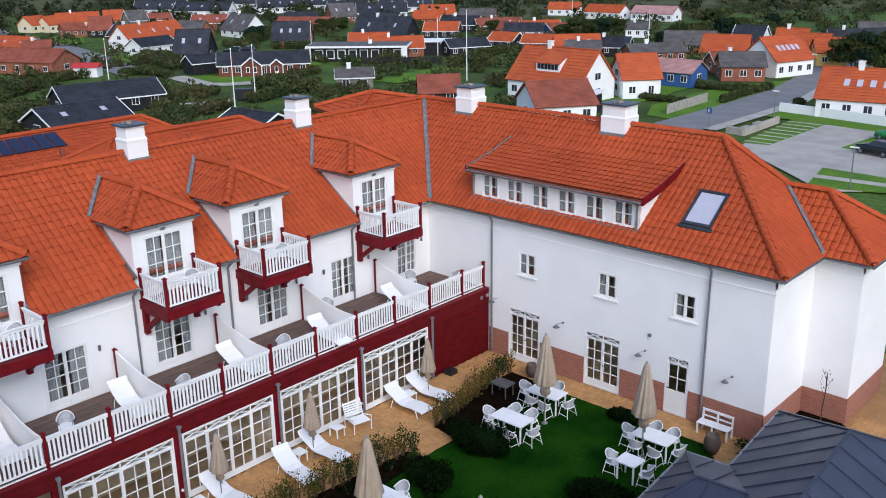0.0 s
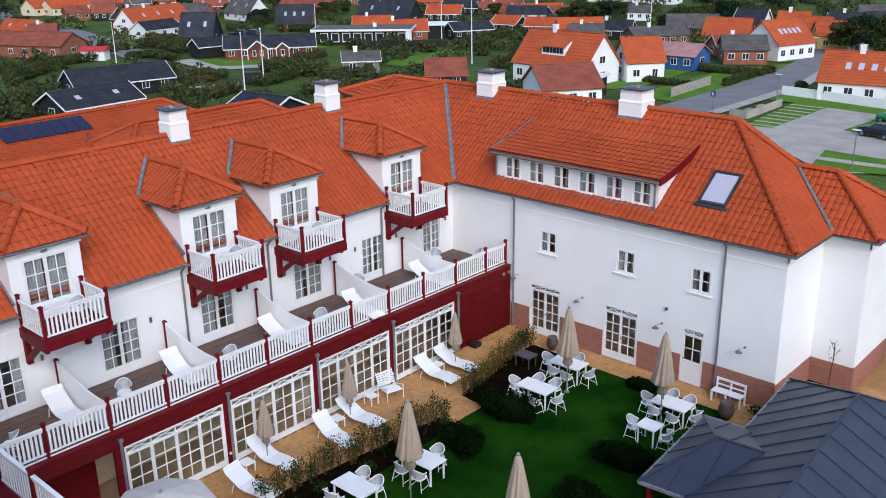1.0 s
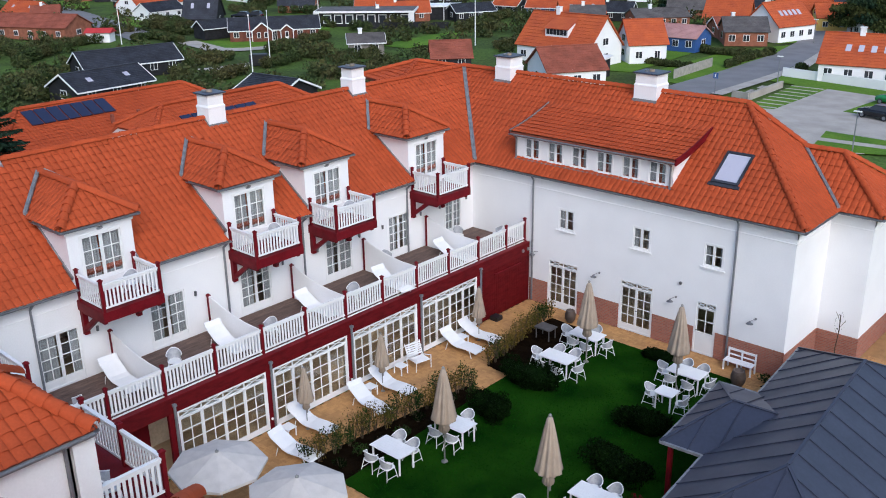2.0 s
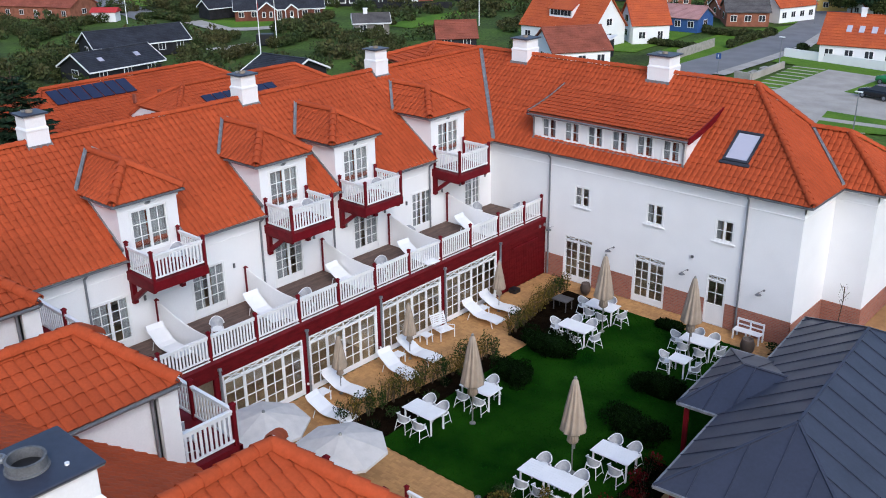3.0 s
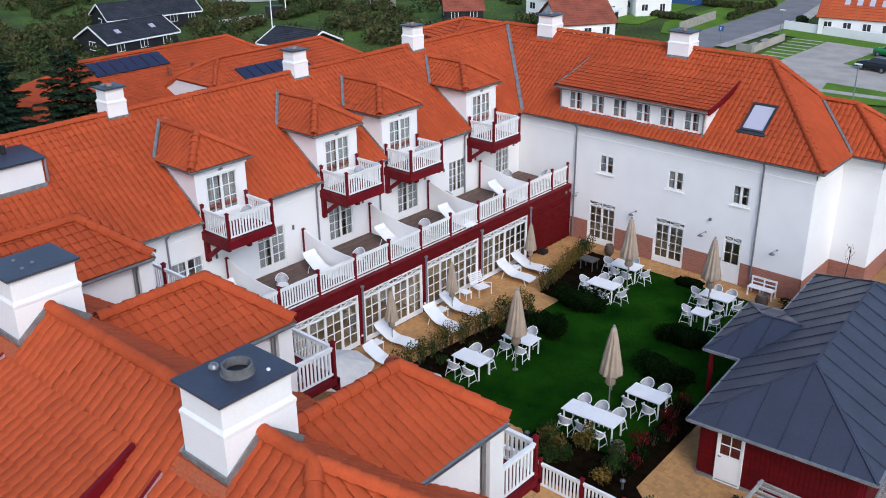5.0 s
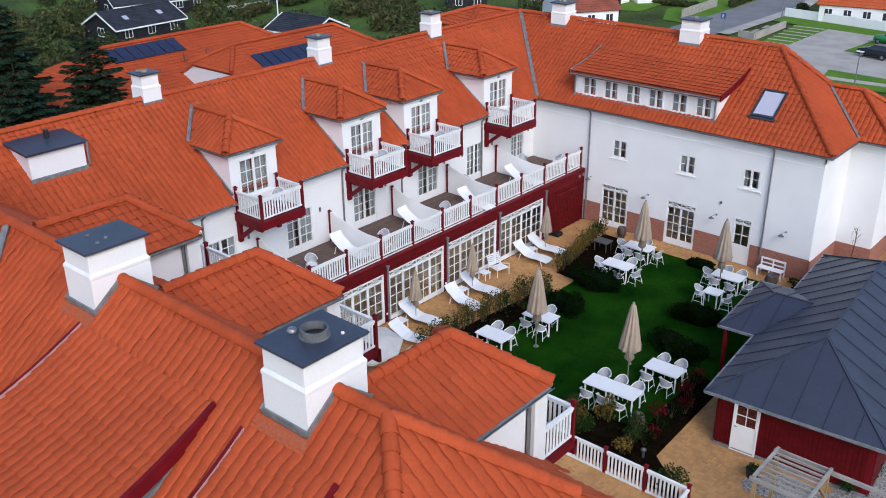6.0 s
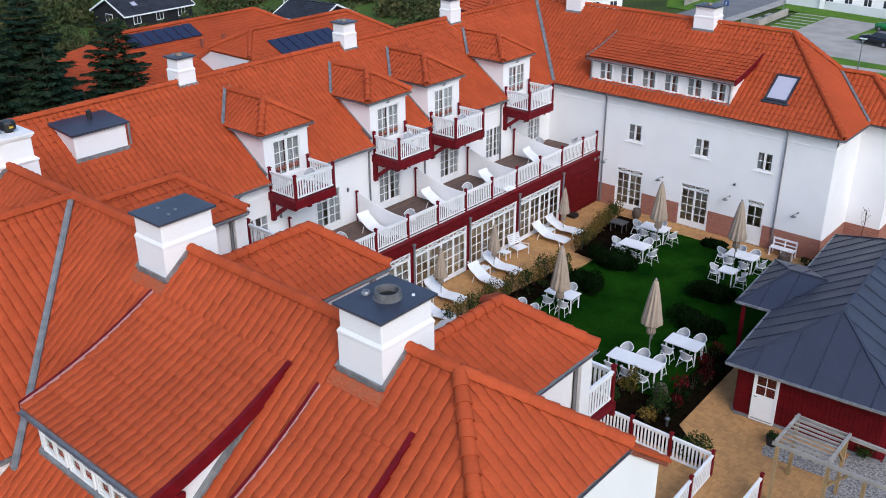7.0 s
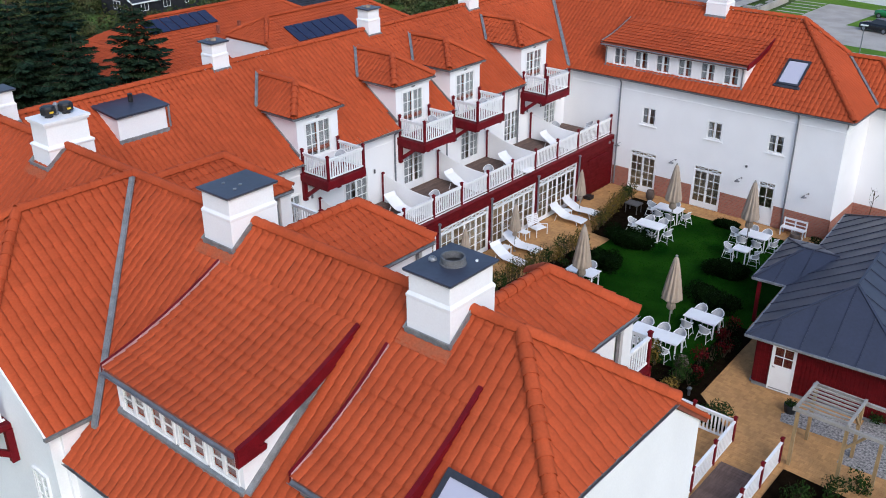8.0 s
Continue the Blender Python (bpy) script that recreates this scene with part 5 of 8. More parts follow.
for p, q in zip(walls, walls[1:] + walls[:1]):
    p, q = Vector(p), Vector(q)
    part("wall", Mesh().beam(p + Vector((0, 0, 1.1)), q + Vector((0, 0, 1.1)), 0.12, 2.2), RED, shed)
    d = (q - p).normalized()
    nn_ = Vector((d.y, -d.x, 0))
    n = int((q - p).length / 0.16)
    for i in range(n):
        a = p + d * ((i + 0.04) * 0.16) + nn_ * 0.068
        part("wall_board", Mesh().beam(a + d * 0.07 + Vector((0, 0, 0.12)), a + d * 0.07 + Vector((0, 0, 2.2)), 0.14, 0.018, nn_), REDBOARD, shed)
    part("plinth", Mesh().beam(p + nn_ * 0.02 + Vector((0, 0, 0.05)), q + nn_ * 0.02 + Vector((0, 0, 0.05)), 0.22, 0.12), LEAD, shed)
ux = Vector((sc, sn, 0))
glazed("door", Vector(S(1.02, o - 0.09, 0.02)), ux, (sn, -sc, 0), 0.92, 2.02, shed, leaves=1, rows=2, cols=2, panel=1.0, sill=False, label="white half-glazed door", handle=True)
for a, b in ((-1.15, 5.1), (-1.15, 9.5)):
    part("porch_post", Mesh().beam(PS(a, b, 0), PS(a, b, 2.2), 0.14, 0.14, (0, 1, 0)), RED, shed)

# ---- ground ----
def brick_mat(name, c1, c2, mortar, w, h):
    """Small brickwork seen from afar: bond, joints and shade differences."""
    m = mat(name, c1, 0.88, 0.10, 2, 25, 0.3)
    nt = m.node_tree
    n, ln = nt.nodes, nt.links
    br = n.new("ShaderNodeTexBrick")
    geo = n.new("ShaderNodeNewGeometry")
    sep, com, add = n.new("ShaderNodeSeparateXYZ"), n.new("ShaderNodeCombineXYZ"), n.new("ShaderNodeMath")
    ln.new(geo.outputs["Position"], sep.inputs[0]), ln.new(sep.outputs[0], add.inputs[0]), ln.new(sep.outputs[1], add.inputs[1])
    ln.new(add.outputs[0], com.inputs[0]), ln.new(sep.outputs[2], com.inputs[1]), ln.new(com.outputs[0], br.inputs["Vector"])
    for key, value in (("Color1", (*c1, 1)), ("Color2", (*c2, 1)), ("Mortar", (*mortar, 1)), ("Scale", 1.0), ("Mortar Size", 0.012), ("Brick Width", w), ("Row Height", h)):
        br.inputs[key].default_value = value
    hsv = next(x for x in n if x.bl_idname == "ShaderNodeHueSaturation")
    ln.new(br.outputs["Color"], hsv.inputs["Color"])
    return m


BRICKBASE = brick_mat("red_brick_base", (0.37, 0.125, 0.080), (0.28, 0.085, 0.055), (0.28, 0.17, 0.13), 0.24, 0.075)


def ground_sheet():
    """Level round the hotel, falling to the lower village beyond."""
    xs = [-900, -300, -150, -90, -72, -64, -56, -50, -30, 0, 30, 60, 300, 700]
    ys = [-400, -60, -20, 8, 12, 16, 20, 24, 28, 32, 36, 44, 60, 90, 150, 300, 1400]
    z = lambda x, y: -0.10 - 2.6 * max(min(1, max(0, (y - 12) / 22)), min(1, max(0, (-50 - x) / 14)) if y > -60 else 0)
    return Mesh().add([(x, y, z(x, y)) for y in ys for x in xs], [(j * len(xs) + i, j * len(xs) + i + 1, (j + 1) * len(xs) + i + 1, (j + 1) * len(xs) + i) for j in range(len(ys) - 1) for i in range(len(xs) - 1)])


structure("ground", ground_sheet(), FIELD, "rough green grassland between the plots", "ground")
pave = structure("pavement", Mesh().slab([(0.0, -28.0, -0.03), (27.0, -28.0, -0.03), (27.0, -17.0, -0.03), (19.8, -17.0, -0.03), (19.0, 4.0, -0.03), (17.5, 12.0, -0.03), (14.6, 12.0, -0.03), (0.0, 0.0, -0.03)], 0.04), PAVEBED, "sandy clinker paving round the lawn", "pavement")
LAWNP = [(4.55, -16.75), (4.2, -8.2), (4.2, -1.35), (11.6, -1.35), (13.0, -3.2), (13.55, -11.0), (14.0, -14.0), (14.0, -17.1), (9.6, -17.1), (9.2, -16.75)]
BEDP = [(2.75, -17.0), (3.25, -12.0), (3.5, -8.9), (4.33, -8.75), (4.65, -16.8), (4.0, -17.2)]
BEDQ = [(2.95, -6.85), (2.1, -3.5), (2.3, -1.2), (4.25, -1.3), (4.28, -7.0)]
structure("lawn", Mesh().prism(LAWNP, "z", -0.02, 0.025), LAWN, "short dark green lawn", "lawn")
structure("planting_bed", Mesh().prism(BEDP, "z", -0.02, 0.05), SOIL, "dark mulched planting bed beside the lawn", "planting bed")
structure("planting_bed", Mesh().prism(BEDQ, "z", -0.02, 0.05), SOIL, "dark mulched planting bed by the corner", "planting bed")
structure("planting_bed", Mesh().prism([(9.55, -18.6), (16.3, -18.75), (14.25, -17.05), (14.05, -11.3), (12.9, -11.2), (13.1, -16.0), (9.7, -16.3)], "z", -0.02, 0.045), SOIL, "dark planting bed with shrubs at the lawn's end", "planting bed")
structure("planting_bed", Mesh().prism([(12.6, -1.2), (15.8, 2.6), (14.6, 3.46), (13.0, 3.46), (13.0, 0.3)], "z", -0.02, 0.04), SOIL, "small bed of low shrubs at the wall's foot", "planting bed")
structure("planting_bed", Mesh().prism([(18.5, -27.5), (24.0, -27.5), (24.0, -20.4), (20.9, -19.5), (18.5, -19.4)], "z", -0.02, 0.05), SOIL, "bed of dark green shrubs beside the steps", "planting bed")
structure("gravel", Mesh().prism([(19.75, -17.8), (27.0, -17.2), (27.5, 2.0), (19.0, 2.0), (19.6, -10.0)], "z", -0.04, 0.01), GRAVEL, "grey gravel yard", "gravel")
structure("gravel", Mesh().prism([(17.15, -16.25), (17.3, -16.75), (19.75, -16.55), (19.75, -15.1), (18.0, -15.2)], "z", -0.04, 0.012), GRAVEL, "strip of grey gravel at the garden house's foot", "gravel")
# brick plinth along the wing
holed_wall("brick_plinth", (0.05, -0.03, 0), (1, 0, 0), (0, -1, 0), NX - 0.02, 1.08, [(x - 0.05 - 0.02, 0, x - 0.05 + w + 0.02, 1.2) for x, w, k in RW_DOORS], north, thick=0.03, material=BRICKBASE, label="red brick plinth")
for q in ((NX, -0.03, NX + 0.03, CY - 0.03), (NX + 0.03, CY - 0.03, CX2 + 0.03, CY), (CX2, CY, CX2 + 0.03, 7.4)):
    part("brick_plinth", Mesh().box(q[0], q[1], 0, q[2], q[3], 1.08), BRICKBASE, north)


# ---- plants ----
def leaf_cloud(mesh, spots, n, size, rng, flat=0.35):
    """Small folded leaves scattered round the given spots (x, y, z, rx, ry, rz)."""
    V, F = [], []
    for x, y, z, rx, ry, rz in spots:
        d = rng.normal(0, 1, (n, 3))
        d /= np.linalg.norm(d, axis=1)[:, None]
        r = rng.uniform(0.55, 1.0, n) ** 0.6
        p = np.array((x, y, z)) + d * r[:, None] * np.array((rx, ry, rz))
        a = rng.normal(0, 1, (n, 3))
        a /= np.linalg.norm(a, axis=1)[:, None]
        b = np.cross(a, d + rng.normal(0, flat, (n, 3)))
        b /= np.linalg.norm(b, axis=1)[:, None] + 1e-9
        s = size * rng.uniform(0.6, 1.3, n)[:, None]
        q = np.stack([p - a * s, p + b * s * 0.55, p + a * s, p - b * s * 0.55], axis=1).reshape(-1, 3)
        k = len(mesh.v)
        mesh.v += q.tolist()
        mesh.f += [(k + 4 * i, k + 4 * i + 1, k + 4 * i + 2, k + 4 * i + 3) for i in range(n)]
    return mesh


def fast(name, mesh, material):
    me = bpy.data.meshes.new(name)
    me.from_pydata([tuple(p) for p in mesh.v], [], mesh.f)
    me.materials.append(material)
    return me


RNG = np.random.default_rng(7)


def shrub(x, y, z, rx, ry, rz, leaf, label, n=500, size=0.05, name="shrub", stems=7, group="", clumps=6, core=False):
    """A shrub of stems and clumps of single leaves on the ground."""
    t = thing(name, (x, y, z), label, "shrub", group)
    st = Mesh()
    for i in range(stems):
        a, r = RNG.uniform(0, 6.28), RNG.uniform(0.2, 0.75)
        st.tube((x + 0.1 * rx * math.cos(a), y + 0.1 * ry * math.sin(a), z - 0.02), (x + r * rx * math.cos(a), y + r * ry * math.sin(a), z + rz * RNG.uniform(1.0, 1.75)), 0.014, 0.005, 5)
    part("stem", st, BARK, t)
    spots = [(x + RNG.uniform(-0.55, 0.55) * rx, y + RNG.uniform(-0.55, 0.55) * ry, z + rz * RNG.uniform(0.75, 1.25), rx * 0.55, ry * 0.55, rz * 0.7) for _ in range(clumps)]
    m = leaf_cloud(Mesh(), spots, n // clumps, size, RNG)
    part("leaves", fast("leaves", m, leaf), leaf, t)
    return t


def hedge_block(x0, y0, x1, y1, h, label):
    """A dense clipped bush: a lumpy dark core under many small leaves."""
    cx, cy = (x0 + x1) / 2, (y0 + y1) / 2
    t = thing("hedge_bush", (cx, cy, 0.02), label, "hedge", "dark bushes on the lawn")
    m = Mesh()
    n = 14
    rings = []
    for z, s in ((0.0, 0.60), (0.25 * h, 0.72), (0.6 * h, 0.68), (0.78 * h, 0.45)):
        ring = []
        for i in range(n):
            a = 2 * math.pi * i / n
            e = 0.9 + 0.14 * noise.noise((x0 + 2 * math.cos(a), y0 + 2 * math.sin(a), 3 * z))
            c_, s_ = math.cos(a), math.sin(a)
            k = s * e / max(abs(c_), abs(s_)) ** 0.6
            ring.append((cx + k * c_ * (x1 - x0) / 2, cy + k * s_ * (y1 - y0) / 2, 0.02 + z * (1 + 0.1 * noise.noise((a, x0, y0)))))
        rings.append(ring)
    part("foliage_body", m.loft(rings, cap=True), LEAF_DARK, t)
    spots = []
    for _ in range(30):
        spots.append((RNG.uniform(x0 + 0.25, x1 - 0.25), RNG.uniform(y0 + 0.2, y1 - 0.2), h * RNG.uniform(0.3, 0.78), 0.45, 0.40, h * 0.38))
    part("leaves", fast("leaves", leaf_cloud(Mesh(), spots, 200, 0.055, RNG), LEAF_DARK), LEAF_DARK, t)
    return t


for q in ((3.9, -7.75, 6.7, -6.3, 0.85), (4.75, -10.6, 6.6, -9.3, 0.8), (9.7, -7.7, 11.8, -6.5, 0.8), (10.2, -10.9, 12.6, -9.5, 0.85), (7.6, -1.9, 8.8, -1.4, 0.35)):
    hedge_block(*q, "dense dark green bush at the edge of the lawn")
for i in range(46):
    t = i / 45
    y = -1.3 - 15.5 * t
    if -8.7 < y < -6.9:
        continue
    edge = 3.5 + (y + 8.9) * 0.09 if y < -8 else 2.1 + max(0, -y - 3.0) * 0.22
    big = RNG.uniform(0.8, 1.25)
    shrub(edge + RNG.uniform(0.0, 0.35), y, 0.05, 0.34 * big, 0.36 * big, 0.60 * big, LEAF_DRY if RNG.uniform() < 0.6 else LEAF, "thin airy shrub with browning leaves in a bed", n=250, size=0.045, group="shrubs along the lounge terrace", stems=9, clumps=9)
for i in range(8):
    t = i / 7
    shrub(4.0 + RNG.uniform(-0.2, 0.2), -9.2 - 7.0 * t, 0.05, 0.32, 0.32, 0.22, LEAF_DARK if i % 2 else LEAF, "low dark green shrub in a planting bed", n=160, size=0.045, group="low bed shrubs")
for i in range(15):
    shrub(9.9 + 3.9 * RNG.uniform(), -17.9 + 1.7 * RNG.uniform(), 0.04, 0.4, 0.4, RNG.uniform(0.3, 0.65), LEAF_DRY if i % 3 == 0 else LEAF, "loose shrub at the end of the lawn", n=300, size=0.05, group="shrubs at the lawn's end", stems=9)
for i in range(10):
    shrub(13.45 + RNG.uniform(-0.35, 0.4), -11.8 - 5.0 * i / 9, 0.04, 0.4, 0.4, 0.42, LEAF_DARK if i % 2 else LEAF_RED, "dark rose bush with dull red flowers", n=240, size=0.05, group="rose bushes")
for x, y in ((19.5, -20.8), (20.2, -19.8), (20.9, -19.0), (19.4, -22.0), (20.6, -21.2), (15.6, -18.2), (15.3, -18.6), (21.6, -20.4), (22.3, -19.2), (20.4, -23.2)):
    shrub(x, y, 0.05, 0.55, 0.55, 0.42, LEAF, "rounded green shrub by the steps", n=420, size=0.05, group="shrubs by the steps")
for x, y in ((13.6, 2.0), (14.4, 2.2), (15.1, 1.9), (13.7, 0.7), (14.2, 1.4), (20.2, -14.6), (20.4, -13.2), (12.8, -0.9), (16.6, 6.5), (17.1, 8.0)):
    shrub(x, y, 0.03, 0.4, 0.4, 0.28, LEAF, "low shrub beside the paving", n=260, size=0.05, group="low shrubs on the paving's edge")
wt = thing("young_tree", (14.2, 2.42, 0.03), "bare young tree trained against the white wall", "tree")
part("trunk", Mesh().path([(14.2, 2.42, 0.0), (14.16, 2.44, 0.9), (14.22, 2.46, 1.7), (14.2, 2.46, 2.4)], 0.022, 6), BARK, wt)
part("twigs", Mesh().path([(14.2, 2.46, 1.8), (14.42, 2.48, 2.2)], 0.01, 5).path([(14.2, 2.46, 2.1), (14.0, 2.48, 2.5)], 0.01, 5).path([(14.2, 2.46, 1.4), (14.03, 2.48, 1.75)], 0.009, 5), BARK, wt)
part("leaves", fast("leaves", leaf_cloud(Mesh(), [(14.2, 2.46, 2.1, 0.25, 0.06, 0.5)], 40, 0.035, RNG), LEAF), LEAF, wt)

# ---- grass blades of the lawn ----
gv, gf = [], []
grng = np.random.default_rng(3)
for i in range(26000):
    x, y = grng.uniform(4.2, 14.0), grng.uniform(-17.1, -1.35)
    if not inside(LAWNP, (x, y)):
        continue
    a, s, h = grng.uniform(0, 6.28), 0.02, grng.uniform(0.02, 0.055)
    k = len(gv)
    gv += [(x - s * math.cos(a), y - s * math.sin(a), 0.024), (x + s * math.cos(a), y + s * math.sin(a), 0.024), (x + grng.normal(0, 0.02), y + grng.normal(0, 0.02), 0.024 + h)]
    gf.append((k, k + 1, k + 2))
gm = bpy.data.meshes.new("grass_blades")
gm.from_pydata(gv, [], gf)
gm.materials.append(GRASS)
tagged(new("grass_blades", gm), "short blades of dark green grass on the lawn", "grass", kind="stuff")

# ---- garden furniture ----
def make_chair():
    t = thing("garden_chair", (0, 0, 0), "white plastic garden chair with woven tub back", "chair", "chairs on the lawn")
    seat = Mesh()
    seat.loft([[(0.24 * c, 0.23 * s, z) for c, s in [(math.copysign(abs(math.cos(a)) ** 0.6, math.cos(a)), math.copysign(abs(math.sin(a)) ** 0.6, math.sin(a))) for a in [2 * math.pi * i / 16 for i in range(16)]]] for z in (0.42, 0.45)], cap=True)
    part("seat", seat, PLASTIC, t)
    rim = []
    for i in range(13):
        a = math.pi * (-0.12 + 1.24 * i / 12)
        rim.append((0.27 * math.cos(a), 0.25 * math.sin(a) + 0.02, 0.66 + 0.17 * max(0.0, math.sin(a)) ** 1.5))
    part("back_rim", Mesh().path(rim, 0.018, 6), PLASTIC, t)
    web = Mesh()
    web.loft([[(p[0] * 0.93, p[1] * 0.93, p[2]) for p in rim], [(p[0] * 0.84, p[1] * 0.84, 0.55) for p in rim], [(p[0] * 0.78, p[1] * 0.78, 0.44) for p in rim]], closed=False)
    web.loft([[(p[0] * 0.90, p[1] * 0.90, p[2]) for p in rim], [(p[0] * 0.81, p[1] * 0.81, 0.55) for p in rim], [(p[0] * 0.75, p[1] * 0.75, 0.44) for p in rim]], closed=False)
    part("backrest", web, WEAVE, t, "pale grey woven back")
    for sx in (-1, 1):
        for sy in (-1, 1):
            part("leg", Mesh().tube((sx * 0.19, sy * 0.17, 0.43), (sx * 0.26, sy * 0.25, 0.0), 0.015, 0.013, 6), PLASTIC, t)
        part("runner", Mesh().tube((sx * 0.245, -0.235, 0.1), (sx * 0.245, 0.235, 0.1), 0.011, 0.011, 5), PLASTIC, t)
    return t


def make_table(length, width=0.86):
    t = thing("garden_table", (0, 0, 0), "white slatted garden table standing on the lawn", "table", "tables on the lawn")
    a, b = length / 2, width / 2
    n = 7
    for i in range(n):
        y0 = -b + i * width / n
        part("slat", Mesh().box(-a, y0 + 0.004, 0.715, a, y0 + width / n - 0.004, 0.745), PLASTIC, t)
    part("apron", Mesh().box(-a + 0.08, -b + 0.07, 0.65, a - 0.08, -b + 0.10, 0.715).box(-a + 0.08, b - 0.10, 0.65, a - 0.08, b - 0.07, 0.715).box(-a + 0.08, -b + 0.10, 0.65, -a + 0.11, b - 0.10, 0.715).box(a - 0.11, -b + 0.10, 0.65, a - 0.08, b - 0.10, 0.715), PLASTIC, t)
    for sx in (-1, 1):
        for sy in (-1, 1):
            part("leg", Mesh().box(sx * (a - 0.09) - 0.025, sy * (b - 0.09) - 0.025, 0, sx * (a - 0.09) + 0.025, sy * (b - 0.09) + 0.025, 0.715), PLASTIC, t)
    return t


def make_lounger():
    t = thing("sun_lounger", (0, 0, 0), "white sun lounger with raised back", "lounger", "loungers on the terrace")
    prof = [(0.0, 0.88), (0.12, 0.70), (0.70, 0.38), (0.95, 0.33), (1.45, 0.36), (1.95, 0.32), (2.0, 0.28)]
    sling = Mesh()
    sling.loft([[(x, -0.32, z) for x, z in prof] + [(x, -0.32, z - 0.03) for x, z in prof[::-1]], [(x, 0.32, z) for x, z in prof] + [(x, 0.32, z - 0.03) for x, z in prof[::-1]]], cap=True)
    part("sling", sling, PLASTIC, t, "white fabric sling")
    for s in (-1, 1):
        part("side_rail", Mesh().path([(x, s * 0.34, z - 0.015) for x, z in prof], 0.02, 6), PLASTIC, t)
        for x in (0.45, 1.65):
            part("leg", Mesh().tube((x, s * 0.34, 0.36), (x + (0.12 if x > 1 else -0.12), s * 0.34, 0.0), 0.018, 0.018, 6), PLASTIC, t)
    return t


def make_parasol():
    t = thing("closed_parasol", (0, 0, 0), "closed taupe parasol on a grey pole", "parasol", "closed parasols on the lawn")
    part("pole", Mesh().tube((0, 0, 0), (0, 0, 3.72), 0.028, 0.024, 10), POLE, t)
    part("foot", Mesh().lathe([(0.12, 0.0), (0.12, 0.03), (0.04, 0.06)], (0, 0, 0.01), 12), POLE, t)
    part("crank", Mesh().box(0.03, -0.03, 1.0, 0.09, 0.03, 1.18, 0.01), POLE, t)
    folds = 10
    rings = []
    for z, r in ((3.70, 0.05), (3.62, 0.10), (3.2, 0.17), (2.6, 0.26), (2.1, 0.33), (1.75, 0.38), (1.70, 0.36), (1.66, 0.20), (1.5, 0.14), (1.28, 0.17)):
        ring = []
        for i in range(folds * 4):
            a = 2 * math.pi * i / (folds * 4)
            k = 1 + (0.24 * math.cos(folds * a)) * min(1, (3.7 - z) * 1.5 + 0.05)
            ring.append((r * k * math.cos(a + 0.15 * z), r * k * math.sin(a + 0.15 * z), z + 0.05 * math.cos(folds * a) * (1 if z < 1.9 else 0)))
        rings.append(ring)
    part("canopy", Mesh().loft(rings, cap=True), CANVAS, t, "folded taupe canvas", True)
    part("finial", Mesh().lathe([(0.05, 0), (0.06, 0.05), (0.02, 0.10)], (0, 0, 3.70), 10), POLE, t)
    return t


def make_open_parasol():
    t = thing("open_parasol", (0, 0, 0), "open cream parasol over the paving", "parasol", "open parasols by the wing")
    part("pole", Mesh().tube((0, 0, 0), (0, 0, 2.66), 0.025, 0.025, 10), POLE, t)
    part("foot", Mesh().box(-0.3, -0.3, 0, 0.3, 0.3, 0.07, 0.02), GREYROOF, t)
    n = 8
    ring = lambda r, z: [(r * math.cos(2 * math.pi * i / n + 0.2), r * math.sin(2 * math.pi * i / n + 0.2), z) for i in range(n)]
    part("canopy", Mesh().loft([ring(1.55, 2.05), ring(1.55, 2.14), ring(0.9, 2.36), ring(0.05, 2.62), ring(0.02, 2.60), ring(0.88, 2.33), ring(1.52, 2.10)]), CANVAS_LIGHT, t, "cream canvas canopy")
    for i in range(n):
        a = 2 * math.pi * i / n + 0.2
        part("rib", Mesh().tube((0.04 * math.cos(a), 0.04 * math.sin(a), 2.57), (1.5 * math.cos(a), 1.5 * math.sin(a), 2.07), 0.012, 0.012, 5), POLE, t)
    part("finial", Mesh().lathe([(0.06, 0), (0.06, 0.06), (0.02, 0.1)], (0, 0, 2.60), 10), POLE, t)
    return t


def make_armchair():
    t = thing("garden_armchair", (0, 0, 0), "white slatted garden armchair", "chair")
    for i in range(6):
        part("seat_slat", Mesh().box(-0.36, -0.3 + i * 0.1, 0.38, 0.36, -0.22 + i * 0.1, 0.41), PLASTIC, t)
    for i in range(6):
        z = 0.46 + i * 0.085
        part("back_slat", Mesh().box(-0.36, 0.32 + i * 0.035, z, 0.36, 0.345 + i * 0.035, z + 0.07), PLASTIC, t)
    for s in (-1, 1):
        part("side_frame", Mesh().path([(s * 0.38, -0.32, 0), (s * 0.38, -0.32, 0.6), (s * 0.38, 0.42, 0.36), (s * 0.38, 0.36, 0)], 0.02, 6).path([(s * 0.38, 0.30, 0.4), (s * 0.38, 0.55, 1.0)], 0.02, 6), PLASTIC, t)
    return t


WEAVE = mat("pale_weave", (0.40, 0.41, 0.43), 0.7, 0.10, 8, 60, 0.3)


def place(ob, spots):
    """The first spot takes the thing itself, the rest take copies; spots are x, y, z, turn."""
    out = []
    for i, (x, y, z, r) in enumerate(spots):
        m = pose(x, y, z, 0, 0, r)
        if i:
            out.append(copy_thing(ob, m))
        else:
            first = m
    ob.matrix_basis = first
    return [ob] + out


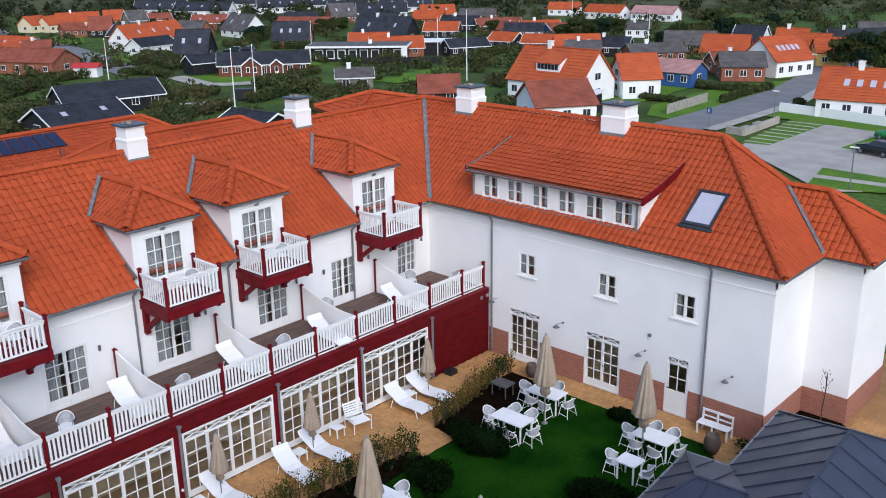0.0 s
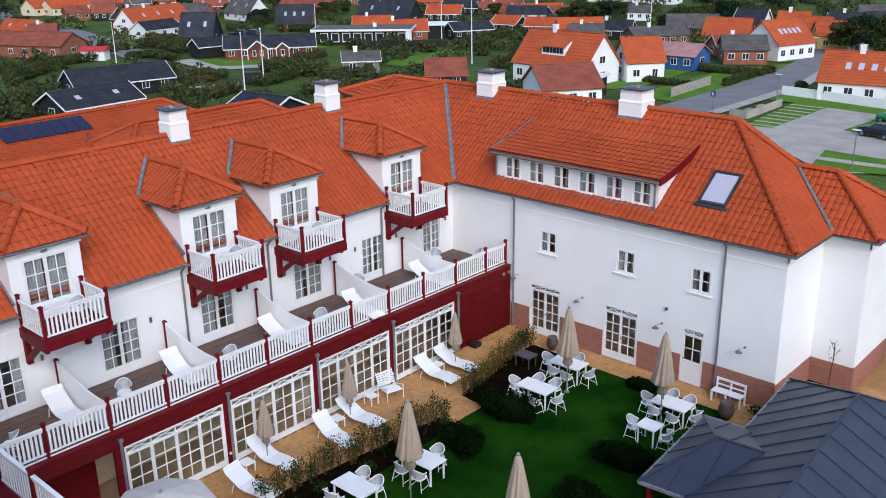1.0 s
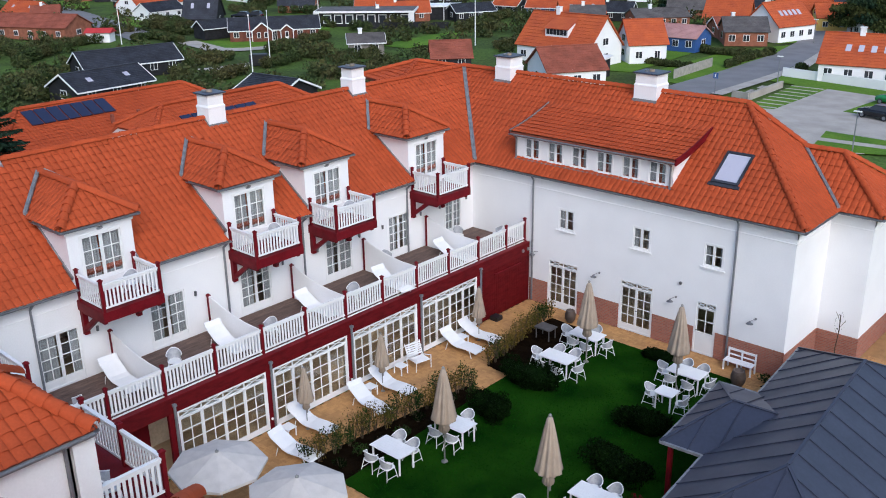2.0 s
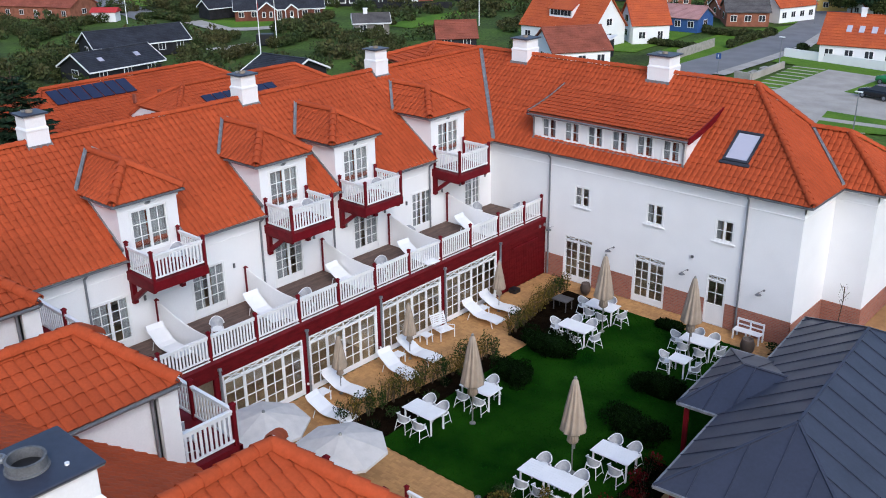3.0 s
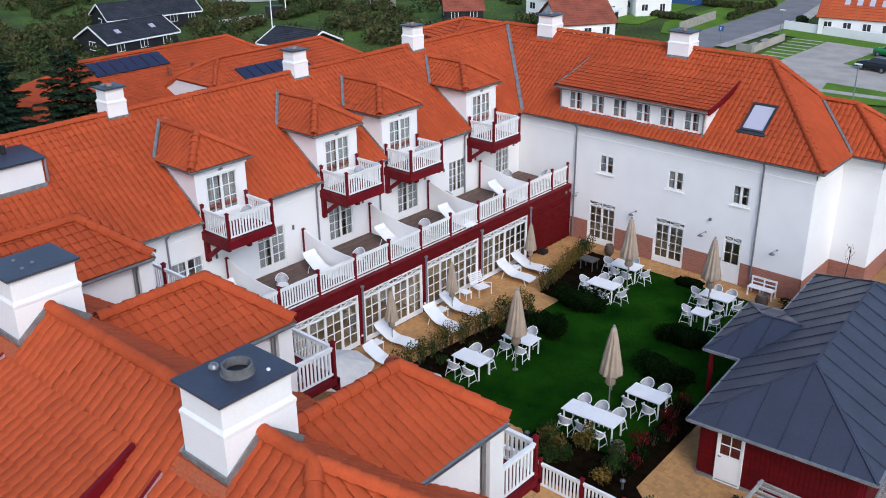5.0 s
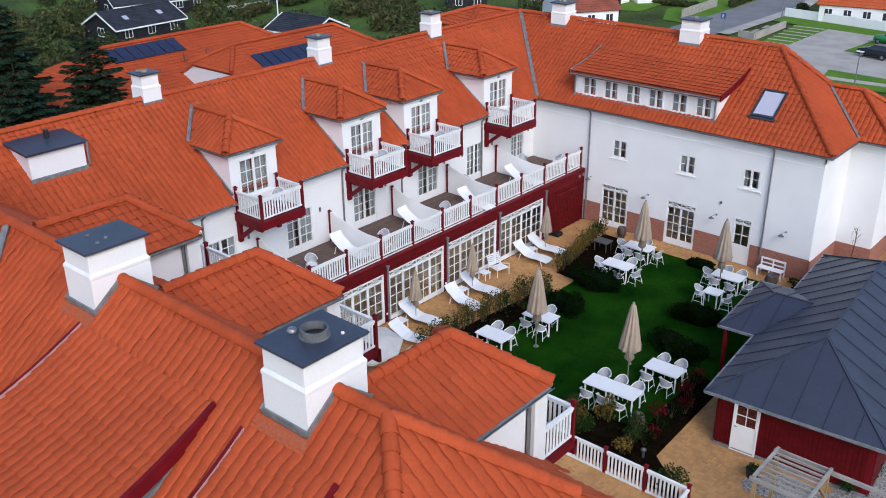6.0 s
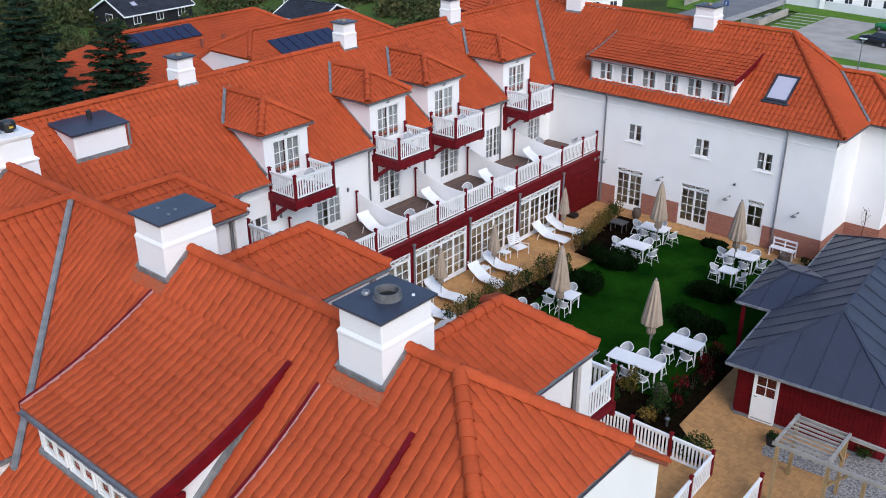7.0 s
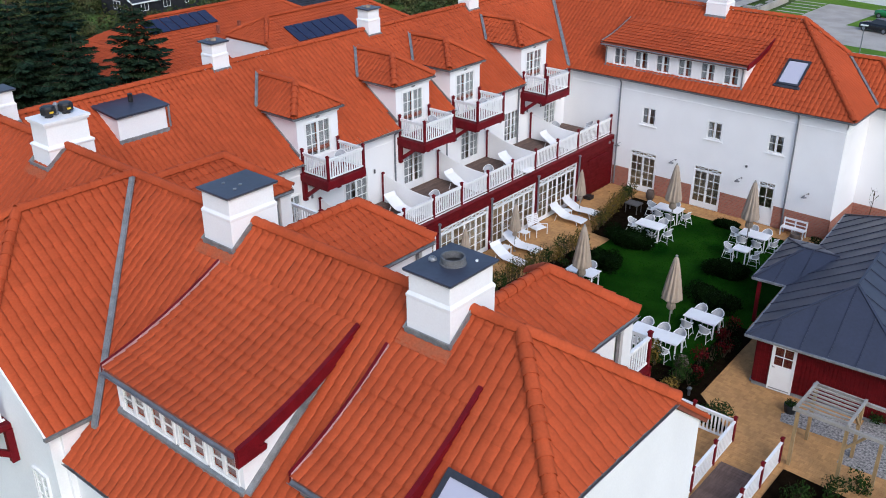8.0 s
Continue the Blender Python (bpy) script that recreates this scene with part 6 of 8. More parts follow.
LZ = 0.025
place(make_table(1.48), [(5.62, -5.42, LZ, 1), (5.35, -2.86, LZ, 3), (5.24, -14.87, LZ, 0), (12.13, -12.66, LZ, 1), (5.78, -12.2, LZ, 2), (10.35, -3.15, LZ, 1)])
place(make_table(1.10), [(10.72, -15.2, LZ, 2), (11.82, -15.14, LZ, 2)])
place(make_table(0.80, 0.72), [(10.55, -5.16, LZ, 0)])
CH = []
def round_table(cx, cy, ln, far=2, near_=2, left=True, right=True, w=0.86):
    for k in range(far):
        CH.append((cx + (k - (far - 1) / 2) * ln / max(far, 2) * 1.0 + RNG.uniform(-0.06, 0.06), cy + w / 2 + 0.22 + RNG.uniform(-0.05, 0.08), LZ, 0 + RNG.uniform(-9, 9)))
    for k in range(near_):
        CH.append((cx + (k - (near_ - 1) / 2) * ln / max(near_, 2) * 1.0 + RNG.uniform(-0.06, 0.06), cy - w / 2 - 0.22 + RNG.uniform(-0.08, 0.05), LZ, 180 + RNG.uniform(-9, 9)))
    if left:
        CH.append((cx - ln / 2 - 0.26, cy + RNG.uniform(-0.08, 0.08), LZ, 90 + RNG.uniform(-12, 12)))
    if right:
        CH.append((cx + ln / 2 + 0.26, cy + RNG.uniform(-0.08, 0.08), LZ, -90 + RNG.uniform(-12, 12)))
round_table(5.62, -5.42, 1.48), round_table(5.35, -2.86, 1.48, far=1), round_table(5.24, -14.87, 1.48, 2, 2, False, False), round_table(12.13, -12.66, 1.48, 2, 2, False, False)
round_table(5.78, -12.2, 1.48, 1, 2, False, False), round_table(10.35, -3.15, 1.48), round_table(11.25, -15.17, 2.2, 3, 3, False, False), round_table(10.55, -5.16, 0.8, 0, 0, w=0.72)
place(make_chair(), CH)
place(make_lounger(), [(0.25, -6.55, 0.0, 2), (0.2, -5.30, 0.0, 5), (0.75, -12.55, 0.0, -6), (0.45, -11.15, 0.0, 4), (1.2, -16.9, 0.0, 8), (0.25, -15.25, 0.0, 6),
                       (-2.62, -16.55, 3.02, -4), (-2.4, -12.42, 3.02, 3), (-2.2, -4.25, 3.02, 2), (-1.9, -8.5, 3.02, -4), (-2.98, -20.7, 3.02, -3)])
place(make_parasol(), [(6.49, -13.55, LZ, 0), (11.1, -13.75, LZ, 30), (10.15, -3.65, LZ, 60), (6.03, -3.92, LZ, 100)])
sp = make_parasol()
sp["label"], sp["group"] = "small closed taupe parasol beside the loungers", "small parasols by the loungers"
for i, (x, y) in enumerate(((1.13, -5.22), (1.15, -11.35), (1.05, -15.25))):
    m = pose(x, y, 0, 0, 0, 40 * i) @ Matrix.Scale(0.70, 4)
    if i:
        copy_thing(sp, m).scale = (0.70, 0.70, 0.70)
    else:
        sp.matrix_basis = m
place(make_open_parasol(), [(3.35, -20.7, 0, 0), (6.33, -19.95, 0, 20)])
tagged(place(make_armchair(), [(0.85, -8.85, 0.0, 78)])[0], "white slatted garden armchair on the paving", "chair")


def side_table(x, y, z=0.0):
    t = thing("side_table", (x, y, z), "small white side table on the paving", "table", "side tables by the loungers")
    part("tabletop", Mesh().box(x - 0.25, y - 0.22, z + 0.36, x + 0.25, y + 0.22, z + 0.39, 0.008), PLASTIC, t)
    for sx in (-1, 1):
        for sy in (-1, 1):
            part("leg", Mesh().box(x + sx * 0.21 - 0.02, y + sy * 0.18 - 0.02, z, x + sx * 0.21 + 0.02, y + sy * 0.18 + 0.02, z + 0.36), PLASTIC, t)


for x, y in ((0.62, -9.75), (0.75, -5.95), (0.95, -11.85), (0.85, -16.0)):
    side_table(x, y)
# white bench against the wall
bn = thing("garden_bench", (11.35, -0.45, 0), "white slatted bench against the white wall", "bench")
for i in range(4):
    part("seat_slat", Mesh().box(10.72, -0.72 + i * 0.11, 0.43, 11.98, -0.63 + i * 0.11, 0.46), PLASTIC, bn)
for z in (0.56, 0.78):
    part("back_slat", Mesh().box(10.72, -0.26, z, 11.98, -0.235, z + (0.06 if z < 0.7 else 0.10)), PLASTIC, bn)
for x in (10.76, 11.35, 11.94):
    part("leg", Mesh().box(x - 0.03, -0.72, 0, x + 0.03, -0.66, 0.43).box(x - 0.03, -0.28, 0, x + 0.03, -0.22, 0.88), PLASTIC, bn)
# terrace chairs upstairs
tc = make_chair()
tc["group"], tc["label"] = "chairs on the roof terrace", "white tub chair on the roof terrace"
place(tc, [(-2.6, -2.3, 3.02, 60), (-1.2, -1.0, 3.02, -40), (-2.9, -6.9, 3.02, 80), (-1.1, -15.0, 3.02, 20), (-1.6, -18.9, 3.02, 60), (-1.2, -10.6, 3.02, 30), (-1.2, -22.9, 3.02, -30)])
tc2 = make_chair()
tc2["group"], tc2["label"] = "chairs on the dormer balconies", "white tub chair on a balcony"
place(tc2, [(-2.6, -19.6, 6.0, 40), (-2.7, -13.2, 6.0, 60), (-2.6, -9.3, 6.0, 40), (8.4, -26.6, 6.31, 160), (15.3, -26.6, 6.31, 160)])
# wall lamps of the court front
for x, z in ((3.96, 2.32), (7.9, 2.2), (11.55, 2.22)):
    wl = thing("wall_lamp", (x, -0.1, z), "grey goose-neck lamp on the white wall", "lamp", "goose-neck wall lamps")
    part("arm", Mesh().path([(x + 0.1, -0.0, z + 0.12), (x + 0.12, -0.2, z + 0.18), (x + 0.02, -0.34, z + 0.12)], 0.014, 6), METAL, wl)
    part("shade", Mesh().lathe([(0.03, 0.12), (0.05, 0.08), (0.15, 0.0), (0.14, 0.0), (0.04, 0.07)], (x, -0.36, z), 14), METAL, wl)
    part("rose", Mesh().tube((x + 0.1, -0.03, z + 0.12), (x + 0.1, 0.0, z + 0.12), 0.05, 0.05, 10), METAL, wl)
bl = thing("alarm_box", (8.18, -0.05, 3.05), "small grey alarm bell on the wall", "alarm")
part("box", Mesh().box(8.13, -0.09, 2.98, 8.24, 0.0, 3.10, 0.01), METAL, bl)
wl2 = thing("wall_lamp", (0.45, -0.1, 2.6), "grey goose-neck lamp on the white wall", "lamp", "goose-neck wall lamps")
part("arm", Mesh().path([(0.5, 0, 2.65), (0.52, -0.2, 2.72), (0.42, -0.3, 2.66)], 0.014, 6), METAL, wl2)
part("shade", Mesh().lathe([(0.03, 0.12), (0.05, 0.08), (0.15, 0.0), (0.14, 0.0), (0.04, 0.07)], (0.42, -0.32, 2.55), 14), METAL, wl2)


def urn(x, y, s, label):
    t = thing("garden_urn", (x, y, 0.02), label, "pot")
    part("body", Mesh().lathe([(0.16 * s, 0), (0.30 * s, 0.25 * s), (0.33 * s, 0.5 * s), (0.26 * s, 0.72 * s), (0.25 * s, 0.78 * s), (0.19 * s, 0.78 * s), (0.19 * s, 0.5 * s)], (x, y, 0.02), 18), CLAYPOT, t, "", True)


urn(11.9, -1.75, 0.95, "tall brown clay pot on the lawn's edge"), urn(12.9, -16.05, 0.85, "brown clay pot among the shrubs"), urn(3.2, -1.0, 0.8, "dark clay pot by the wall")
bk = thing("black_planter", (17.35, -15.95, 0), "small black planter with a plant beside the door", "pot")
part("body", Mesh().lathe([(0.20, 0), (0.26, 0.34), (0.22, 0.34), (0.2, 0.28)], (17.35, -15.95, 0), 16), BLACK, bk)
part("plant", fast("plant", leaf_cloud(Mesh(), [(17.35, -15.95, 0.42, 0.22, 0.22, 0.14)], 140, 0.04, RNG), LEAF), LEAF, bk)
bk = thing("black_planter", (0.35, -2.95, 0), "small black planter before the red bay", "pot")
part("body", Mesh().box(0.12, -3.2, 0, 0.55, -2.75, 0.22, 0.02), BLACK, bk)
for x, y in ((9.82, -17.25), (13.95, -17.45)):
    pl = thing("path_light", (x, y, 0), "small grey path light at the bed's edge", "lamp", "path lights")
    part("stem", Mesh().tube((x, y, 0), (x, y, 0.34), 0.05, 0.05, 10), METAL, pl)
    part("head", Mesh().lathe([(0.10, 0), (0.10, 0.05), (0.03, 0.10)], (x, y, 0.34), 12), METAL, pl)
fp = thing("fire_basket", (3.35, -3.1, 0.04), "dark iron table in the shrub bed", "table")
part("tray", Mesh().box(2.9, -3.45, 0.55, 3.75, -2.8, 0.62, 0.02), GREYROOF, fp)
for sx in (2.98, 3.67):
    for sy in (-3.37, -2.88):
        part("leg", Mesh().box(sx - 0.02, sy - 0.02, 0.04, sx + 0.02, sy + 0.02, 0.56), GREYROOF, fp)

# ---- low fences and steps by the near wing ----
fence = thing("terrace_fence", (14, -19, 0), "white baluster fence with dark red posts", "fence")
fz = -0.1
FY = -19.0
part("fence_base", Mesh().box(8.0, FY - 0.04, 0.0, 16.45, FY + 0.04, 0.06), WHITEPAINT, fence)
fx = [8.3, 9.97, 11.65, 13.32, 14.88, 16.45]
for i, (a, b) in enumerate(zip(fx, fx[1:])):
    rail_run((a, FY, fz), (b, FY, fz), fence, (True, b == fx[-1]))
rail_run((16.45, FY, fz), (16.5, -20.7, fz), fence, (False, True)), rail_run((16.5, -20.7, fz), (16.55, -22.5, fz), fence, (False, True)), rail_run((16.55, -22.5, fz), (16.6, -24.3, fz), fence, (False, True))
fence2 = thing("terrace_fence", (18.2, -21, 0), "white baluster fence beside wooden steps", "fence")
rail_run((18.2, -19.1, fz), (18.22, -20.8, fz), fence2), rail_run((18.22, -20.8, fz), (18.25, -22.5, fz), fence2, (False, True)), rail_run((18.25, -22.5, fz), (18.28, -24.2, fz), fence2, (False, True))
deck = thing("timber_deck", (17.4, -23, 0), "weathered timber deck between white fences", "deck")
for i in range(46):
    y = -27.3 + i * 0.15
    part("deck_board", Mesh().box(16.68, y, 0.02, 18.12, y + 0.138, 0.07), DECK, deck)
# pergola with slatted top
per = thing("pergola", (19.3, -18, 0), "raw timber pergola with silvered slats", "pergola")
for x, y in ((18.5, -19.0), (18.45, -17.2), (20.1, -18.9), (20.05, -17.2), (21.2, -18.9)):
    part("post", Mesh().beam((x, y, 0), (x, y, 2.2), 0.11, 0.11, (0, 1, 0)), TIMBER, per)
for y in (-18.95, -17.12):
    part("beam", Mesh().box(18.3, y - 0.05, 2.2, 24.0, y + 0.05, 2.32), GREYTIMBER, per)
for x in (18.42, 20.1):
    part("beam", Mesh().box(x - 0.045, -18.98, 2.32, x + 0.045, -17.08, 2.42), GREYTIMBER, per)
for i in range(8):
    y = -18.82 + i * 0.235
    part("slat", Mesh().box(18.46, y, 2.33, 20.06, y + 0.05, 2.40), GREYTIMBER, per)
part("brace", Mesh().beam((20.05, -17.2, 1.4), (20.05, -17.9, 2.15), 0.08, 0.08).beam((20.1, -18.9, 1.4), (20.7, -18.9, 2.15), 0.08, 0.08), TIMBER, per)
# path fence east of the court
ef = thing("garden_fence", (16, 8, 0), "brown boarded fence beyond the wing", "fence")
for i in range(40):
    y = 5.0 + i * 0.16
    part("board", Mesh().box(17.6 - 0.04 * i, y, 0, 17.63 - 0.04 * i, y + 0.15, 1.5), BROWNWOOD, ef)

# ---- the village behind, on lower ground ----
VG = -2.6

def house(cx, cy, yaw, ln, wd, eave, ridge, roofm, wallm, label, wins=4, chim=0, gable_wins=1, roofwins=0, over=0.35, hip=0.0, trim=None, bands=False, door=False, size=1.0):
    """A gabled house: walls with gables, two roof slopes with courses, windows with frames, doors, chimneys."""
    t = thing("house", (cx, cy, VG), label, "house", "village houses")
    m4 = pose(cx, cy, VG, 0, 0, yaw) @ Matrix.Scale(size, 4)
    ln = ln / size
    wins = min(wins, max(1, int(ln / 2.3)))
    a, b = ln / 2, wd / 2
    L = lambda mesh: local(m4, mesh)
    part("wall", L(Mesh().prism([(-b, 0), (b, 0), (b, eave), (0, ridge - 0.12), (-b, eave)], "x", -a, a)), wallm, t)
    k = (ridge - eave) / b
    ez = eave - over * k
    for s in (-1, 1):
        q = [(-a - over, s * (b + over), ez), (a + over, s * (b + over), ez), (a + over - hip, 0, ridge), (-a - over + hip, 0, ridge)]
        part("roof", L(Mesh().slab(q, 0.14)), roofm, t)
        rows = 11
        cm = Mesh()
        for r in range(1, rows):
            f = r / rows
            y, z = s * (b + over) * (1 - f), ez + (ridge - ez) * f
            cm.beam((-a - over + hip * f, y, z + 0.02), (a + over - hip * f, y, z + 0.02), 0.10, 0.05)
        part("roof_course", L(cm), roofm, t)["kind"] = "stuff"
        if trim:
            for g in (-1, 1):
                part("barge_board", L(Mesh().beam((g * (a + over + 0.03), s * (b + over), ez), (g * (a + over + 0.03), 0, ridge), 0.06, 0.22)), trim, t)
            part("eave_board", L(Mesh().box(-a - over, s * (b + over) - 0.05, ez - 0.18, a + over, s * (b + over) + 0.05, ez)), trim, t)
    part("ridge", L(Mesh().beam((-a - over + hip, 0, ridge + 0.05), (a + over - hip, 0, ridge + 0.05), 0.25, 0.14)), roofm, t)
    for s in (-1, 1):
        for i in range(wins):
            x = -a + ln * (i + 0.5) / wins
            isdoor = door and i == wins // 2
            h0, h1, hw = (0.05, 2.05, 0.48) if isdoor else (0.85, 2.0, 0.58)
            if h1 > eave - 0.1:
                h1 = eave - 0.15
            w = part("window", L(Mesh().box(x - hw, s * (b - 0.02), h0, x + hw, s * (b + 0.05), h1)), WHITEPAINT, t)
            n = 2
            for j in range(n):
                x0 = x - hw + 0.07 + j * (2 * hw - 0.08) / n
                part("pane", L(Mesh().box(x0, s * (b + 0.05), h0 + 0.08, x0 + hw - 0.12, s * (b + 0.062), h1 - 0.08)), FARGLASS, w)
        for i in range(gable_wins):
            z0 = 0.9 + 2.3 * i
            if z0 + 1.1 > ridge - 0.6:
                break
            w = part("window", L(Mesh().box(s * (a - 0.02), -0.75, z0, s * (a + 0.05), 0.75, z0 + 1.15)), WHITEPAINT, t)
            for y0 in (-0.66, 0.05):
                part("pane", L(Mesh().box(s * (a + 0.05), y0, z0 + 0.09, s * (a + 0.062), y0 + 0.61, z0 + 1.06)), FARGLASS, w)
    for i in range(chim):
        x = -a * 0.3 + i * a * 0.8
        part("chimney", L(Mesh().box(x - 0.35, -0.35, ridge - 0.6, x + 0.35, 0.35, ridge + 0.8).box(x - 0.42, -0.42, ridge + 0.8, x + 0.42, 0.42, ridge + 0.9)), WHITE if i % 2 == 0 else BRICKWALL, t)
    for i in range(roofwins):
        for s in (-1, 1):
            x = -a * 0.5 + i * ln * 0.5 / max(1, roofwins - 1) if roofwins > 1 else 0
            f0, f1 = 0.42, 0.62
            p0, p1 = (s * (b + over) * (1 - f0), ez + (ridge - ez) * f0 + 0.1), (s * (b + over) * (1 - f1), ez + (ridge - ez) * f1 + 0.1)
            part("roof_window", L(Mesh().slab([(x - 0.35, *p0), (x + 0.35, *p0), (x + 0.35, *p1), (x - 0.35, *p1)], 0.06)), SKYGLASS, t)
    return t


OR, WH = TILE_FAR, WHITE
house(-139.6, 42.1, 24, 17.6, 9.0, 2.9, 5.2, TILE_BROWN, BRICKWALL, "red brick bungalow with faded tile roof and white windows", wins=6, door=True, size=0.78)
house(-90.8, 30.9, 79, 12.9, 7.5, 2.3, 4.2, SLATE, DARKWOOD, "black summer house with long dark roof", wins=5, trim=WHITEPAINT, size=0.86)
house(-77.5, 19.9, 93, 9.7, 7.0, 2.3, 4.0, SLATE, DARKWOOD, "black summer house with roof lights and white gable boards", wins=3, roofwins=2, trim=WHITEPAINT, size=0.9)
house(-57.6, 30.0, 6, 6.6, 7.0, 2.3, 3.8, SLATE, DARKWOOD, "black summer house with low dark roof", wins=3, trim=WHITEPAINT, size=0.9)
house(-103.3, 66.0, 53, 14.7, 7.5, 2.5, 4.6, SLATE, BROWNWOOD, "red-brown timber bungalow with dark roof and white trim", wins=7, trim=WHITEPAINT, door=True, size=0.78)
house(-112.7, 60.2, 82, 5.2, 5.0, 2.5, 3.9, SLATE, DARKWOOD, "dark open carport with white posts", wins=0, gable_wins=0, trim=WHITEPAINT, size=0.78)
house(-130.1, 70.4, 41, 6.1, 9.0, 2.2, 7.2, SLATE, DARKWOOD, "black timber house with steep dark roof", wins=3, roofwins=2, trim=DARKWOOD, size=0.78)
house(-146.3, 70.9, 96, 8.5, 7.0, 2.6, 4.6, SLATE, WHITE, "small white house with dark roof", wins=3, trim=WHITEPAINT, size=0.72)
house(-157.8, 77.3, 103, 16.2, 9.0, 3.0, 7.2, TILE_FAR, WHITE, "white house with tall orange roof", wins=4, roofwins=3, gable_wins=2, chim=1, size=0.72)
house(-191.6, 84.7, 56, 5.2, 8.3, 2.6, 6.6, TILE_BROWN, DARKWOOD, "brown-roofed house with dark gable window", wins=3, gable_wins=2, size=0.72)
house(-218.8, 80.7, 103, 5.4, 8.0, 2.8, 5.6, TILE_FAR, CREAM, "cream house with orange roof", wins=3, size=0.72)
house(-215.0, 83.8, 96, 5.2, 8.0, 2.8, 5.6, TILE_FAR, CREAM, "cream house with orange gable roof", wins=3, size=0.72)
house(-219.3, 92.9, 75, 10.8, 8.0, 2.8, 5.8, TILE_FAR, CREAM, "cream house with long orange roof", wins=5, chim=1, size=0.72)
house(-197.1, 80.1, 77, 5.2, 8.0, 2.5, 4.6, TILE_BROWN, BRICKWALL, "low brick house with brown roof", wins=4, size=0.72)
house(-161.2, 54.6, 58, 5.2, 8.0, 2.5, 4.4, TILE_BROWN, BRICKWALL, "brick bungalow with dull brown roof", wins=4, chim=1, size=0.72)
house(-217.2, 102.4, 63, 5.2, 8.0, 2.6, 6, TILE_FAR, BRICKWALL, "brick house with orange roof", wins=3, size=0.72)
house(-210.5, 104.7, 82, 5.2, 8.0, 2.6, 6, GREYROOF, GREYWALL, "grey house with grey roof and white gable boards", wins=3, trim=WHITEPAINT, size=0.72)
house(-207.7, 110.4, 70, 5.8, 8.0, 2.5, 4.6, TILE_BROWN, WHITE, "low white house with brown roof", wins=4, trim=WHITEPAINT, size=0.72)
house(-161.5, 104.6, -3, 10.0, 9.0, 2.4, 7.2, GREYROOF, WHITE, "white-gabled house with steep grey roof", wins=3, roofwins=2, chim=1, size=0.72)
house(-133.1, 96.2, 40, 7.5, 9.0, 2.4, 7.2, SLATE, BRICKWALL, "brick house with steep dark roof and roof lights", wins=4, roofwins=3, size=0.72)
house(-172.6, 145.1, 67, 7.0, 9.0, 2.6, 7, GREYROOF, BRICKWALL, "brick house with steep grey-brown roof", wins=4, roofwins=2, size=0.72)
house(-162.1, 124.1, 29, 14.3, 8.0, 2.6, 4.4, TILE_BROWN, BRICKWALL, "long low brick house with brown roof", wins=6, size=0.72)
house(-126.2, 116.9, 15, 13.3, 9.0, 2.4, 7.2, SLATE, DARKWOOD, "dark house with steep roof and big gable window", wins=4, roofwins=2, chim=1, size=0.72)
house(-145.0, 151.0, 28, 7.8, 7.5, 2.6, 5.2, TILE_FAR, BRICKWALL, "brick house with orange roof", wins=4, size=0.72)
house(-119.3, 127.9, 30, 7.6, 7.5, 2.6, 5, TILE_FAR, DARKWOOD, "dark bungalow with orange roof", wins=4, trim=WHITEPAINT, size=0.72)
house(-78.2, 63.4, 49, 5.2, 6.5, 2.4, 3.5, GREYROOF, GREYWALL, "grey bungalow with low grey roof", wins=4, chim=1, trim=WHITEPAINT, size=0.86)
house(-59.2, 61.1, 46, 5.2, 7.0, 2.3, 4.4, TILE_BROWN, DARKWOOD, "dark cottage with faded red roof", wins=2, size=0.86)
house(-93.0, 105.4, 63, 8.0, 6.5, 2.4, 4.0, SLATE, DARKWOOD, "black bungalow with white trim", wins=5, trim=WHITEPAINT, size=0.78)
house(-94.2, 119.3, 7, 5.7, 7.0, 2.4, 4.4, TILE_FAR, DARKWOOD, "dark bungalow with orange roof", wins=3, trim=WHITEPAINT, size=0.72)
house(-86.4, 120.8, 22, 7.1, 7.0, 2.3, 4.2, TILE_FAR, BLUE, "blue bungalow with orange roof", wins=4, trim=WHITEPAINT, size=0.72)
house(-135.4, 198.0, 26, 8.9, 8.0, 2.6, 5, TILE_FAR, WHITE, "white house with orange roof", wins=4, size=0.72)
house(-117.8, 192.7, 2, 11.1, 8.0, 2.8, 5.2, TILE_FAR, WHITE, "white house with orange roof beside the dunes", wins=6, size=0.72)
house(-103.7, 194.4, 5, 11.8, 8.0, 2.8, 5.2, PINKROOF, WHITE, "long pale house beside the dunes", wins=6, size=0.72)
house(-107.6, 139.9, 18, 7.6, 7.5, 2.4, 4.4, TILE_BROWN, BRICKWALL, "brick house with brown roof", wins=4, size=0.72)
house(-98.0, 143.6, 65, 7.4, 7.5, 2.4, 4.4, TILE_BROWN, BLUE, "blue house with brown roof", wins=4, trim=WHITEPAINT, size=0.72)
house(-84.7, 153.8, 30, 5.2, 7.0, 2.6, 4.4, GREYROOF, WHITE, "white house with grey roof", wins=4, chim=1, size=0.72)
h = house(-49.3, 74.9, -2, 12.1, 9.0, 3.1, 7.6, OR, WHITE, "white house with bright orange tile roof", chim=1, gable_wins=2, wins=5, size=0.88)
house(-42.1, 82.2, 49, 5.2, 7.0, 3.3, 6.6, OR, WHITE, "small white house with bright orange gable roof", wins=4, gable_wins=2, door=True, size=0.86)
house(-39.9, 60.7, 56, 7.3, 8.4, 2.7, 5.2, TILE_BROWN, WHITE, "white bungalow with faded red tile roof", wins=3, size=0.9)
house(-42.4, 95.0, 2, 6.3, 6.2, 2.6, 4.2, PINKROOF, BLUE, "pale red-roofed pavilion with blue walls", wins=5, size=0.86)
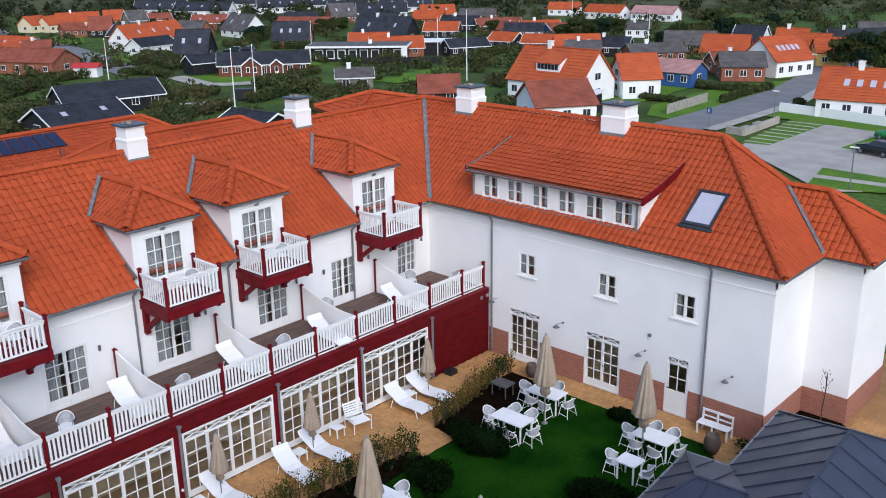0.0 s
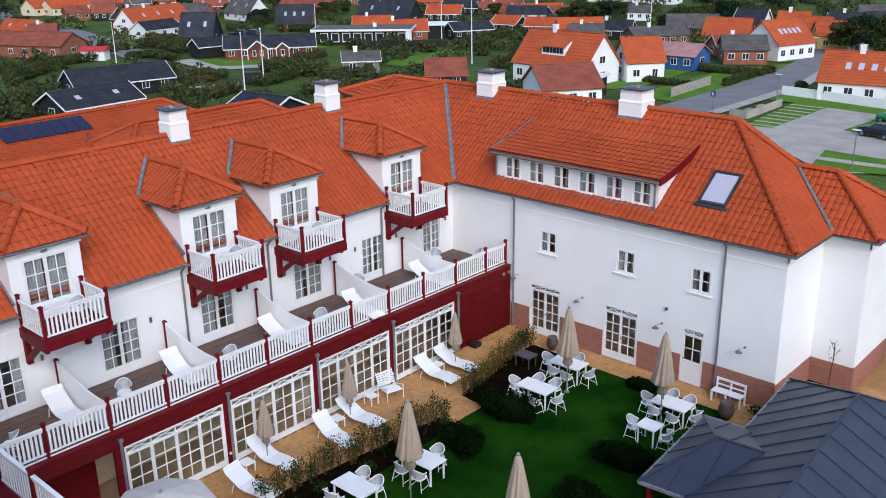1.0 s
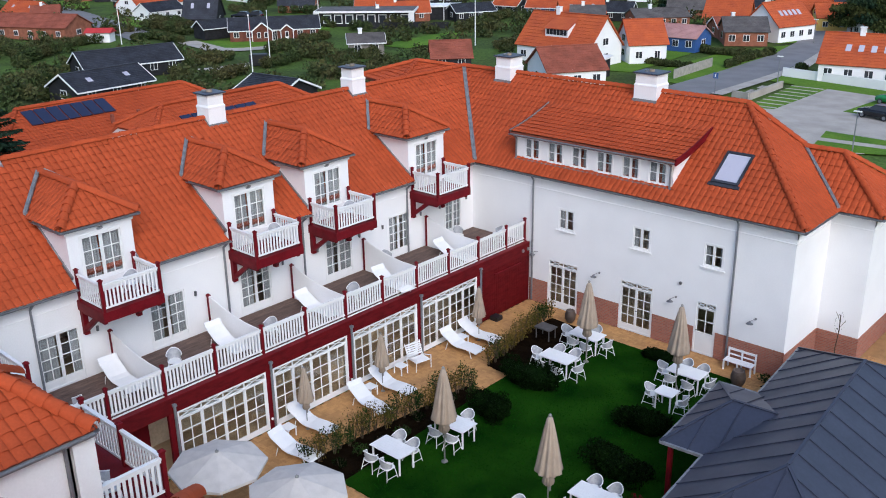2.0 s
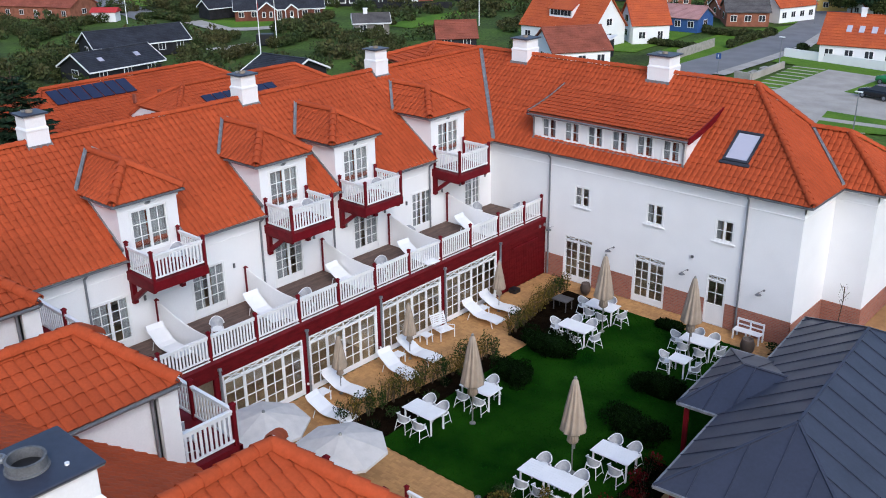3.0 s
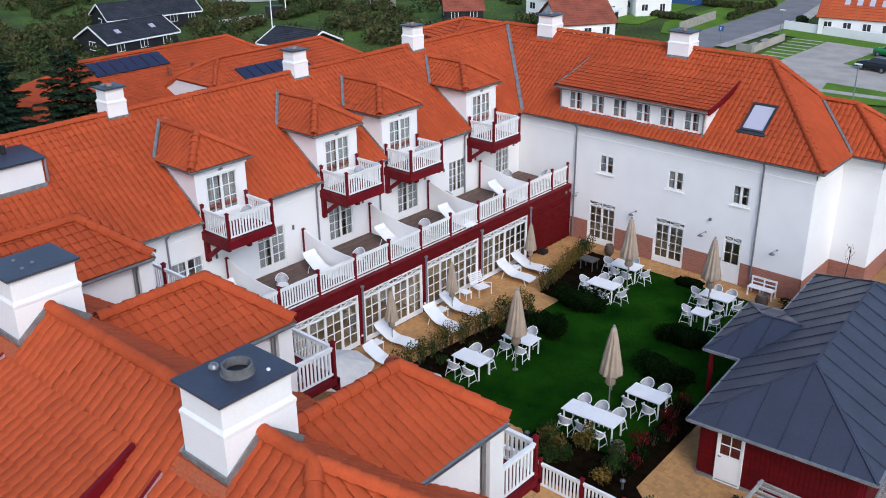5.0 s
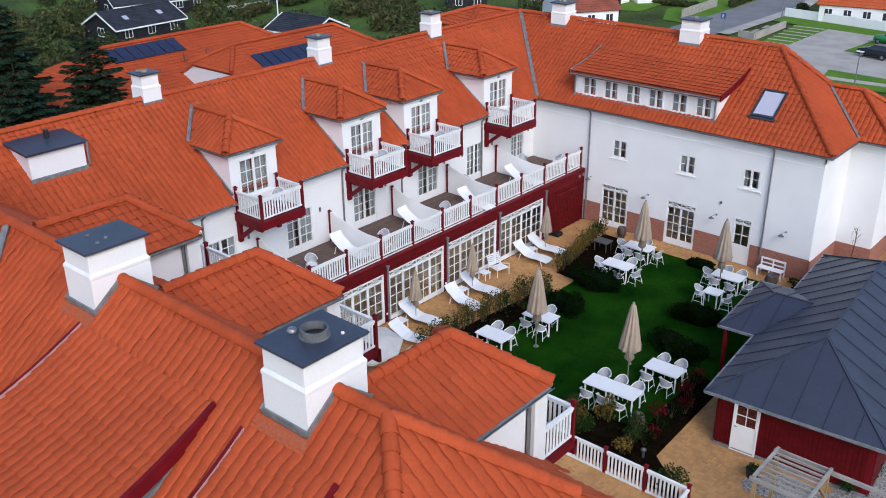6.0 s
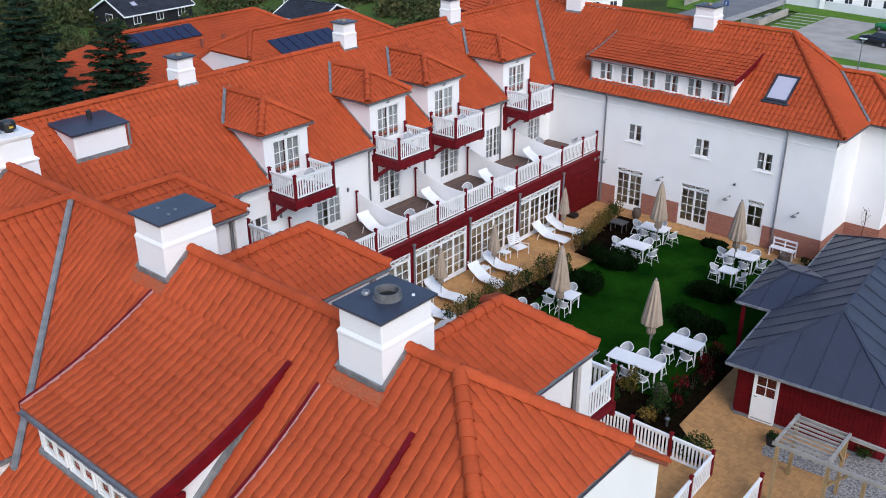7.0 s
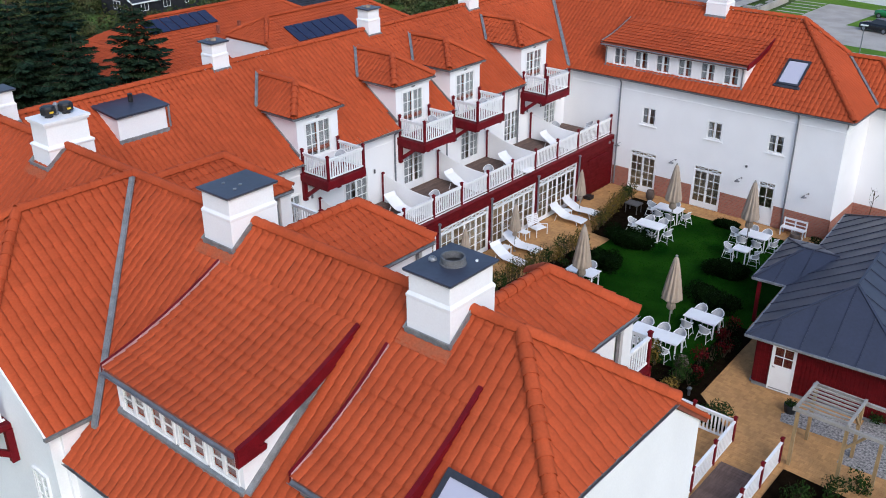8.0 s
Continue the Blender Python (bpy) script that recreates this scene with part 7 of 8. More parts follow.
house(-38.2, 106.1, 33, 6.3, 8.4, 2.7, 4.6, GREYROOF, BRICKWALL, "brick bungalow with grey roof", wins=5, chim=0, size=0.86)
house(-59.5, 117.1, 49, 9.7, 8.0, 2.5, 4.0, GREYROOF, BRICKWALL, "low brick bungalow with long grey roof", wins=5, chim=1, size=0.78)
house(-71.5, 113.1, 32, 6.1, 8.0, 2.5, 4.2, GREYROOF, BRICKWALL, "brick bungalow with dull grey roof", wins=5, chim=1, size=0.78)
house(-48.8, 123.0, 16, 7.5, 8.0, 2.6, 6, TILE_FAR, BRICKWALL, "brick house with dull orange roof", wins=4, size=0.78)
house(-35.8, 113.7, 72, 8.1, 8.4, 3.1, 6.8, OR, WHITE, "white house with red roof and roof lights", wins=4, gable_wins=2, roofwins=5, size=0.86)
house(-43.2, 137.1, 11, 5.2, 7.7, 3, 6.4, TILE_FAR, WHITE, "white house with orange roof and white chimney", wins=4, chim=1, size=0.78)
house(-37.6, 132.9, 5, 5.2, 7.5, 3, 6.0, TILE_FAR, YELLOW, "yellow rendered house with orange roof", wins=4, gable_wins=2, size=0.78)
house(-33.8, 130.1, 32, 5.2, 7.5, 3, 5.6, TILE_FAR, YELLOW, "yellow house with red tile roof", wins=4, gable_wins=2, size=0.78)
house(-53.2, 142.0, 5, 5.6, 8.0, 2.6, 6, SLATE, WHITE, "white house with dark roof", wins=4, trim=WHITEPAINT, size=0.78)
house(-31.2, 144.8, 55, 5.2, 7.7, 2.8, 6.4, SLATE, YELLOW, "yellow house with dark roof", wins=4, gable_wins=2, size=0.78)
house(-39.8, 167.8, 29, 5.2, 8.0, 2.8, 5.8, GREYROOF, WHITE, "white house with grey roof", wins=4, gable_wins=2, size=0.72)
house(-11.6, 85.2, 10, 11.5, 8.2, 2.8, 6.2, OR, WHITE, "long white house with orange tile roof", wins=9, roofwins=5, chim=1, size=0.9)
hm = pose(-49.3, 74.9, VG, 0, 0, -2) @ Matrix.Scale(0.88, 4)
hd = part("dormer", local(hm, Mesh().prism([(-3.3, 4.3), (-3.3, 5.6), (-1.2, 6.3), (-1.2, 5.2)], "x", -2.2, 2.2)), WH, h, "wide dormer with a row of windows")
for i in range(6):
    part("pane", local(hm, Mesh().box(-1.95 + i * 0.66, -3.34, 4.6, -1.37 + i * 0.66, -3.31, 5.4)), FARGLASS, hd)
part("dormer_roof", local(hm, Mesh().slab([(-2.4, -3.6, 5.55), (2.4, -3.6, 5.55), (2.2, -0.6, 7.0), (-2.2, -0.6, 7.0)], 0.1)), OR, hd)
cm = pose(-41.5, 66.5, VG, 0, 0, 12)
cp = thing("carport", (-41.5, 66.5, VG), "flat white-roofed carport with dark front", "carport")
part("roof", local(cm, Mesh().box(-3.5, -2.2, 2.4, 3.5, 2.2, 2.62)), WHITEPAINT, cp)
part("wall", local(cm, Mesh().box(-3.2, -1.9, 0, 3.2, -1.75, 2.4)), DARKWOOD, cp)
for x in (-3.2, 3.0):
    part("wall", local(cm, Mesh().box(x, -1.75, 0, x + 0.15, 1.9, 2.4)), DARKWOOD, cp)
fl = thing("flat_house", (-104.5, 88.5, VG), "black flat-roofed modern house with white fascia", "house")
fm = pose(-104.5, 88.5, VG, 0, 0, 38)
part("wall", local(fm, Mesh().box(-8, -3.2, 0, 9, 3.2, 2.5)), DARKWOOD, fl)
part("roof", local(fm, Mesh().box(-9.0, -4.1, 2.5, 9.6, 4.1, 2.85)), WHITEPAINT, fl, "white roof edge")
part("roof", local(fm, Mesh().box(-8.8, -3.9, 2.85, 9.4, 3.9, 2.9)), GREYROOF, fl)
part("chimney", local(fm, Mesh().box(2.0, -0.3, 2.9, 2.6, 0.3, 3.6)), WHITEPAINT, fl)
for x in (-8.6, 9.0):
    part("wall", local(fm, Mesh().box(x - 0.5, -3.9, 0, x + 0.5, -3.4, 2.5)), WHITEPAINT, fl)
for i in range(8):
    w = part("window", local(fm, Mesh().box(-7.4 + i * 2.05, -3.26, 0.5, -5.9 + i * 2.05, -3.2, 2.15)), WHITEPAINT, fl)
    part("pane", local(fm, Mesh().box(-7.25 + i * 2.05, -3.28, 0.65, -6.05 + i * 2.05, -3.26, 2.0)), FARGLASS, w)
part("fence", local(fm, Mesh().box(0.0, -6.6, 0, 16.0, -6.5, 1.1)), DARKWOOD, fl)
cq = thing("carport", (-100, 103, VG), "black carport with white roof edge", "carport")
qm = pose(-100, 103, VG, 0, 0, 38)
part("roof", local(qm, Mesh().box(-5, -2.6, 2.4, 5, 2.6, 2.7)), WHITEPAINT, cq)
part("wall", local(qm, Mesh().box(-4.8, -2.2, 0, 4.8, -2.05, 2.4)), DARKWOOD, cq)
# front gables of the timber bungalow
for gx, gw, gl, lab in ((-2.6, 2.1, 1.4, "red-brown gabled front wing with white boards"), (2.6, 1.3, 1.0, "small white-trimmed gabled porch")):
    tb = thing("house_porch", (-103.3, 66.0, VG), lab, "house")
    pm4 = pose(-103.3, 66.0, VG, 0, 0, 52.5) @ Matrix.Scale(0.78, 4) @ pose(gx, -3.6 - gl, 0)
    part("wall", local(pm4, Mesh().prism([(-gw, 0), (gw, 0), (gw, 2.3), (0, 2.3 + gw * 0.75), (-gw, 2.3)], "y", 0, gl + 0.4)), BROWNWOOD, tb)
    for s in (-1, 1):
        part("roof", local(pm4, Mesh().slab([(s * (gw + 0.3), -0.4, 2.15), (s * (gw + 0.3), gl + 1.6, 2.15), (0, gl + 2.6, 2.45 + gw * 0.75), (0, -0.4, 2.45 + gw * 0.75)], 0.12)), SLATE, tb)
        part("barge_board", local(pm4, Mesh().beam((s * (gw + 0.3), -0.44, 2.1), (0, -0.44, 2.4 + gw * 0.75), 0.06, 0.24)), WHITEPAINT, tb)
        part("corner_board", local(pm4, Mesh().box(s * gw - 0.08, -0.03, 0, s * gw + 0.08, 0.02, 2.3)), WHITEPAINT, tb)
    for x in ((-1.1, 0.4) if gw > 2 else (-0.4,)):
        w = part("window", local(pm4, Mesh().box(x, -0.05, 0.8 if gw > 2 else 0.05, x + 0.75, 0.0, 2.0)), WHITEPAINT, tb)
        part("pane", local(pm4, Mesh().box(x + 0.1, -0.07, 0.9, x + 0.65, -0.05, 1.9)), FARGLASS, w)
for i, (x, y, yaw, ln) in enumerate(((-243, 133, 40, 16), (-224, 136, 30, 18), (-241, 166, 25, 34), (-217, 159, 60, 14), (-186, 160, 30, 12), (-172, 160, 50, 14), (-217, 173, 30, 16), (-183, 181, 40, 16))):
    house(x, y, yaw, ln, 8, 2.6, 5.6, SLATE, WH, "white terraced houses with dark roofs", wins=6, size=0.8, gable_wins=1, roofwins=3, trim=WHITEPAINT)
vr = np.random.default_rng(11)
for i, (x, y) in enumerate(((-168, 54), (-171, 80), (-168, 95), (-186, 112), (-176, 134), (-103, 97), (-156, 166), (-127, 143), (-142, 167), (-118, 146), (-104, 138), (-105, 145), (-75, 116), (-71, 121), (-61, 133), (-42, 113), (-153, 141), (-117, 103), (-24, 127), (-41, 159))):
    rm, wm = [(OR, WH), (SLATE, DARKWOOD), (GREYROOF, BRICKWALL), (TILE_BROWN, BRICKWALL), (SLATE, WH), (OR, BRICKWALL)][i % 6]
    house(x, y, float(vr.uniform(10, 60)), float(vr.uniform(7.5, 11)), 7, 2.4, float(vr.uniform(4.2, 5.4)), rm, wm, "village house among trees and hedges", wins=3, size=0.75, chim=i % 2, roofwins=2 if i % 3 == 0 else 0, trim=WHITEPAINT if i % 2 else None)

# low outbuilding of the hotel with solar panels
ob = thing("annexe", (-36, -1, -0.1), "long low annexe with orange roof and solar panels", "building")
def annex_roof(pts, tiles=True):
    part("roof", Mesh().slab(pts, 0.15), TILE_FAR, ob)
    if tiles:
        tiled_slope(pts, ob, "roof_tiles")
AZ, AE = 6.10, 3.05
annex_roof([(-29.2, -13.4, AE), (-29.2, 9.4, AE), (-36.2, 4.5, AZ), (-36.2, -8.2, AZ)])
annex_roof([(-43.2, -13.4, AE), (-29.2, -13.4, AE), (-36.2, -8.2, AZ)])
annex_roof([(-29.2, 9.4, AE), (-43.2, 9.4, AE), (-36.2, 4.5, AZ)])
annex_roof([(-43.2, 9.4, AE), (-43.2, -13.4, AE), (-36.2, -8.2, AZ), (-36.2, 4.5, AZ)], False)
BX, BZ = -28.4, 6.45
annex_roof([(-21.4, -4.3, AE + 0.1), (-21.4, 12.5, AE + 0.1), (BX, 7.5, BZ), (BX, -2.1, BZ), (-25.95, -4.3, 5.2)])
annex_roof([(-30.6, -4.3, 5.2), (-25.95, -4.3, 5.2), (BX, -2.1, BZ)])
annex_roof([(-33.6, 12.5, 3.6), (-33.6, -4.3, 3.6), (-30.6, -4.3, 5.2), (BX, -2.1, BZ), (BX, 7.5, BZ)], False)
annex_roof([(-21.4, 12.5, AE + 0.1), (-33.6, 12.5, 3.6), (BX, 7.5, BZ)])
part("gable_wall", Mesh().prism([(-33.2, 3.0), (-22.0, 3.0), (-22.0, 3.3), (-26.0, 5.15), (-30.6, 5.15), (-33.2, 3.7)], "y", -4.2, -3.9), WHITE, ob)
part("wall", Mesh().box(-42.6, -12.8, -0.1, -29.8, 8.8, 3.0), WHITE, ob)
part("wall", Mesh().box(-29.8, -4.8, -0.1, -22.0, 12.4, 3.1), WHITE, ob)
for p, q in (((-36.2, -8.2, AZ), (-36.2, 4.5, AZ)), ((-29.2, -13.4, AE), (-36.2, -8.2, AZ)), ((-29.2, 9.4, AE), (-36.2, 4.5, AZ)), ((BX, -2.1, BZ), (BX, 7.5, BZ)), ((-30.6, -4.3, 5.2), (BX, -2.1, BZ)), ((-25.95, -4.3, 5.2), (BX, -2.1, BZ)), ((-21.4, 12.5, AE + 0.1), (BX, 7.5, BZ))):
    ridge_line(p, q, ob, 1.2)
ka, kb = (AZ - AE) / 7.0, (BZ - AE - 0.1) / 7.0
for j in range(7):
    y = -8.1 + j * 0.86
    part("solar_panel", Mesh().slab([(-34.2, y, AZ - ka * 2.0 + 0.22), (-34.2, y + 0.77, AZ - ka * 2.0 + 0.22), (-35.75, y + 0.77, AZ - ka * 0.45 + 0.22), (-35.75, y, AZ - ka * 0.45 + 0.22)], 0.06), SOLAR, ob, "dark blue solar panel")
for j in range(7):
    y = -1.8 + j * 0.86
    part("solar_panel", Mesh().slab([(-25.2, y, BZ - kb * 3.2 + 0.22), (-25.2, y + 0.77, BZ - kb * 3.2 + 0.22), (-26.9, y + 0.77, BZ - kb * 1.5 + 0.22), (-26.9, y, BZ - kb * 1.5 + 0.22)], 0.06), SOLAR, ob)
for y in (-3.3, -1.3):
    part("vent", Mesh().box(-33.0, y, 4.9, -32.8, y + 0.2, 5.5), TILE_BROWN, ob)

# ---- roads, parking, gardens ----
def ribbon(name, pts, w, z, material, label, category):
    m = Mesh()
    left, right = [], []
    for i, p in enumerate(pts):
        a, b = Vector(pts[max(0, i - 1)]), Vector(pts[min(len(pts) - 1, i + 1)])
        d = (b - a).normalized()
        s = Vector((-d.y, d.x)) * w / 2
        left.append((p[0] + s.x, p[1] + s.y, z)), right.append((p[0] - s.x, p[1] - s.y, z))
    m.loft([left, right], closed=False)
    return structure(name, m, material, label, category)


def patch(pts, z, material, name, label, category):
    return structure(name, Mesh().prism(pts, "z", z - 0.05, z), material, label, category)


ribbon("road", [(-24.9, 55.1), (-26.3, 66.2), (-26.0, 80.3), (-26.5, 98.0), (-28.7, 111.9), (-32.1, 124.4), (-35.1, 133.6), (-37.7, 138.9)], 6.2, VG + 0.06, ASPHALT, "grey asphalt street curving between houses", "road")
ribbon("pavement", [(-22.4, 65.6), (-22.1, 78.1), (-22.1, 90.2), (-24.4, 104.1)], 1.6, VG + 0.12, PARKPAVE, "pale kerbed footpath along the street", "pavement")
ribbon("road", [(-255.8, 80.0), (-188.4, 67.7), (-170.9, 65.0), (-146.8, 59.2), (-129.4, 54.6), (-120.8, 52.4)], 6.0, VG + 0.05, ASPHALT, "grey village street", "road")
ribbon("road", [(-111.9, 54.3), (-100.4, 52.1), (-97.1, 54.4), (-95.3, 58.0), (-93.4, 63.1)], 3.4, VG + 0.052, PARKPAVE, "pale gravel drive", "road")
ribbon("road", [(-85.7, 38.5), (-84.7, 41.0), (-84.4, 45.4), (-83.1, 48.8)], 3.0, VG + 0.054, PARKPAVE, "pale gravel drive behind the hedges", "road")
patch([(-16.2, 59.5), (-16.5, 76.5), (-14.4, 79.5), (-6.4, 77.6), (-0.1, 73.8), (5.3, 53.4), (-2.7, 47.1)], VG + 0.07, PARKPAVE, "parking", "grey paved car park", "parking")
patch([(-16.7, 61.3), (-17.8, 77.0), (-13.7, 76.8), (-13.9, 61.9)], VG + 0.085, GARDEN, "parking_grass", "grass-grown parking bays", "grass")
patch([(-4.4, 47.6), (-5.9, 55.4), (2.2, 54.8), (3.5, 50.4)], VG + 0.085, GARDEN, "parking_grass", "grass-grown parking bays", "grass")
patch([(-7.8, 65.1), (-6.7, 77.3), (-1.8, 76.2), (1.5, 64.0)], VG + 0.085, GARDEN, "parking_grass", "grass-grown parking bays", "grass")
for i in range(8):
    patch([(-16.8 - i * 0.14, 62.3 + i * 1.9), (-13.9, 62.3 + i * 1.9), (-13.9, 62.7 + i * 1.9), (-16.8 - i * 0.14, 62.7 + i * 1.9)], VG + 0.1, PARKPAVE, "bay_strip", "paved strip between grass bays", "paving")
patch([(-5.4, 51.2), (3.0, 51.8), (3.0, 53.0), (-5.5, 52.4)], VG + 0.1, PARKPAVE, "bay_strip", "paved strip between grass bays", "paving")
patch([(-21.1, 77.4), (-21.3, 81.6), (-2.3, 78.2), (-1.0, 73.1), (-5.6, 75.3), (-16.7, 76.8)], VG + 0.09, GARDEN, "verge", "bright green verge along a white wall", "grass")
gw = thing("garden_wall", (-12, 80, VG), "long white garden wall", "wall")
part("wall", Mesh().beam((-21.3, 81.6, VG + 0.5), (-2.5, 78.8, VG + 0.5), 0.3, 1.3), WHITE, gw)
patch([(-36.1, 76.8), (-36.1, 95.9), (-30.4, 110.8), (-28.4, 108.4), (-27.0, 83.9), (-28.0, 69.4), (-32.8, 69.7)], VG + 0.030, GARDEN, "garden_lawn", "green garden lawn", "lawn")
patch([(-43.8, 71.2), (-44.7, 93.4), (-39.9, 98.2), (-38.1, 73.1)], VG + 0.034, GARDEN, "garden_lawn", "green garden lawn", "lawn")
patch([(-112.7, 53.8), (-107.3, 60.0), (-97.7, 66.6), (-94.4, 64.0), (-98.7, 55.6), (-103.6, 52.1)], VG + 0.038, GARDEN, "garden_lawn", "green garden lawn", "lawn")
patch([(-148.6, 62.5), (-147.3, 67.9), (-136.5, 61.8), (-140.4, 59.1)], VG + 0.042, GARDEN, "garden_lawn", "green garden lawn", "lawn")
patch([(-200.6, 75.6), (-201.9, 85.0), (-179.2, 73.6), (-179.8, 68.8)], VG + 0.046, GARDEN, "garden_lawn", "green garden lawn", "lawn")
patch([(-82.8, 70.5), (-84.2, 83.6), (-84.0, 91.1), (-76.6, 82.8), (-76.9, 70.8)], VG + 0.050, GARDEN, "garden_lawn", "green garden lawn", "lawn")
patch([(-38.7, 117.3), (-34.7, 126.2), (-29.2, 113.1), (-33.8, 108.4)], VG + 0.054, GARDEN, "garden_lawn", "green garden lawn", "lawn")
patch([(-45.5, 140.2), (-41.5, 146.2), (-38.0, 139.7), (-39.4, 130.6)], VG + 0.058, GARDEN, "garden_lawn", "green garden lawn", "lawn")
patch([(-128.3, 82.8), (-109.4, 84.1), (-104.4, 79.3), (-110.1, 71.6)], VG + 0.062, GARDEN, "garden_lawn", "green garden lawn", "lawn")
# bench enclosure, fences and sign by the street
sg = thing("parking_sign", (-22.8, 66.1, VG), "blue square parking sign on a pole", "sign")
part("pole", Mesh().tube((-22.8, 66.1, VG), (-22.8, 66.1, VG + 2.4), 0.035, 0.035, 8), GUTTER, sg)
part("plate", Mesh().box(-23.15, 66.08, VG + 1.8, -22.55, 66.12, VG + 2.45), BLUE, sg, "blue plate")
part("bar", Mesh().box(-22.95, 66.06, VG + 1.95, -22.85, 66.08, VG + 2.3), WHITEPAINT, sg)
wallb = thing("bench_enclosure", (-18.9, 70, VG), "low stone enclosure with benches", "wall")
part("wall", Mesh().beam((-18.4, 65.5, VG + 0.3), (-18.6, 75.0, VG + 0.3), 0.3, 0.8), PARKPAVE, wallb)
part("wall", Mesh().beam((-18.4, 65.5, VG + 0.3), (-20.6, 66.0, VG + 0.3), 0.3, 0.8), PARKPAVE, wallb)
for y in (67.5, 70.5):
    part("bench", Mesh().beam((-19.5, y, VG + 0.4), (-19.6, y + 1.6, VG + 0.4), 0.45, 0.08), GREYTIMBER, wallb)
    part("bench_leg", Mesh().box(-19.7, y + 0.7, VG, -19.4, y + 0.9, VG + 0.4), GREYTIMBER, wallb)
gf = thing("garden_fence", (-30.4, 71.0, VG), "pale grey timber garden fence", "fence")
for i in range(14):
    f = i / 14
    x, y = -31.3 + f * -0.5, 71.9 + f * 11.4
    part("board", Mesh().box(x - 0.04, y, VG, x + 0.04, y + 0.73, VG + 1.2), GREYTIMBER, gf)
def pole(x, y, h, label, flag=False):
    t = thing("flagpole", (x, y, VG), label, "flagpole", "white flagpoles")
    part("mast", Mesh().tube((x, y, VG), (x, y, VG + h), 0.09, 0.04, 8), WHITEPAINT, t)
    part("knob", Mesh().lathe([(0.03, 0), (0.09, 0.06), (0.09, 0.14), (0.02, 0.2)], (x, y, VG + h), 8), WHITEPAINT, t)
    if flag:
        part("pennant", Mesh().loft([[(x + 0.06, y, VG + h - 0.3), (x + 0.06, y, VG + h - 1.6)], [(x + 0.2, y + 0.02, VG + h - 1.2), (x + 0.15, y + 0.02, VG + h - 2.6)], [(x + 0.16, y, VG + h - 2.2), (x + 0.1, y, VG + h - 3.4)]], closed=False), FLAGRED, t)


for x, y, h, f in ((-118.1, 45.9, 6.4, True), (-72.2, 37.8, 8.3, True), (-80.4, 47.0, 7.5, False), (-120.1, 90.4, 6.0, False), (-70.1, 79.4, 10.4, False), (-96.4, 101.4, 6.8, False), (-178.4, 176.0, 5.9, False), (-74.0, 140.1, 6.8, False), (-237.4, 144.1, 4.4, False), (-260.9, 117.7, 4.1, False), (-161.1, 165.7, 5.1, False), (-101.6, 152.8, 7.4, False)):
    pole(x, y, h, "tall white flagpole with red and white pennant" if f else "tall white painted flagpole in a garden", f)
for x, y in ((-18.9, 74.3), (-1.2, 49.1), (-29.2, 111.6), (-43.9, 88.4)):
    t = thing("street_lamp", (x, y, VG), "grey street lamp beside the road", "lamp", "street lamps")
    part("post", Mesh().tube((x, y, VG), (x, y, VG + 3.6), 0.06, 0.05, 8), GUTTER, t)
    part("head", Mesh().box(x - 0.35, y - 0.12, VG + 3.6, x + 0.35, y + 0.12, VG + 3.7, 0.02), WHITEPAINT, t)


def car(x, y, yaw, paint, label):
    t = thing("car", (x, y, VG + 0.08), label, "car", "parked cars")
    m4 = pose(x, y, VG + 0.08, 0, 0, yaw)
    sec = [(-1.85, 0.45, 0.60, 0.72), (-1.8, 0.35, 0.85, 0.78), (-1.2, 0.3, 0.92, 0.82), (-0.9, 0.3, 0.95, 0.82), (1.2, 0.3, 0.95, 0.82), (1.75, 0.32, 0.85, 0.78), (1.85, 0.42, 0.6, 0.7)]
    body = Mesh().loft([[(a, -w, lo), (a, w, lo), (a, w, (lo + hi) / 2 + 0.1), (a, w * 0.92, hi), (a, -w * 0.92, hi), (a, -w, (lo + hi) / 2 + 0.1)] for a, lo, hi, w in sec], cap=True)
    part("body", local(m4, body), paint, t, "", True)
    part("cabin", local(m4, Mesh().loft([[(-0.75, -0.72, 0.93), (-0.75, 0.72, 0.93), (1.65, 0.72, 0.93), (1.65, -0.72, 0.93)], [(-0.1, -0.58, 1.42), (-0.1, 0.58, 1.42), (1.35, 0.58, 1.42), (1.35, -0.58, 1.42)]], cap=True)), FARGLASS, t, "dark windows")
    part("roof_panel", local(m4, Mesh().box(-0.12, -0.6, 1.41, 1.38, 0.6, 1.46, 0.02)), paint, t)
    for a in (-1.2, 1.2):
        for s in (-1, 1):
            w = part("wheel", local(m4, Mesh().tube((a, s * 0.62, 0.3), (a, s * 0.84, 0.3), 0.3, 0.3, 16)), BLACK, t)
            part("rim", local(m4, Mesh().tube((a, s * 0.84, 0.3), (a, s * 0.85, 0.3), 0.19, 0.17, 12)), GUTTER, w)
    for s in (-1, 1):
        part("headlight", local(m4, Mesh().box(-1.84, s * 0.5 - 0.14, 0.62, -1.78, s * 0.5 + 0.14, 0.74)), WHITEPAINT, t)
        part("tail_light", local(m4, Mesh().box(1.78, s * 0.58 - 0.1, 0.65, 1.86, s * 0.58 + 0.1, 0.8)), FLAGRED, t)


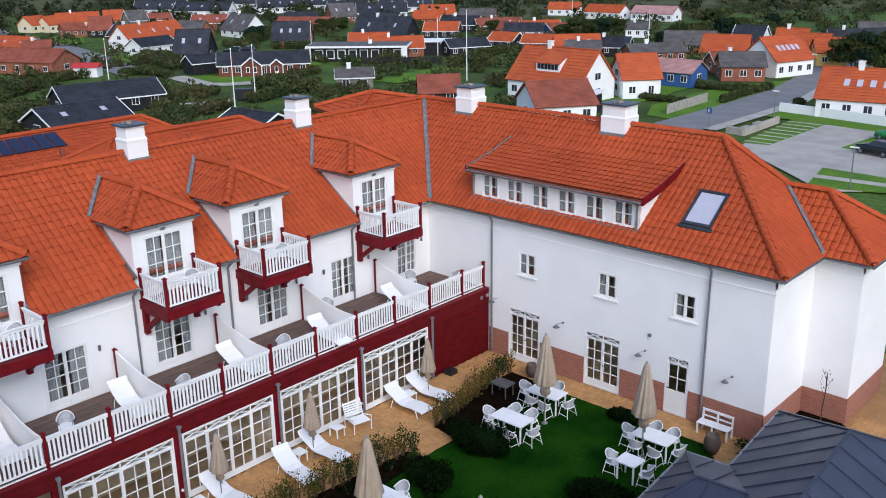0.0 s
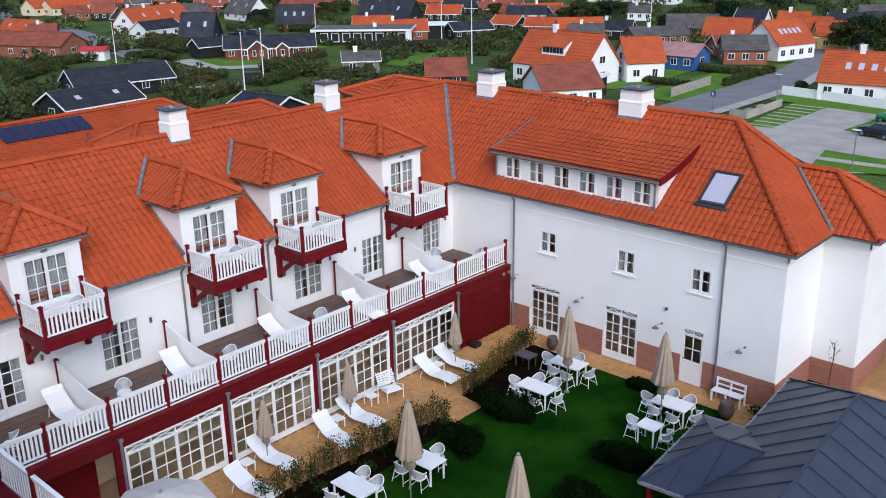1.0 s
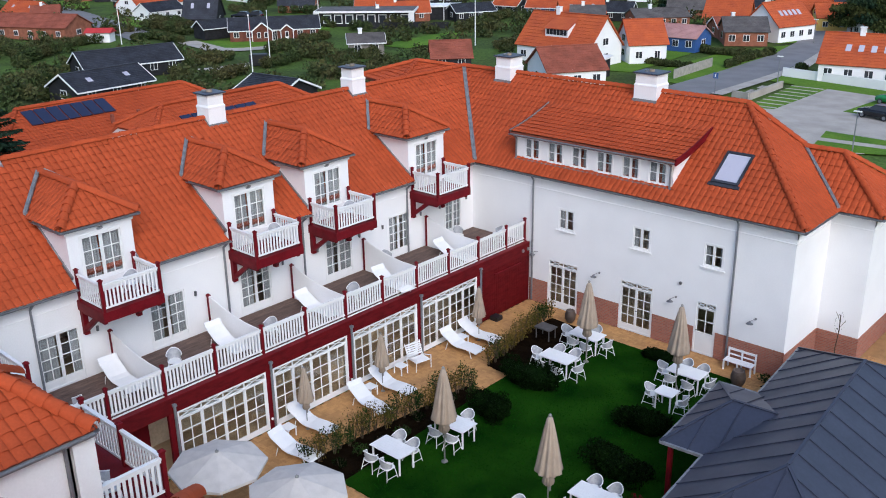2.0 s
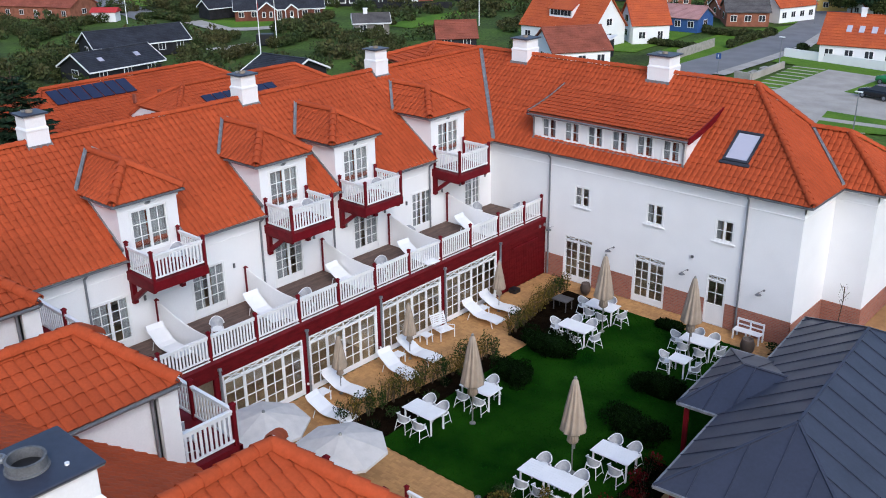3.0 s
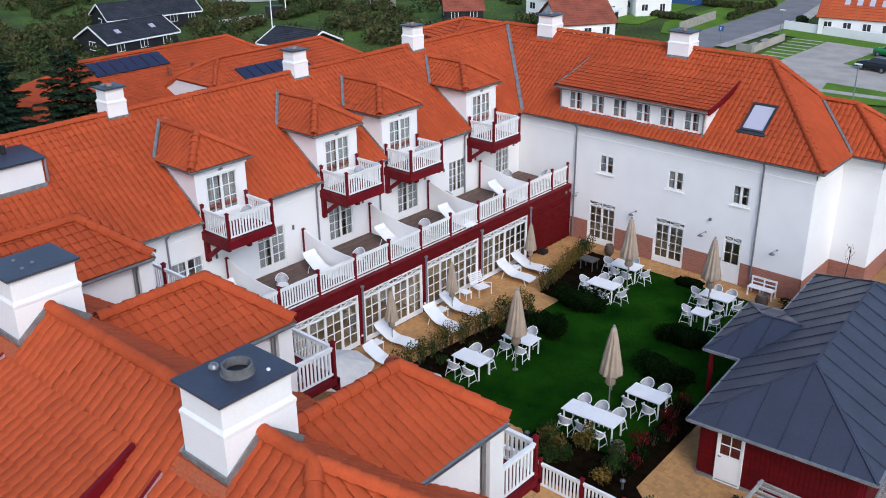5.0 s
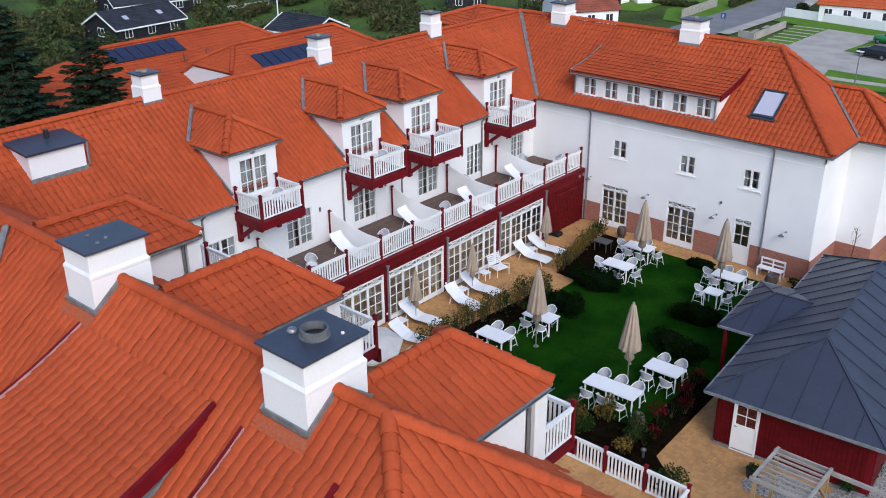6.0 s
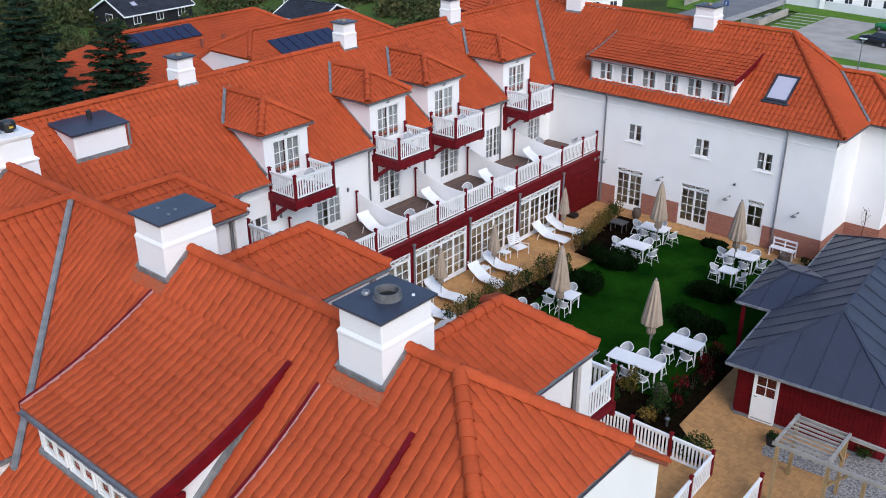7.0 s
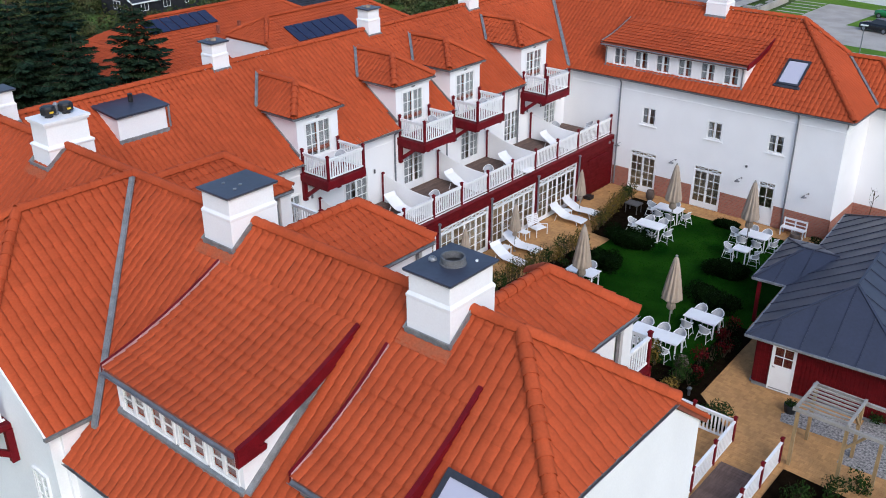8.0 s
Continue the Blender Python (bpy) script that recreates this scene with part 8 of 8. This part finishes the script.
car(-4.0, 63.9, -14, CARBLACK, "small black hatchback on the car park"), car(-4.8, 71.7, -14, CARGREEN, "small green hatchback on the car park"), car(-110.3, 65.8, 130, CARWHITE, "white car parked by the street")
car(-146.8, 69.5, 110, CARBLACK, "dark car parked by the street"), car(-129.7, 81.8, 30, CARBLACK, "black car beside the white house"), car(-131.1, 79.7, 30, CARBLACK, "black car in front of the dark house")
wb = thing("waste_container", (-82.6, 46.7, VG), "dark waste container behind the hedge", "container")
part("body", local(pose(-82.6, 46.7, VG, 0, 0, 40), Mesh().box(-1.2, -0.7, 0, 1.2, 0.7, 1.6, 0.05)), BLACK, wb)
sh = thing("shed", (-124.3, 45.7, VG), "small white shed with pale red roof", "shed")
shm = pose(-124.3, 45.7, VG, 0, 0, 40)
part("wall", local(shm, Mesh().box(-2, -1.2, 0, 2, 1.2, 1.7)), WHITE, sh)
part("roof", local(shm, Mesh().prism([(-1.5, 1.6), (1.5, 1.6), (0, 2.3)], "x", -2.3, 2.3)), FLAGRED, sh)

# ---- trees, hedges and dunes ----
def dense(mesh, spots, n, size, rng):
    """Clumps of leaves with larger leaves packed inside, so that no daylight shows through."""
    leaf_cloud(mesh, [(x, y, z, a * 0.72, b * 0.72, c * 0.78) for x, y, z, a, b, c in spots], n // 3, size * 1.9, rng, 0.9)
    return leaf_cloud(mesh, spots, n, size, rng, 0.8)


def bush_row(pts, r, h, leaf, label, n=240, size=0.15, name="hedge"):
    """A hedge or thicket as one object of many leaf clumps."""
    spots = []
    for (xa, ya), (xb, yb) in zip(pts, pts[1:]):
        k = max(1, int(math.hypot(xb - xa, yb - ya) / (r * 0.8)))
        for i in range(k):
            f = (i + 0.5) / k
            spots.append((xa + (xb - xa) * f + RNG.normal(0, r * 0.25), ya + (yb - ya) * f + RNG.normal(0, r * 0.25), VG + h * RNG.uniform(0.35, 0.55), r * RNG.uniform(0.8, 1.2), r * RNG.uniform(0.8, 1.2), h * RNG.uniform(0.45, 0.65)))
    return tagged(new(name, fast(name, dense(Mesh(), spots, n, size, RNG), leaf)), label, "hedge", kind="stuff")


BUSH = mat("hedge_leaf", (0.040, 0.060, 0.020), 0.75, 0.25, 0.25, 6, 0.1, spread=0.5, island=True, col2=(0.075, 0.068, 0.028), spec=0.08)
DARKBUSH = mat("dark_thicket", (0.020, 0.032, 0.014), 0.8, 0.25, 0.2, 6, 0.1, spread=0.5, island=True, col2=(0.035, 0.036, 0.016), spec=0.08)
bush_row([(-111.1, 26.1), (-115.7, 30.6), (-119.3, 35.1)], 1.35, 1.87, BUSH, "uneven green and brown garden hedge")
bush_row([(-88.6, 16.2), (-94.3, 20.5), (-97.4, 23.4)], 1.62, 2.04, BUSH, "uneven green and brown garden hedge")
bush_row([(-123.8, 35.7), (-123.9, 39.5), (-123.5, 44.6)], 1.17, 1.53, BUSH, "uneven green and brown garden hedge")
bush_row([(-120.0, 48.7), (-121.6, 54.5), (-111.4, 53.0)], 1.08, 1.19, BUSH, "uneven green and brown garden hedge")
bush_row([(-134.1, 59.2), (-134.0, 62.4), (-119.8, 59.4)], 1.44, 2.04, BUSH, "uneven green and brown garden hedge")
bush_row([(-140.4, 65.6), (-133.2, 66.1), (-121.0, 61.3)], 1.35, 2.04, BUSH, "uneven green and brown garden hedge")
bush_row([(-88.8, 39.2), (-90.9, 43.8), (-90.5, 47.3)], 1.08, 1.44, BUSH, "uneven green and brown garden hedge")
bush_row([(-77.6, 32.9), (-77.4, 36.5), (-78.2, 41.2)], 1.17, 1.53, BUSH, "uneven green and brown garden hedge")
bush_row([(-80.0, 45.5), (-80.6, 49.3), (-82.1, 53.3)], 1.08, 1.53, BUSH, "uneven green and brown garden hedge")
bush_row([(-89.9, 54.4), (-92.7, 59.8), (-88.0, 59.4)], 1.17, 1.70, BUSH, "uneven green and brown garden hedge")
bush_row([(-75.5, 54.8), (-75.6, 59.2), (-75.4, 63.4)], 1.17, 1.61, BUSH, "uneven green and brown garden hedge")
bush_row([(-100.6, 81.8), (-97.7, 81.9)], 1.17, 1.87, BUSH, "uneven green and brown garden hedge")
bush_row([(-95.6, 65.6), (-96.4, 69.2), (-95.5, 71.5)], 0.99, 1.27, BUSH, "uneven green and brown garden hedge")
bush_row([(-41.7, 95.5), (-35.5, 93.0), (-30.7, 95.1)], 0.72, 1.02, BUSH, "uneven green and brown garden hedge")
bush_row([(-39.9, 80.4), (-36.3, 80.0), (-32.5, 79.9)], 0.63, 0.85, BUSH, "uneven green and brown garden hedge")
bush_row([(-29.8, 83.6), (-30.5, 91.4), (-29.9, 98.3)], 0.72, 1.02, BUSH, "uneven green and brown garden hedge")
bush_row([(-21.4, 86.3), (-21.1, 88.2)], 0.81, 1.02, BUSH, "uneven green and brown garden hedge")
bush_row([(-123.0, 103.7), (-123.3, 108.9), (-120.0, 111.0)], 1.44, 2.21, BUSH, "uneven green and brown garden hedge")
bush_row([(-146.0, 94.6), (-151.1, 103.2), (-159.5, 110.9)], 1.44, 2.38, BUSH, "uneven green and brown garden hedge")
bush_row([(-134.0, 91.4), (-128.8, 94.7), (-122.4, 93.8)], 1.35, 1.70, BUSH, "uneven green and brown garden hedge")
bush_row([(-104.3, 98.4), (-103.3, 103.8), (-101.9, 107.1)], 1.08, 1.19, BUSH, "uneven green and brown garden hedge")
bush_row([(-65.5, 78.8), (-65.3, 82.7), (-67.3, 86.8)], 1.08, 1.36, BUSH, "uneven green and brown garden hedge")
bush_row([(-83.5, 91.4), (-88.4, 106.6), (-90.5, 114.5)], 1.26, 1.70, BUSH, "uneven green and brown garden hedge")
bush_row([(-87.9, 134.0), (-83.2, 139.7), (-75.6, 134.0)], 1.44, 1.87, BUSH, "uneven green and brown garden hedge")
bush_row([(-63.8, 136.6), (-63.0, 142.0)], 1.44, 2.04, BUSH, "uneven green and brown garden hedge")
bush_row([(-50.8, 144.9), (-49.4, 148.2), (-44.3, 137.8)], 1.08, 1.36, BUSH, "uneven green and brown garden hedge")
bush_row([(-197.5, 114.2), (-195.1, 119.7)], 1.44, 2.04, BUSH, "uneven green and brown garden hedge")
bush_row([(-175.1, 94.7), (-185.8, 105.6)], 1.26, 1.87, BUSH, "uneven green and brown garden hedge")
bush_row([(-144.3, 87.4), (-137.1, 89.4)], 1.26, 1.70, BUSH, "uneven green and brown garden hedge")
bush_row([(-132.6, 31.8), (-120.4, 29.3), (-113.2, 27.8)], 1.44, 1.87, BUSH, "uneven green and brown garden hedge")
bush_row([(-168.6, 44.7), (-154.9, 43.2)], 1.44, 1.70, BUSH, "uneven green and brown garden hedge")
bush_row([(-229.3, 117.8), (-223.0, 131.1)], 1.80, 2.21, BUSH, "uneven green and brown garden hedge")
bush_row([(-168.4, 131.2), (-163.1, 138.4)], 1.80, 2.21, BUSH, "uneven green and brown garden hedge")
bush_row([(-149.7, 146.2), (-139.8, 144.2)], 1.44, 2.04, BUSH, "uneven green and brown garden hedge")
tops = [o.location.copy() for o in bpy.data.objects if o.parent is None and o.get("category") in ("house", "shed", "car", "container", "flagpole")]
scatter = Mesh()
for i in range(900):
    d = RNG.uniform(105, 330)
    a = radians(RNG.uniform(100, 162))
    x, y = 24 + d * math.cos(a), -30 + d * math.sin(a)
    if x > -48 and y < 128 or math.hypot(x + 110, y - 60) < 20 or any(math.hypot(x - p.x, y - p.y) < 7.0 for p in tops):
        continue
    r = RNG.uniform(1.0, 2.0)
    dense(scatter, [(x, y, VG + r * 0.7, r, r, r * 0.9), (x + r, y + 0.5, VG + r * 0.5, r * 0.8, r * 0.8, r * 0.7)], 70, 0.22, RNG)
thicket = Mesh()
for i in range(420):
    x, y = RNG.uniform(-100, -42), RNG.uniform(-6, 66)
    if any(math.hypot(x - p.x, y - p.y) < 8.5 for p in tops) or (x > -62 and y < 12) or math.hypot(x + 98, y - 56) < 12 or math.hypot(x + 84, y - 44) < 4:
        continue
    r = RNG.uniform(0.9, 1.7)
    dense(thicket, [(x, y, VG + r * 0.5, r, r, r * 0.75), (x + r, y + RNG.normal(0, 1), VG + r * 0.4, r * 0.9, r * 0.9, r * 0.6)], 110, 0.16, RNG)
tagged(new("hedge_thicket", fast("hedge_thicket", thicket, BUSH)), "low thicket and hedges between the dark summer houses", "hedge", kind="stuff")
tagged(new("garden_bushes", fast("garden_bushes", scatter, BUSH)), "scattered garden bushes between the village houses", "bushes", kind="stuff")


def tree(x, y, h, r, leaf, label, n=900, size=0.22, conifer=False, g=-0.1):
    t = thing("tree", (x, y, g), label, "tree", "village trees")
    tr_ = Mesh().tube((x, y, g), (x + 0.1, y, g + h * 0.55), 0.03 * h, 0.012 * h, 8)
    spots = []
    if conifer:
        tr_.tube((x + 0.1, y, h * 0.55), (x + 0.1, y, h * 0.97), 0.012 * h, 0.004 * h, 6)
        for k in range(46):
            f = (k + 0.5) / 46
            z = h * (0.10 + 0.86 * f)
            w = r * (1 - f) ** 0.8 + 0.25
            a = k * 2.4
            tr_.tube((x + 0.1, y, z), (x + w * math.cos(a), y + w * math.sin(a), z - 0.12 * w), 0.05, 0.015, 4)
            for e in (0.45, 0.85):
                spots.append((x + e * w * math.cos(a), y + e * w * math.sin(a), z - 0.1 * w * e + 0.1, 0.30 * w + 0.2, 0.30 * w + 0.2, 0.32 + 0.05 * w))
    else:
        for k in range(16):
            a, f = k * 2.4 + RNG.uniform(0, 0.8), RNG.uniform(0.35, 0.85)
            up = 0.30 + 0.6 * RNG.uniform()
            w = r * (0.75 - 0.35 * max(0.0, up - 0.55)) * RNG.uniform(0.5, 1.0)
            e = (x + w * math.cos(a), y + w * math.sin(a), g + h * up)
            tr_.tube((x + 0.05, y, g + h * f * 0.5), e, 0.010 * h, 0.004 * h, 5)
            spots.append((*e, r * 0.42, r * 0.42, h * 0.15))
        spots.append((x, y, g + h * 0.85, r * 0.5, r * 0.5, h * 0.15))
    part("trunk", tr_, BARK, t)
    part("crown", fast("crown", (leaf_cloud(Mesh(), spots, max(8, n // len(spots)), size, RNG, 0.9) if conifer else dense(Mesh(), spots, max(8, n // len(spots)), size, RNG)), leaf), leaf, t)


def spruce(x, y, h, r, label, g=-0.1):
    """A spruce: a straight trunk, whorls of drooping boughs and flat sprays of needles along them."""
    t = thing("spruce_tree", (x, y, g), label, "tree", "spruces behind the west wing")
    rng = np.random.default_rng(int(abs(x * 13 + y * 7)) + 1)
    wood = Mesh().tube((x, y, g), (x, y, g + h), 0.022 * h, 0.02, 8)
    V, F = [], []
    up = np.array((0.0, 0.0, 1.0))
    for level in range(int(h / 0.42)):
        z0 = g + 0.8 + level * 0.42
        f = (z0 - g) / h
        if f > 0.97:
            break
        reach = r * (1 - f) ** 0.75 + 0.15
        n = max(5, int(11 * (1 - 0.5 * f)))
        for b in range(n):
            a = 2 * math.pi * (b + 0.5 * (level % 2)) / n + rng.normal(0, 0.16)
            ln = reach * rng.uniform(0.72, 1.12)
            out = np.array((math.cos(a), math.sin(a), 0.0))
            side = np.array((-math.sin(a), math.cos(a), 0.0))
            rise, droop = rng.uniform(0.05, 0.22) + 0.25 * f, rng.uniform(0.20, 0.36)
            at = lambda s: np.array((x, y, z0)) + out * ln * s + up * (ln * (rise * s - droop * s * s + 0.10 * s ** 4))
            wood.tube(at(0.0), at(0.55), 0.035, 0.018, 4), wood.tube(at(0.55), at(1.0), 0.018, 0.006, 4)
            for s in np.linspace(0.22, 1.0, max(4, int(ln / 0.16))):
                p = at(s)
                half = ln * (0.34 * (1.12 - s)) + 0.14
                for q in (-1, 1):
                    for e in (0.15, 0.4, 0.65, 0.85, 1.0):
                        d = out * rng.uniform(0.5, 0.9) + side * q * rng.uniform(0.5, 1.0) - up * rng.uniform(0.05, 0.45)
                        d /= np.linalg.norm(d)
                        c = p + side * q * half * e * rng.uniform(0.6, 1.1) + out * half * 0.35 * e - up * (0.16 * half * e + rng.uniform(0, 0.05))
                        w = np.cross(d, up + rng.normal(0, 0.35, 3))
                        w /= np.linalg.norm(w) + 1e-9
                        l_, w_ = rng.uniform(0.15, 0.27), rng.uniform(0.04, 0.085)
                        k = len(V)
                        V += [tuple(c - d * l_), tuple(c + w * w_), tuple(c + d * l_), tuple(c - w * w_)]
                        F.append((k, k + 1, k + 2, k + 3))
    part("trunk", wood, BARK, t)
    me = bpy.data.meshes.new("crown")
    me.from_pydata(V, [], F)
    me.materials.append(NEEDLE)
    part("crown", me, None, t)


# big spruces beside the west wing
for x, y, h, r in ((-22.8, -20.5, 9.4, 3.6), (-26.5, -14.2, 9.8, 3.9), (-27.5, -21.5, 11.2, 4.2), (-31.5, -17.0, 11.4, 4.4), (-33, -25, 12.0, 4.6), (-25.0, -27.0, 9.6, 3.8), (-37.0, -20.5, 11.8, 4.4), (-30.0, -30.5, 11.0, 4.4)):
    spruce(x, y, h, r, "dense dark spruce behind the west wing")
tree_spots = [(-66, 135, 4.2, 3.3), (-65, 138, 4.6, 3.6), (-66, 145, 4.4, 3.4), (-69, 163, 4.0, 3.1), (-70, 172, 3.5, 2.7), (-90, 140, 4.6, 3.4), (-89, 145, 4.4, 3.4), (-89, 151, 3.8, 3.0), (-28, 124, 5.5, 4.2), (-26, 124, 6.0, 4.2), (-23, 124, 5.9, 4.2), (-21, 125, 6.4, 4.2), (-19, 127, 6.4, 4.2), (-31, 136, 4.9, 3.8), (-27, 141, 4.8, 3.7), (-149, 98, 3.2, 2.5), (-121, 106, 2.6, 2.0), (-118, 107, 2.5, 1.9), (-156, 106, 2.5, 2.0), (-152, 126, 3.2, 2.5), (-149, 119, 3.5, 2.7), (-246, 140, 3.2, 2.5), (-266, 159, 3.1, 2.4), (-180, 162, 3.0, 2.3), (-186, 178, 3.0, 2.3), (-117, 143, 2.8, 2.2), (-96, 141, 3.0, 2.4), (-71, 123, 2.8, 2.2), (-126, 145, 2.5, 1.8), (-208, 160, 3.0, 2.4), (-225, 165, 3.0, 2.4), (-177, 111, 2.5, 1.9), (-111, 106, 2.5, 1.8), (-72, 195, 2.8, 2.1), (-87, 193, 3.5, 2.7), (-286, 149, 3.2, 2.5), (-183, 60, 2.8, 2.2)]
for i, (x, y, h, r) in enumerate(tree_spots):
    tree(x, y, h, r, TREELEAF if i % 3 else NEEDLE, "leafy tree among the village houses" if i % 3 else "dark pine among the village houses", n=3600, size=0.2, g=VG)


# dunes and forest that close the view
def dune_sheet():
    m = Mesh()
    nx, ny = 90, 26
    pts = []
    for j in range(ny):
        for i in range(nx):
            a = radians(70 + 110 * i / (nx - 1))
            d = 250 + (j / (ny - 1)) ** 1.6 * 900
            x, y = 24 + d * math.cos(a), -30 + d * math.sin(a)
            k = min(1, max(0, (d - 260) / 200))
            z = VG - 0.4 + k * (5 * (noise.noise((x * 0.012, y * 0.012, 1.3)) + 0.5) + 3 * noise.noise((x * 0.035, y * 0.035, 4.1)) + 0.012 * (d - 260))
            pts.append((x, y, z))
    return m.add(pts, [(j * nx + i, j * nx + i + 1, (j + 1) * nx + i + 1, (j + 1) * nx + i) for j in range(ny - 1) for i in range(nx - 1)])


dm = dune_sheet()
structure("dunes", dm, SCRUB, "scrubby green and brown dunes behind the village", "dunes")
forest = Mesh()
frng = np.random.default_rng(21)
for i in range(4200):
    a = radians(frng.uniform(88, 172))
    d = 260 + 640 * frng.uniform() ** 0.8
    if 96 < math.degrees(a) < 146 and frng.uniform() < 0.5:
        continue
    x, y = 24 + d * math.cos(a), -30 + d * math.sin(a)
    k = min(1, max(0, (d - 260) / 200))
    z = VG - 0.4 + k * (5 * (noise.noise((x * 0.012, y * 0.012, 1.3)) + 0.5) + 3 * noise.noise((x * 0.035, y * 0.035, 4.1)) + 0.012 * (d - 260))
    r, hh = frng.uniform(2.0, 4.0), frng.uniform(2.5, 5.5)
    dense(forest, [(x, y, z + hh * 0.5, r, r, hh * 0.55)], 36, 0.55, frng)
tagged(new("forest", fast("forest", forest, DARKBUSH)), "dark low pine forest on the dunes", "forest", kind="stuff")

# ---- single roof tiles nearest the walk ----
ONE_TILE = bpy.data.meshes.new("roof_tile")
ONE_TILE.from_pydata([tuple(p) for p in TP], [], TF)
ONE_TILE.materials.append(TILE_ONE)
ONE_TILE.polygons.foreach_set("use_smooth", [True] * len(ONE_TILE.polygons))
for m in NEAR_SINGLES:
    piece("roof_tile", ONE_TILE, roof_s, Matrix.Translation(NEAR_SHIFT) @ m)

# ---- clinker pavers ----
PW, PH = 0.22, 0.11
def paver_ok(x, y):
    if inside(LAWNP, (x, y)) or inside(BEDP, (x, y)) or inside(BEDQ, (x, y)) or y > -0.04 - (0 if x < 13 else -20):
        return False
    return 0.06 < x < (26.9 if y < -17.3 else 19.8) and y > -27.4
one = Mesh().loft([[(-PW / 2 + e, -PH / 2 + e, z), (PW / 2 - e, -PH / 2 + e, z), (PW / 2 - e, PH / 2 - e, z), (-PW / 2 + e, PH / 2 - e, z)] for e, z in ((0.002, -0.03), (0.002, -0.003), (0.005, 0.0))], cap=True).data("paver", PAVE_ONE)
PB = [(-0.5, -0.5), (0.5, -0.5), (0.5, 0.5), (-0.5, 0.5)]
pv, pf = [], []
prng = np.random.default_rng(9)
singles = 0
cells = int(27 / 0.22)
for j in range(int(32 / 0.22)):
    for i in range(cells):
        bx, by = 0.11 + i * 0.22, -27.4 + 0.11 + j * 0.22
        flip = (i + j) % 2
        for s in (-1, 1):
            x, y = (bx, by + s * 0.055) if flip else (bx + s * 0.055, by)
            if not paver_ok(x, y) or not (y < 0 or x > 14.9):
                continue
            if 14.6 < x < 17.9 and -18.4 < y < -16.2 and singles < 300:
                piece("paver", one, pave, Matrix.Translation((x, y, prng.normal(0, 0.0015))) @ Matrix.Rotation(0 if flip else math.pi / 2, 4, "Z"))
                singles += 1
                continue
            w, h = (PW, PH) if flip else (PH, PW)
            z = prng.normal(0, 0.0015)
            k = len(pv)
            for a, b in PB:
                pv.append((x + a * (w - 0.004), y + b * (h - 0.004), z - 0.02))
            for a, b in PB:
                pv.append((x + a * (w - 0.009), y + b * (h - 0.009), z))
            pf += [(k + 4, k + 5, k + 6, k + 7), (k, k + 1, k + 5, k + 4), (k + 1, k + 2, k + 6, k + 5), (k + 2, k + 3, k + 7, k + 6), (k + 3, k, k + 4, k + 7)]
pm = bpy.data.meshes.new("pavers")
pm.from_pydata(pv, [], pf)
pm.materials.append(PAVE)
po = part("pavers", pm, None, pave)
po["kind"] = "stuff"
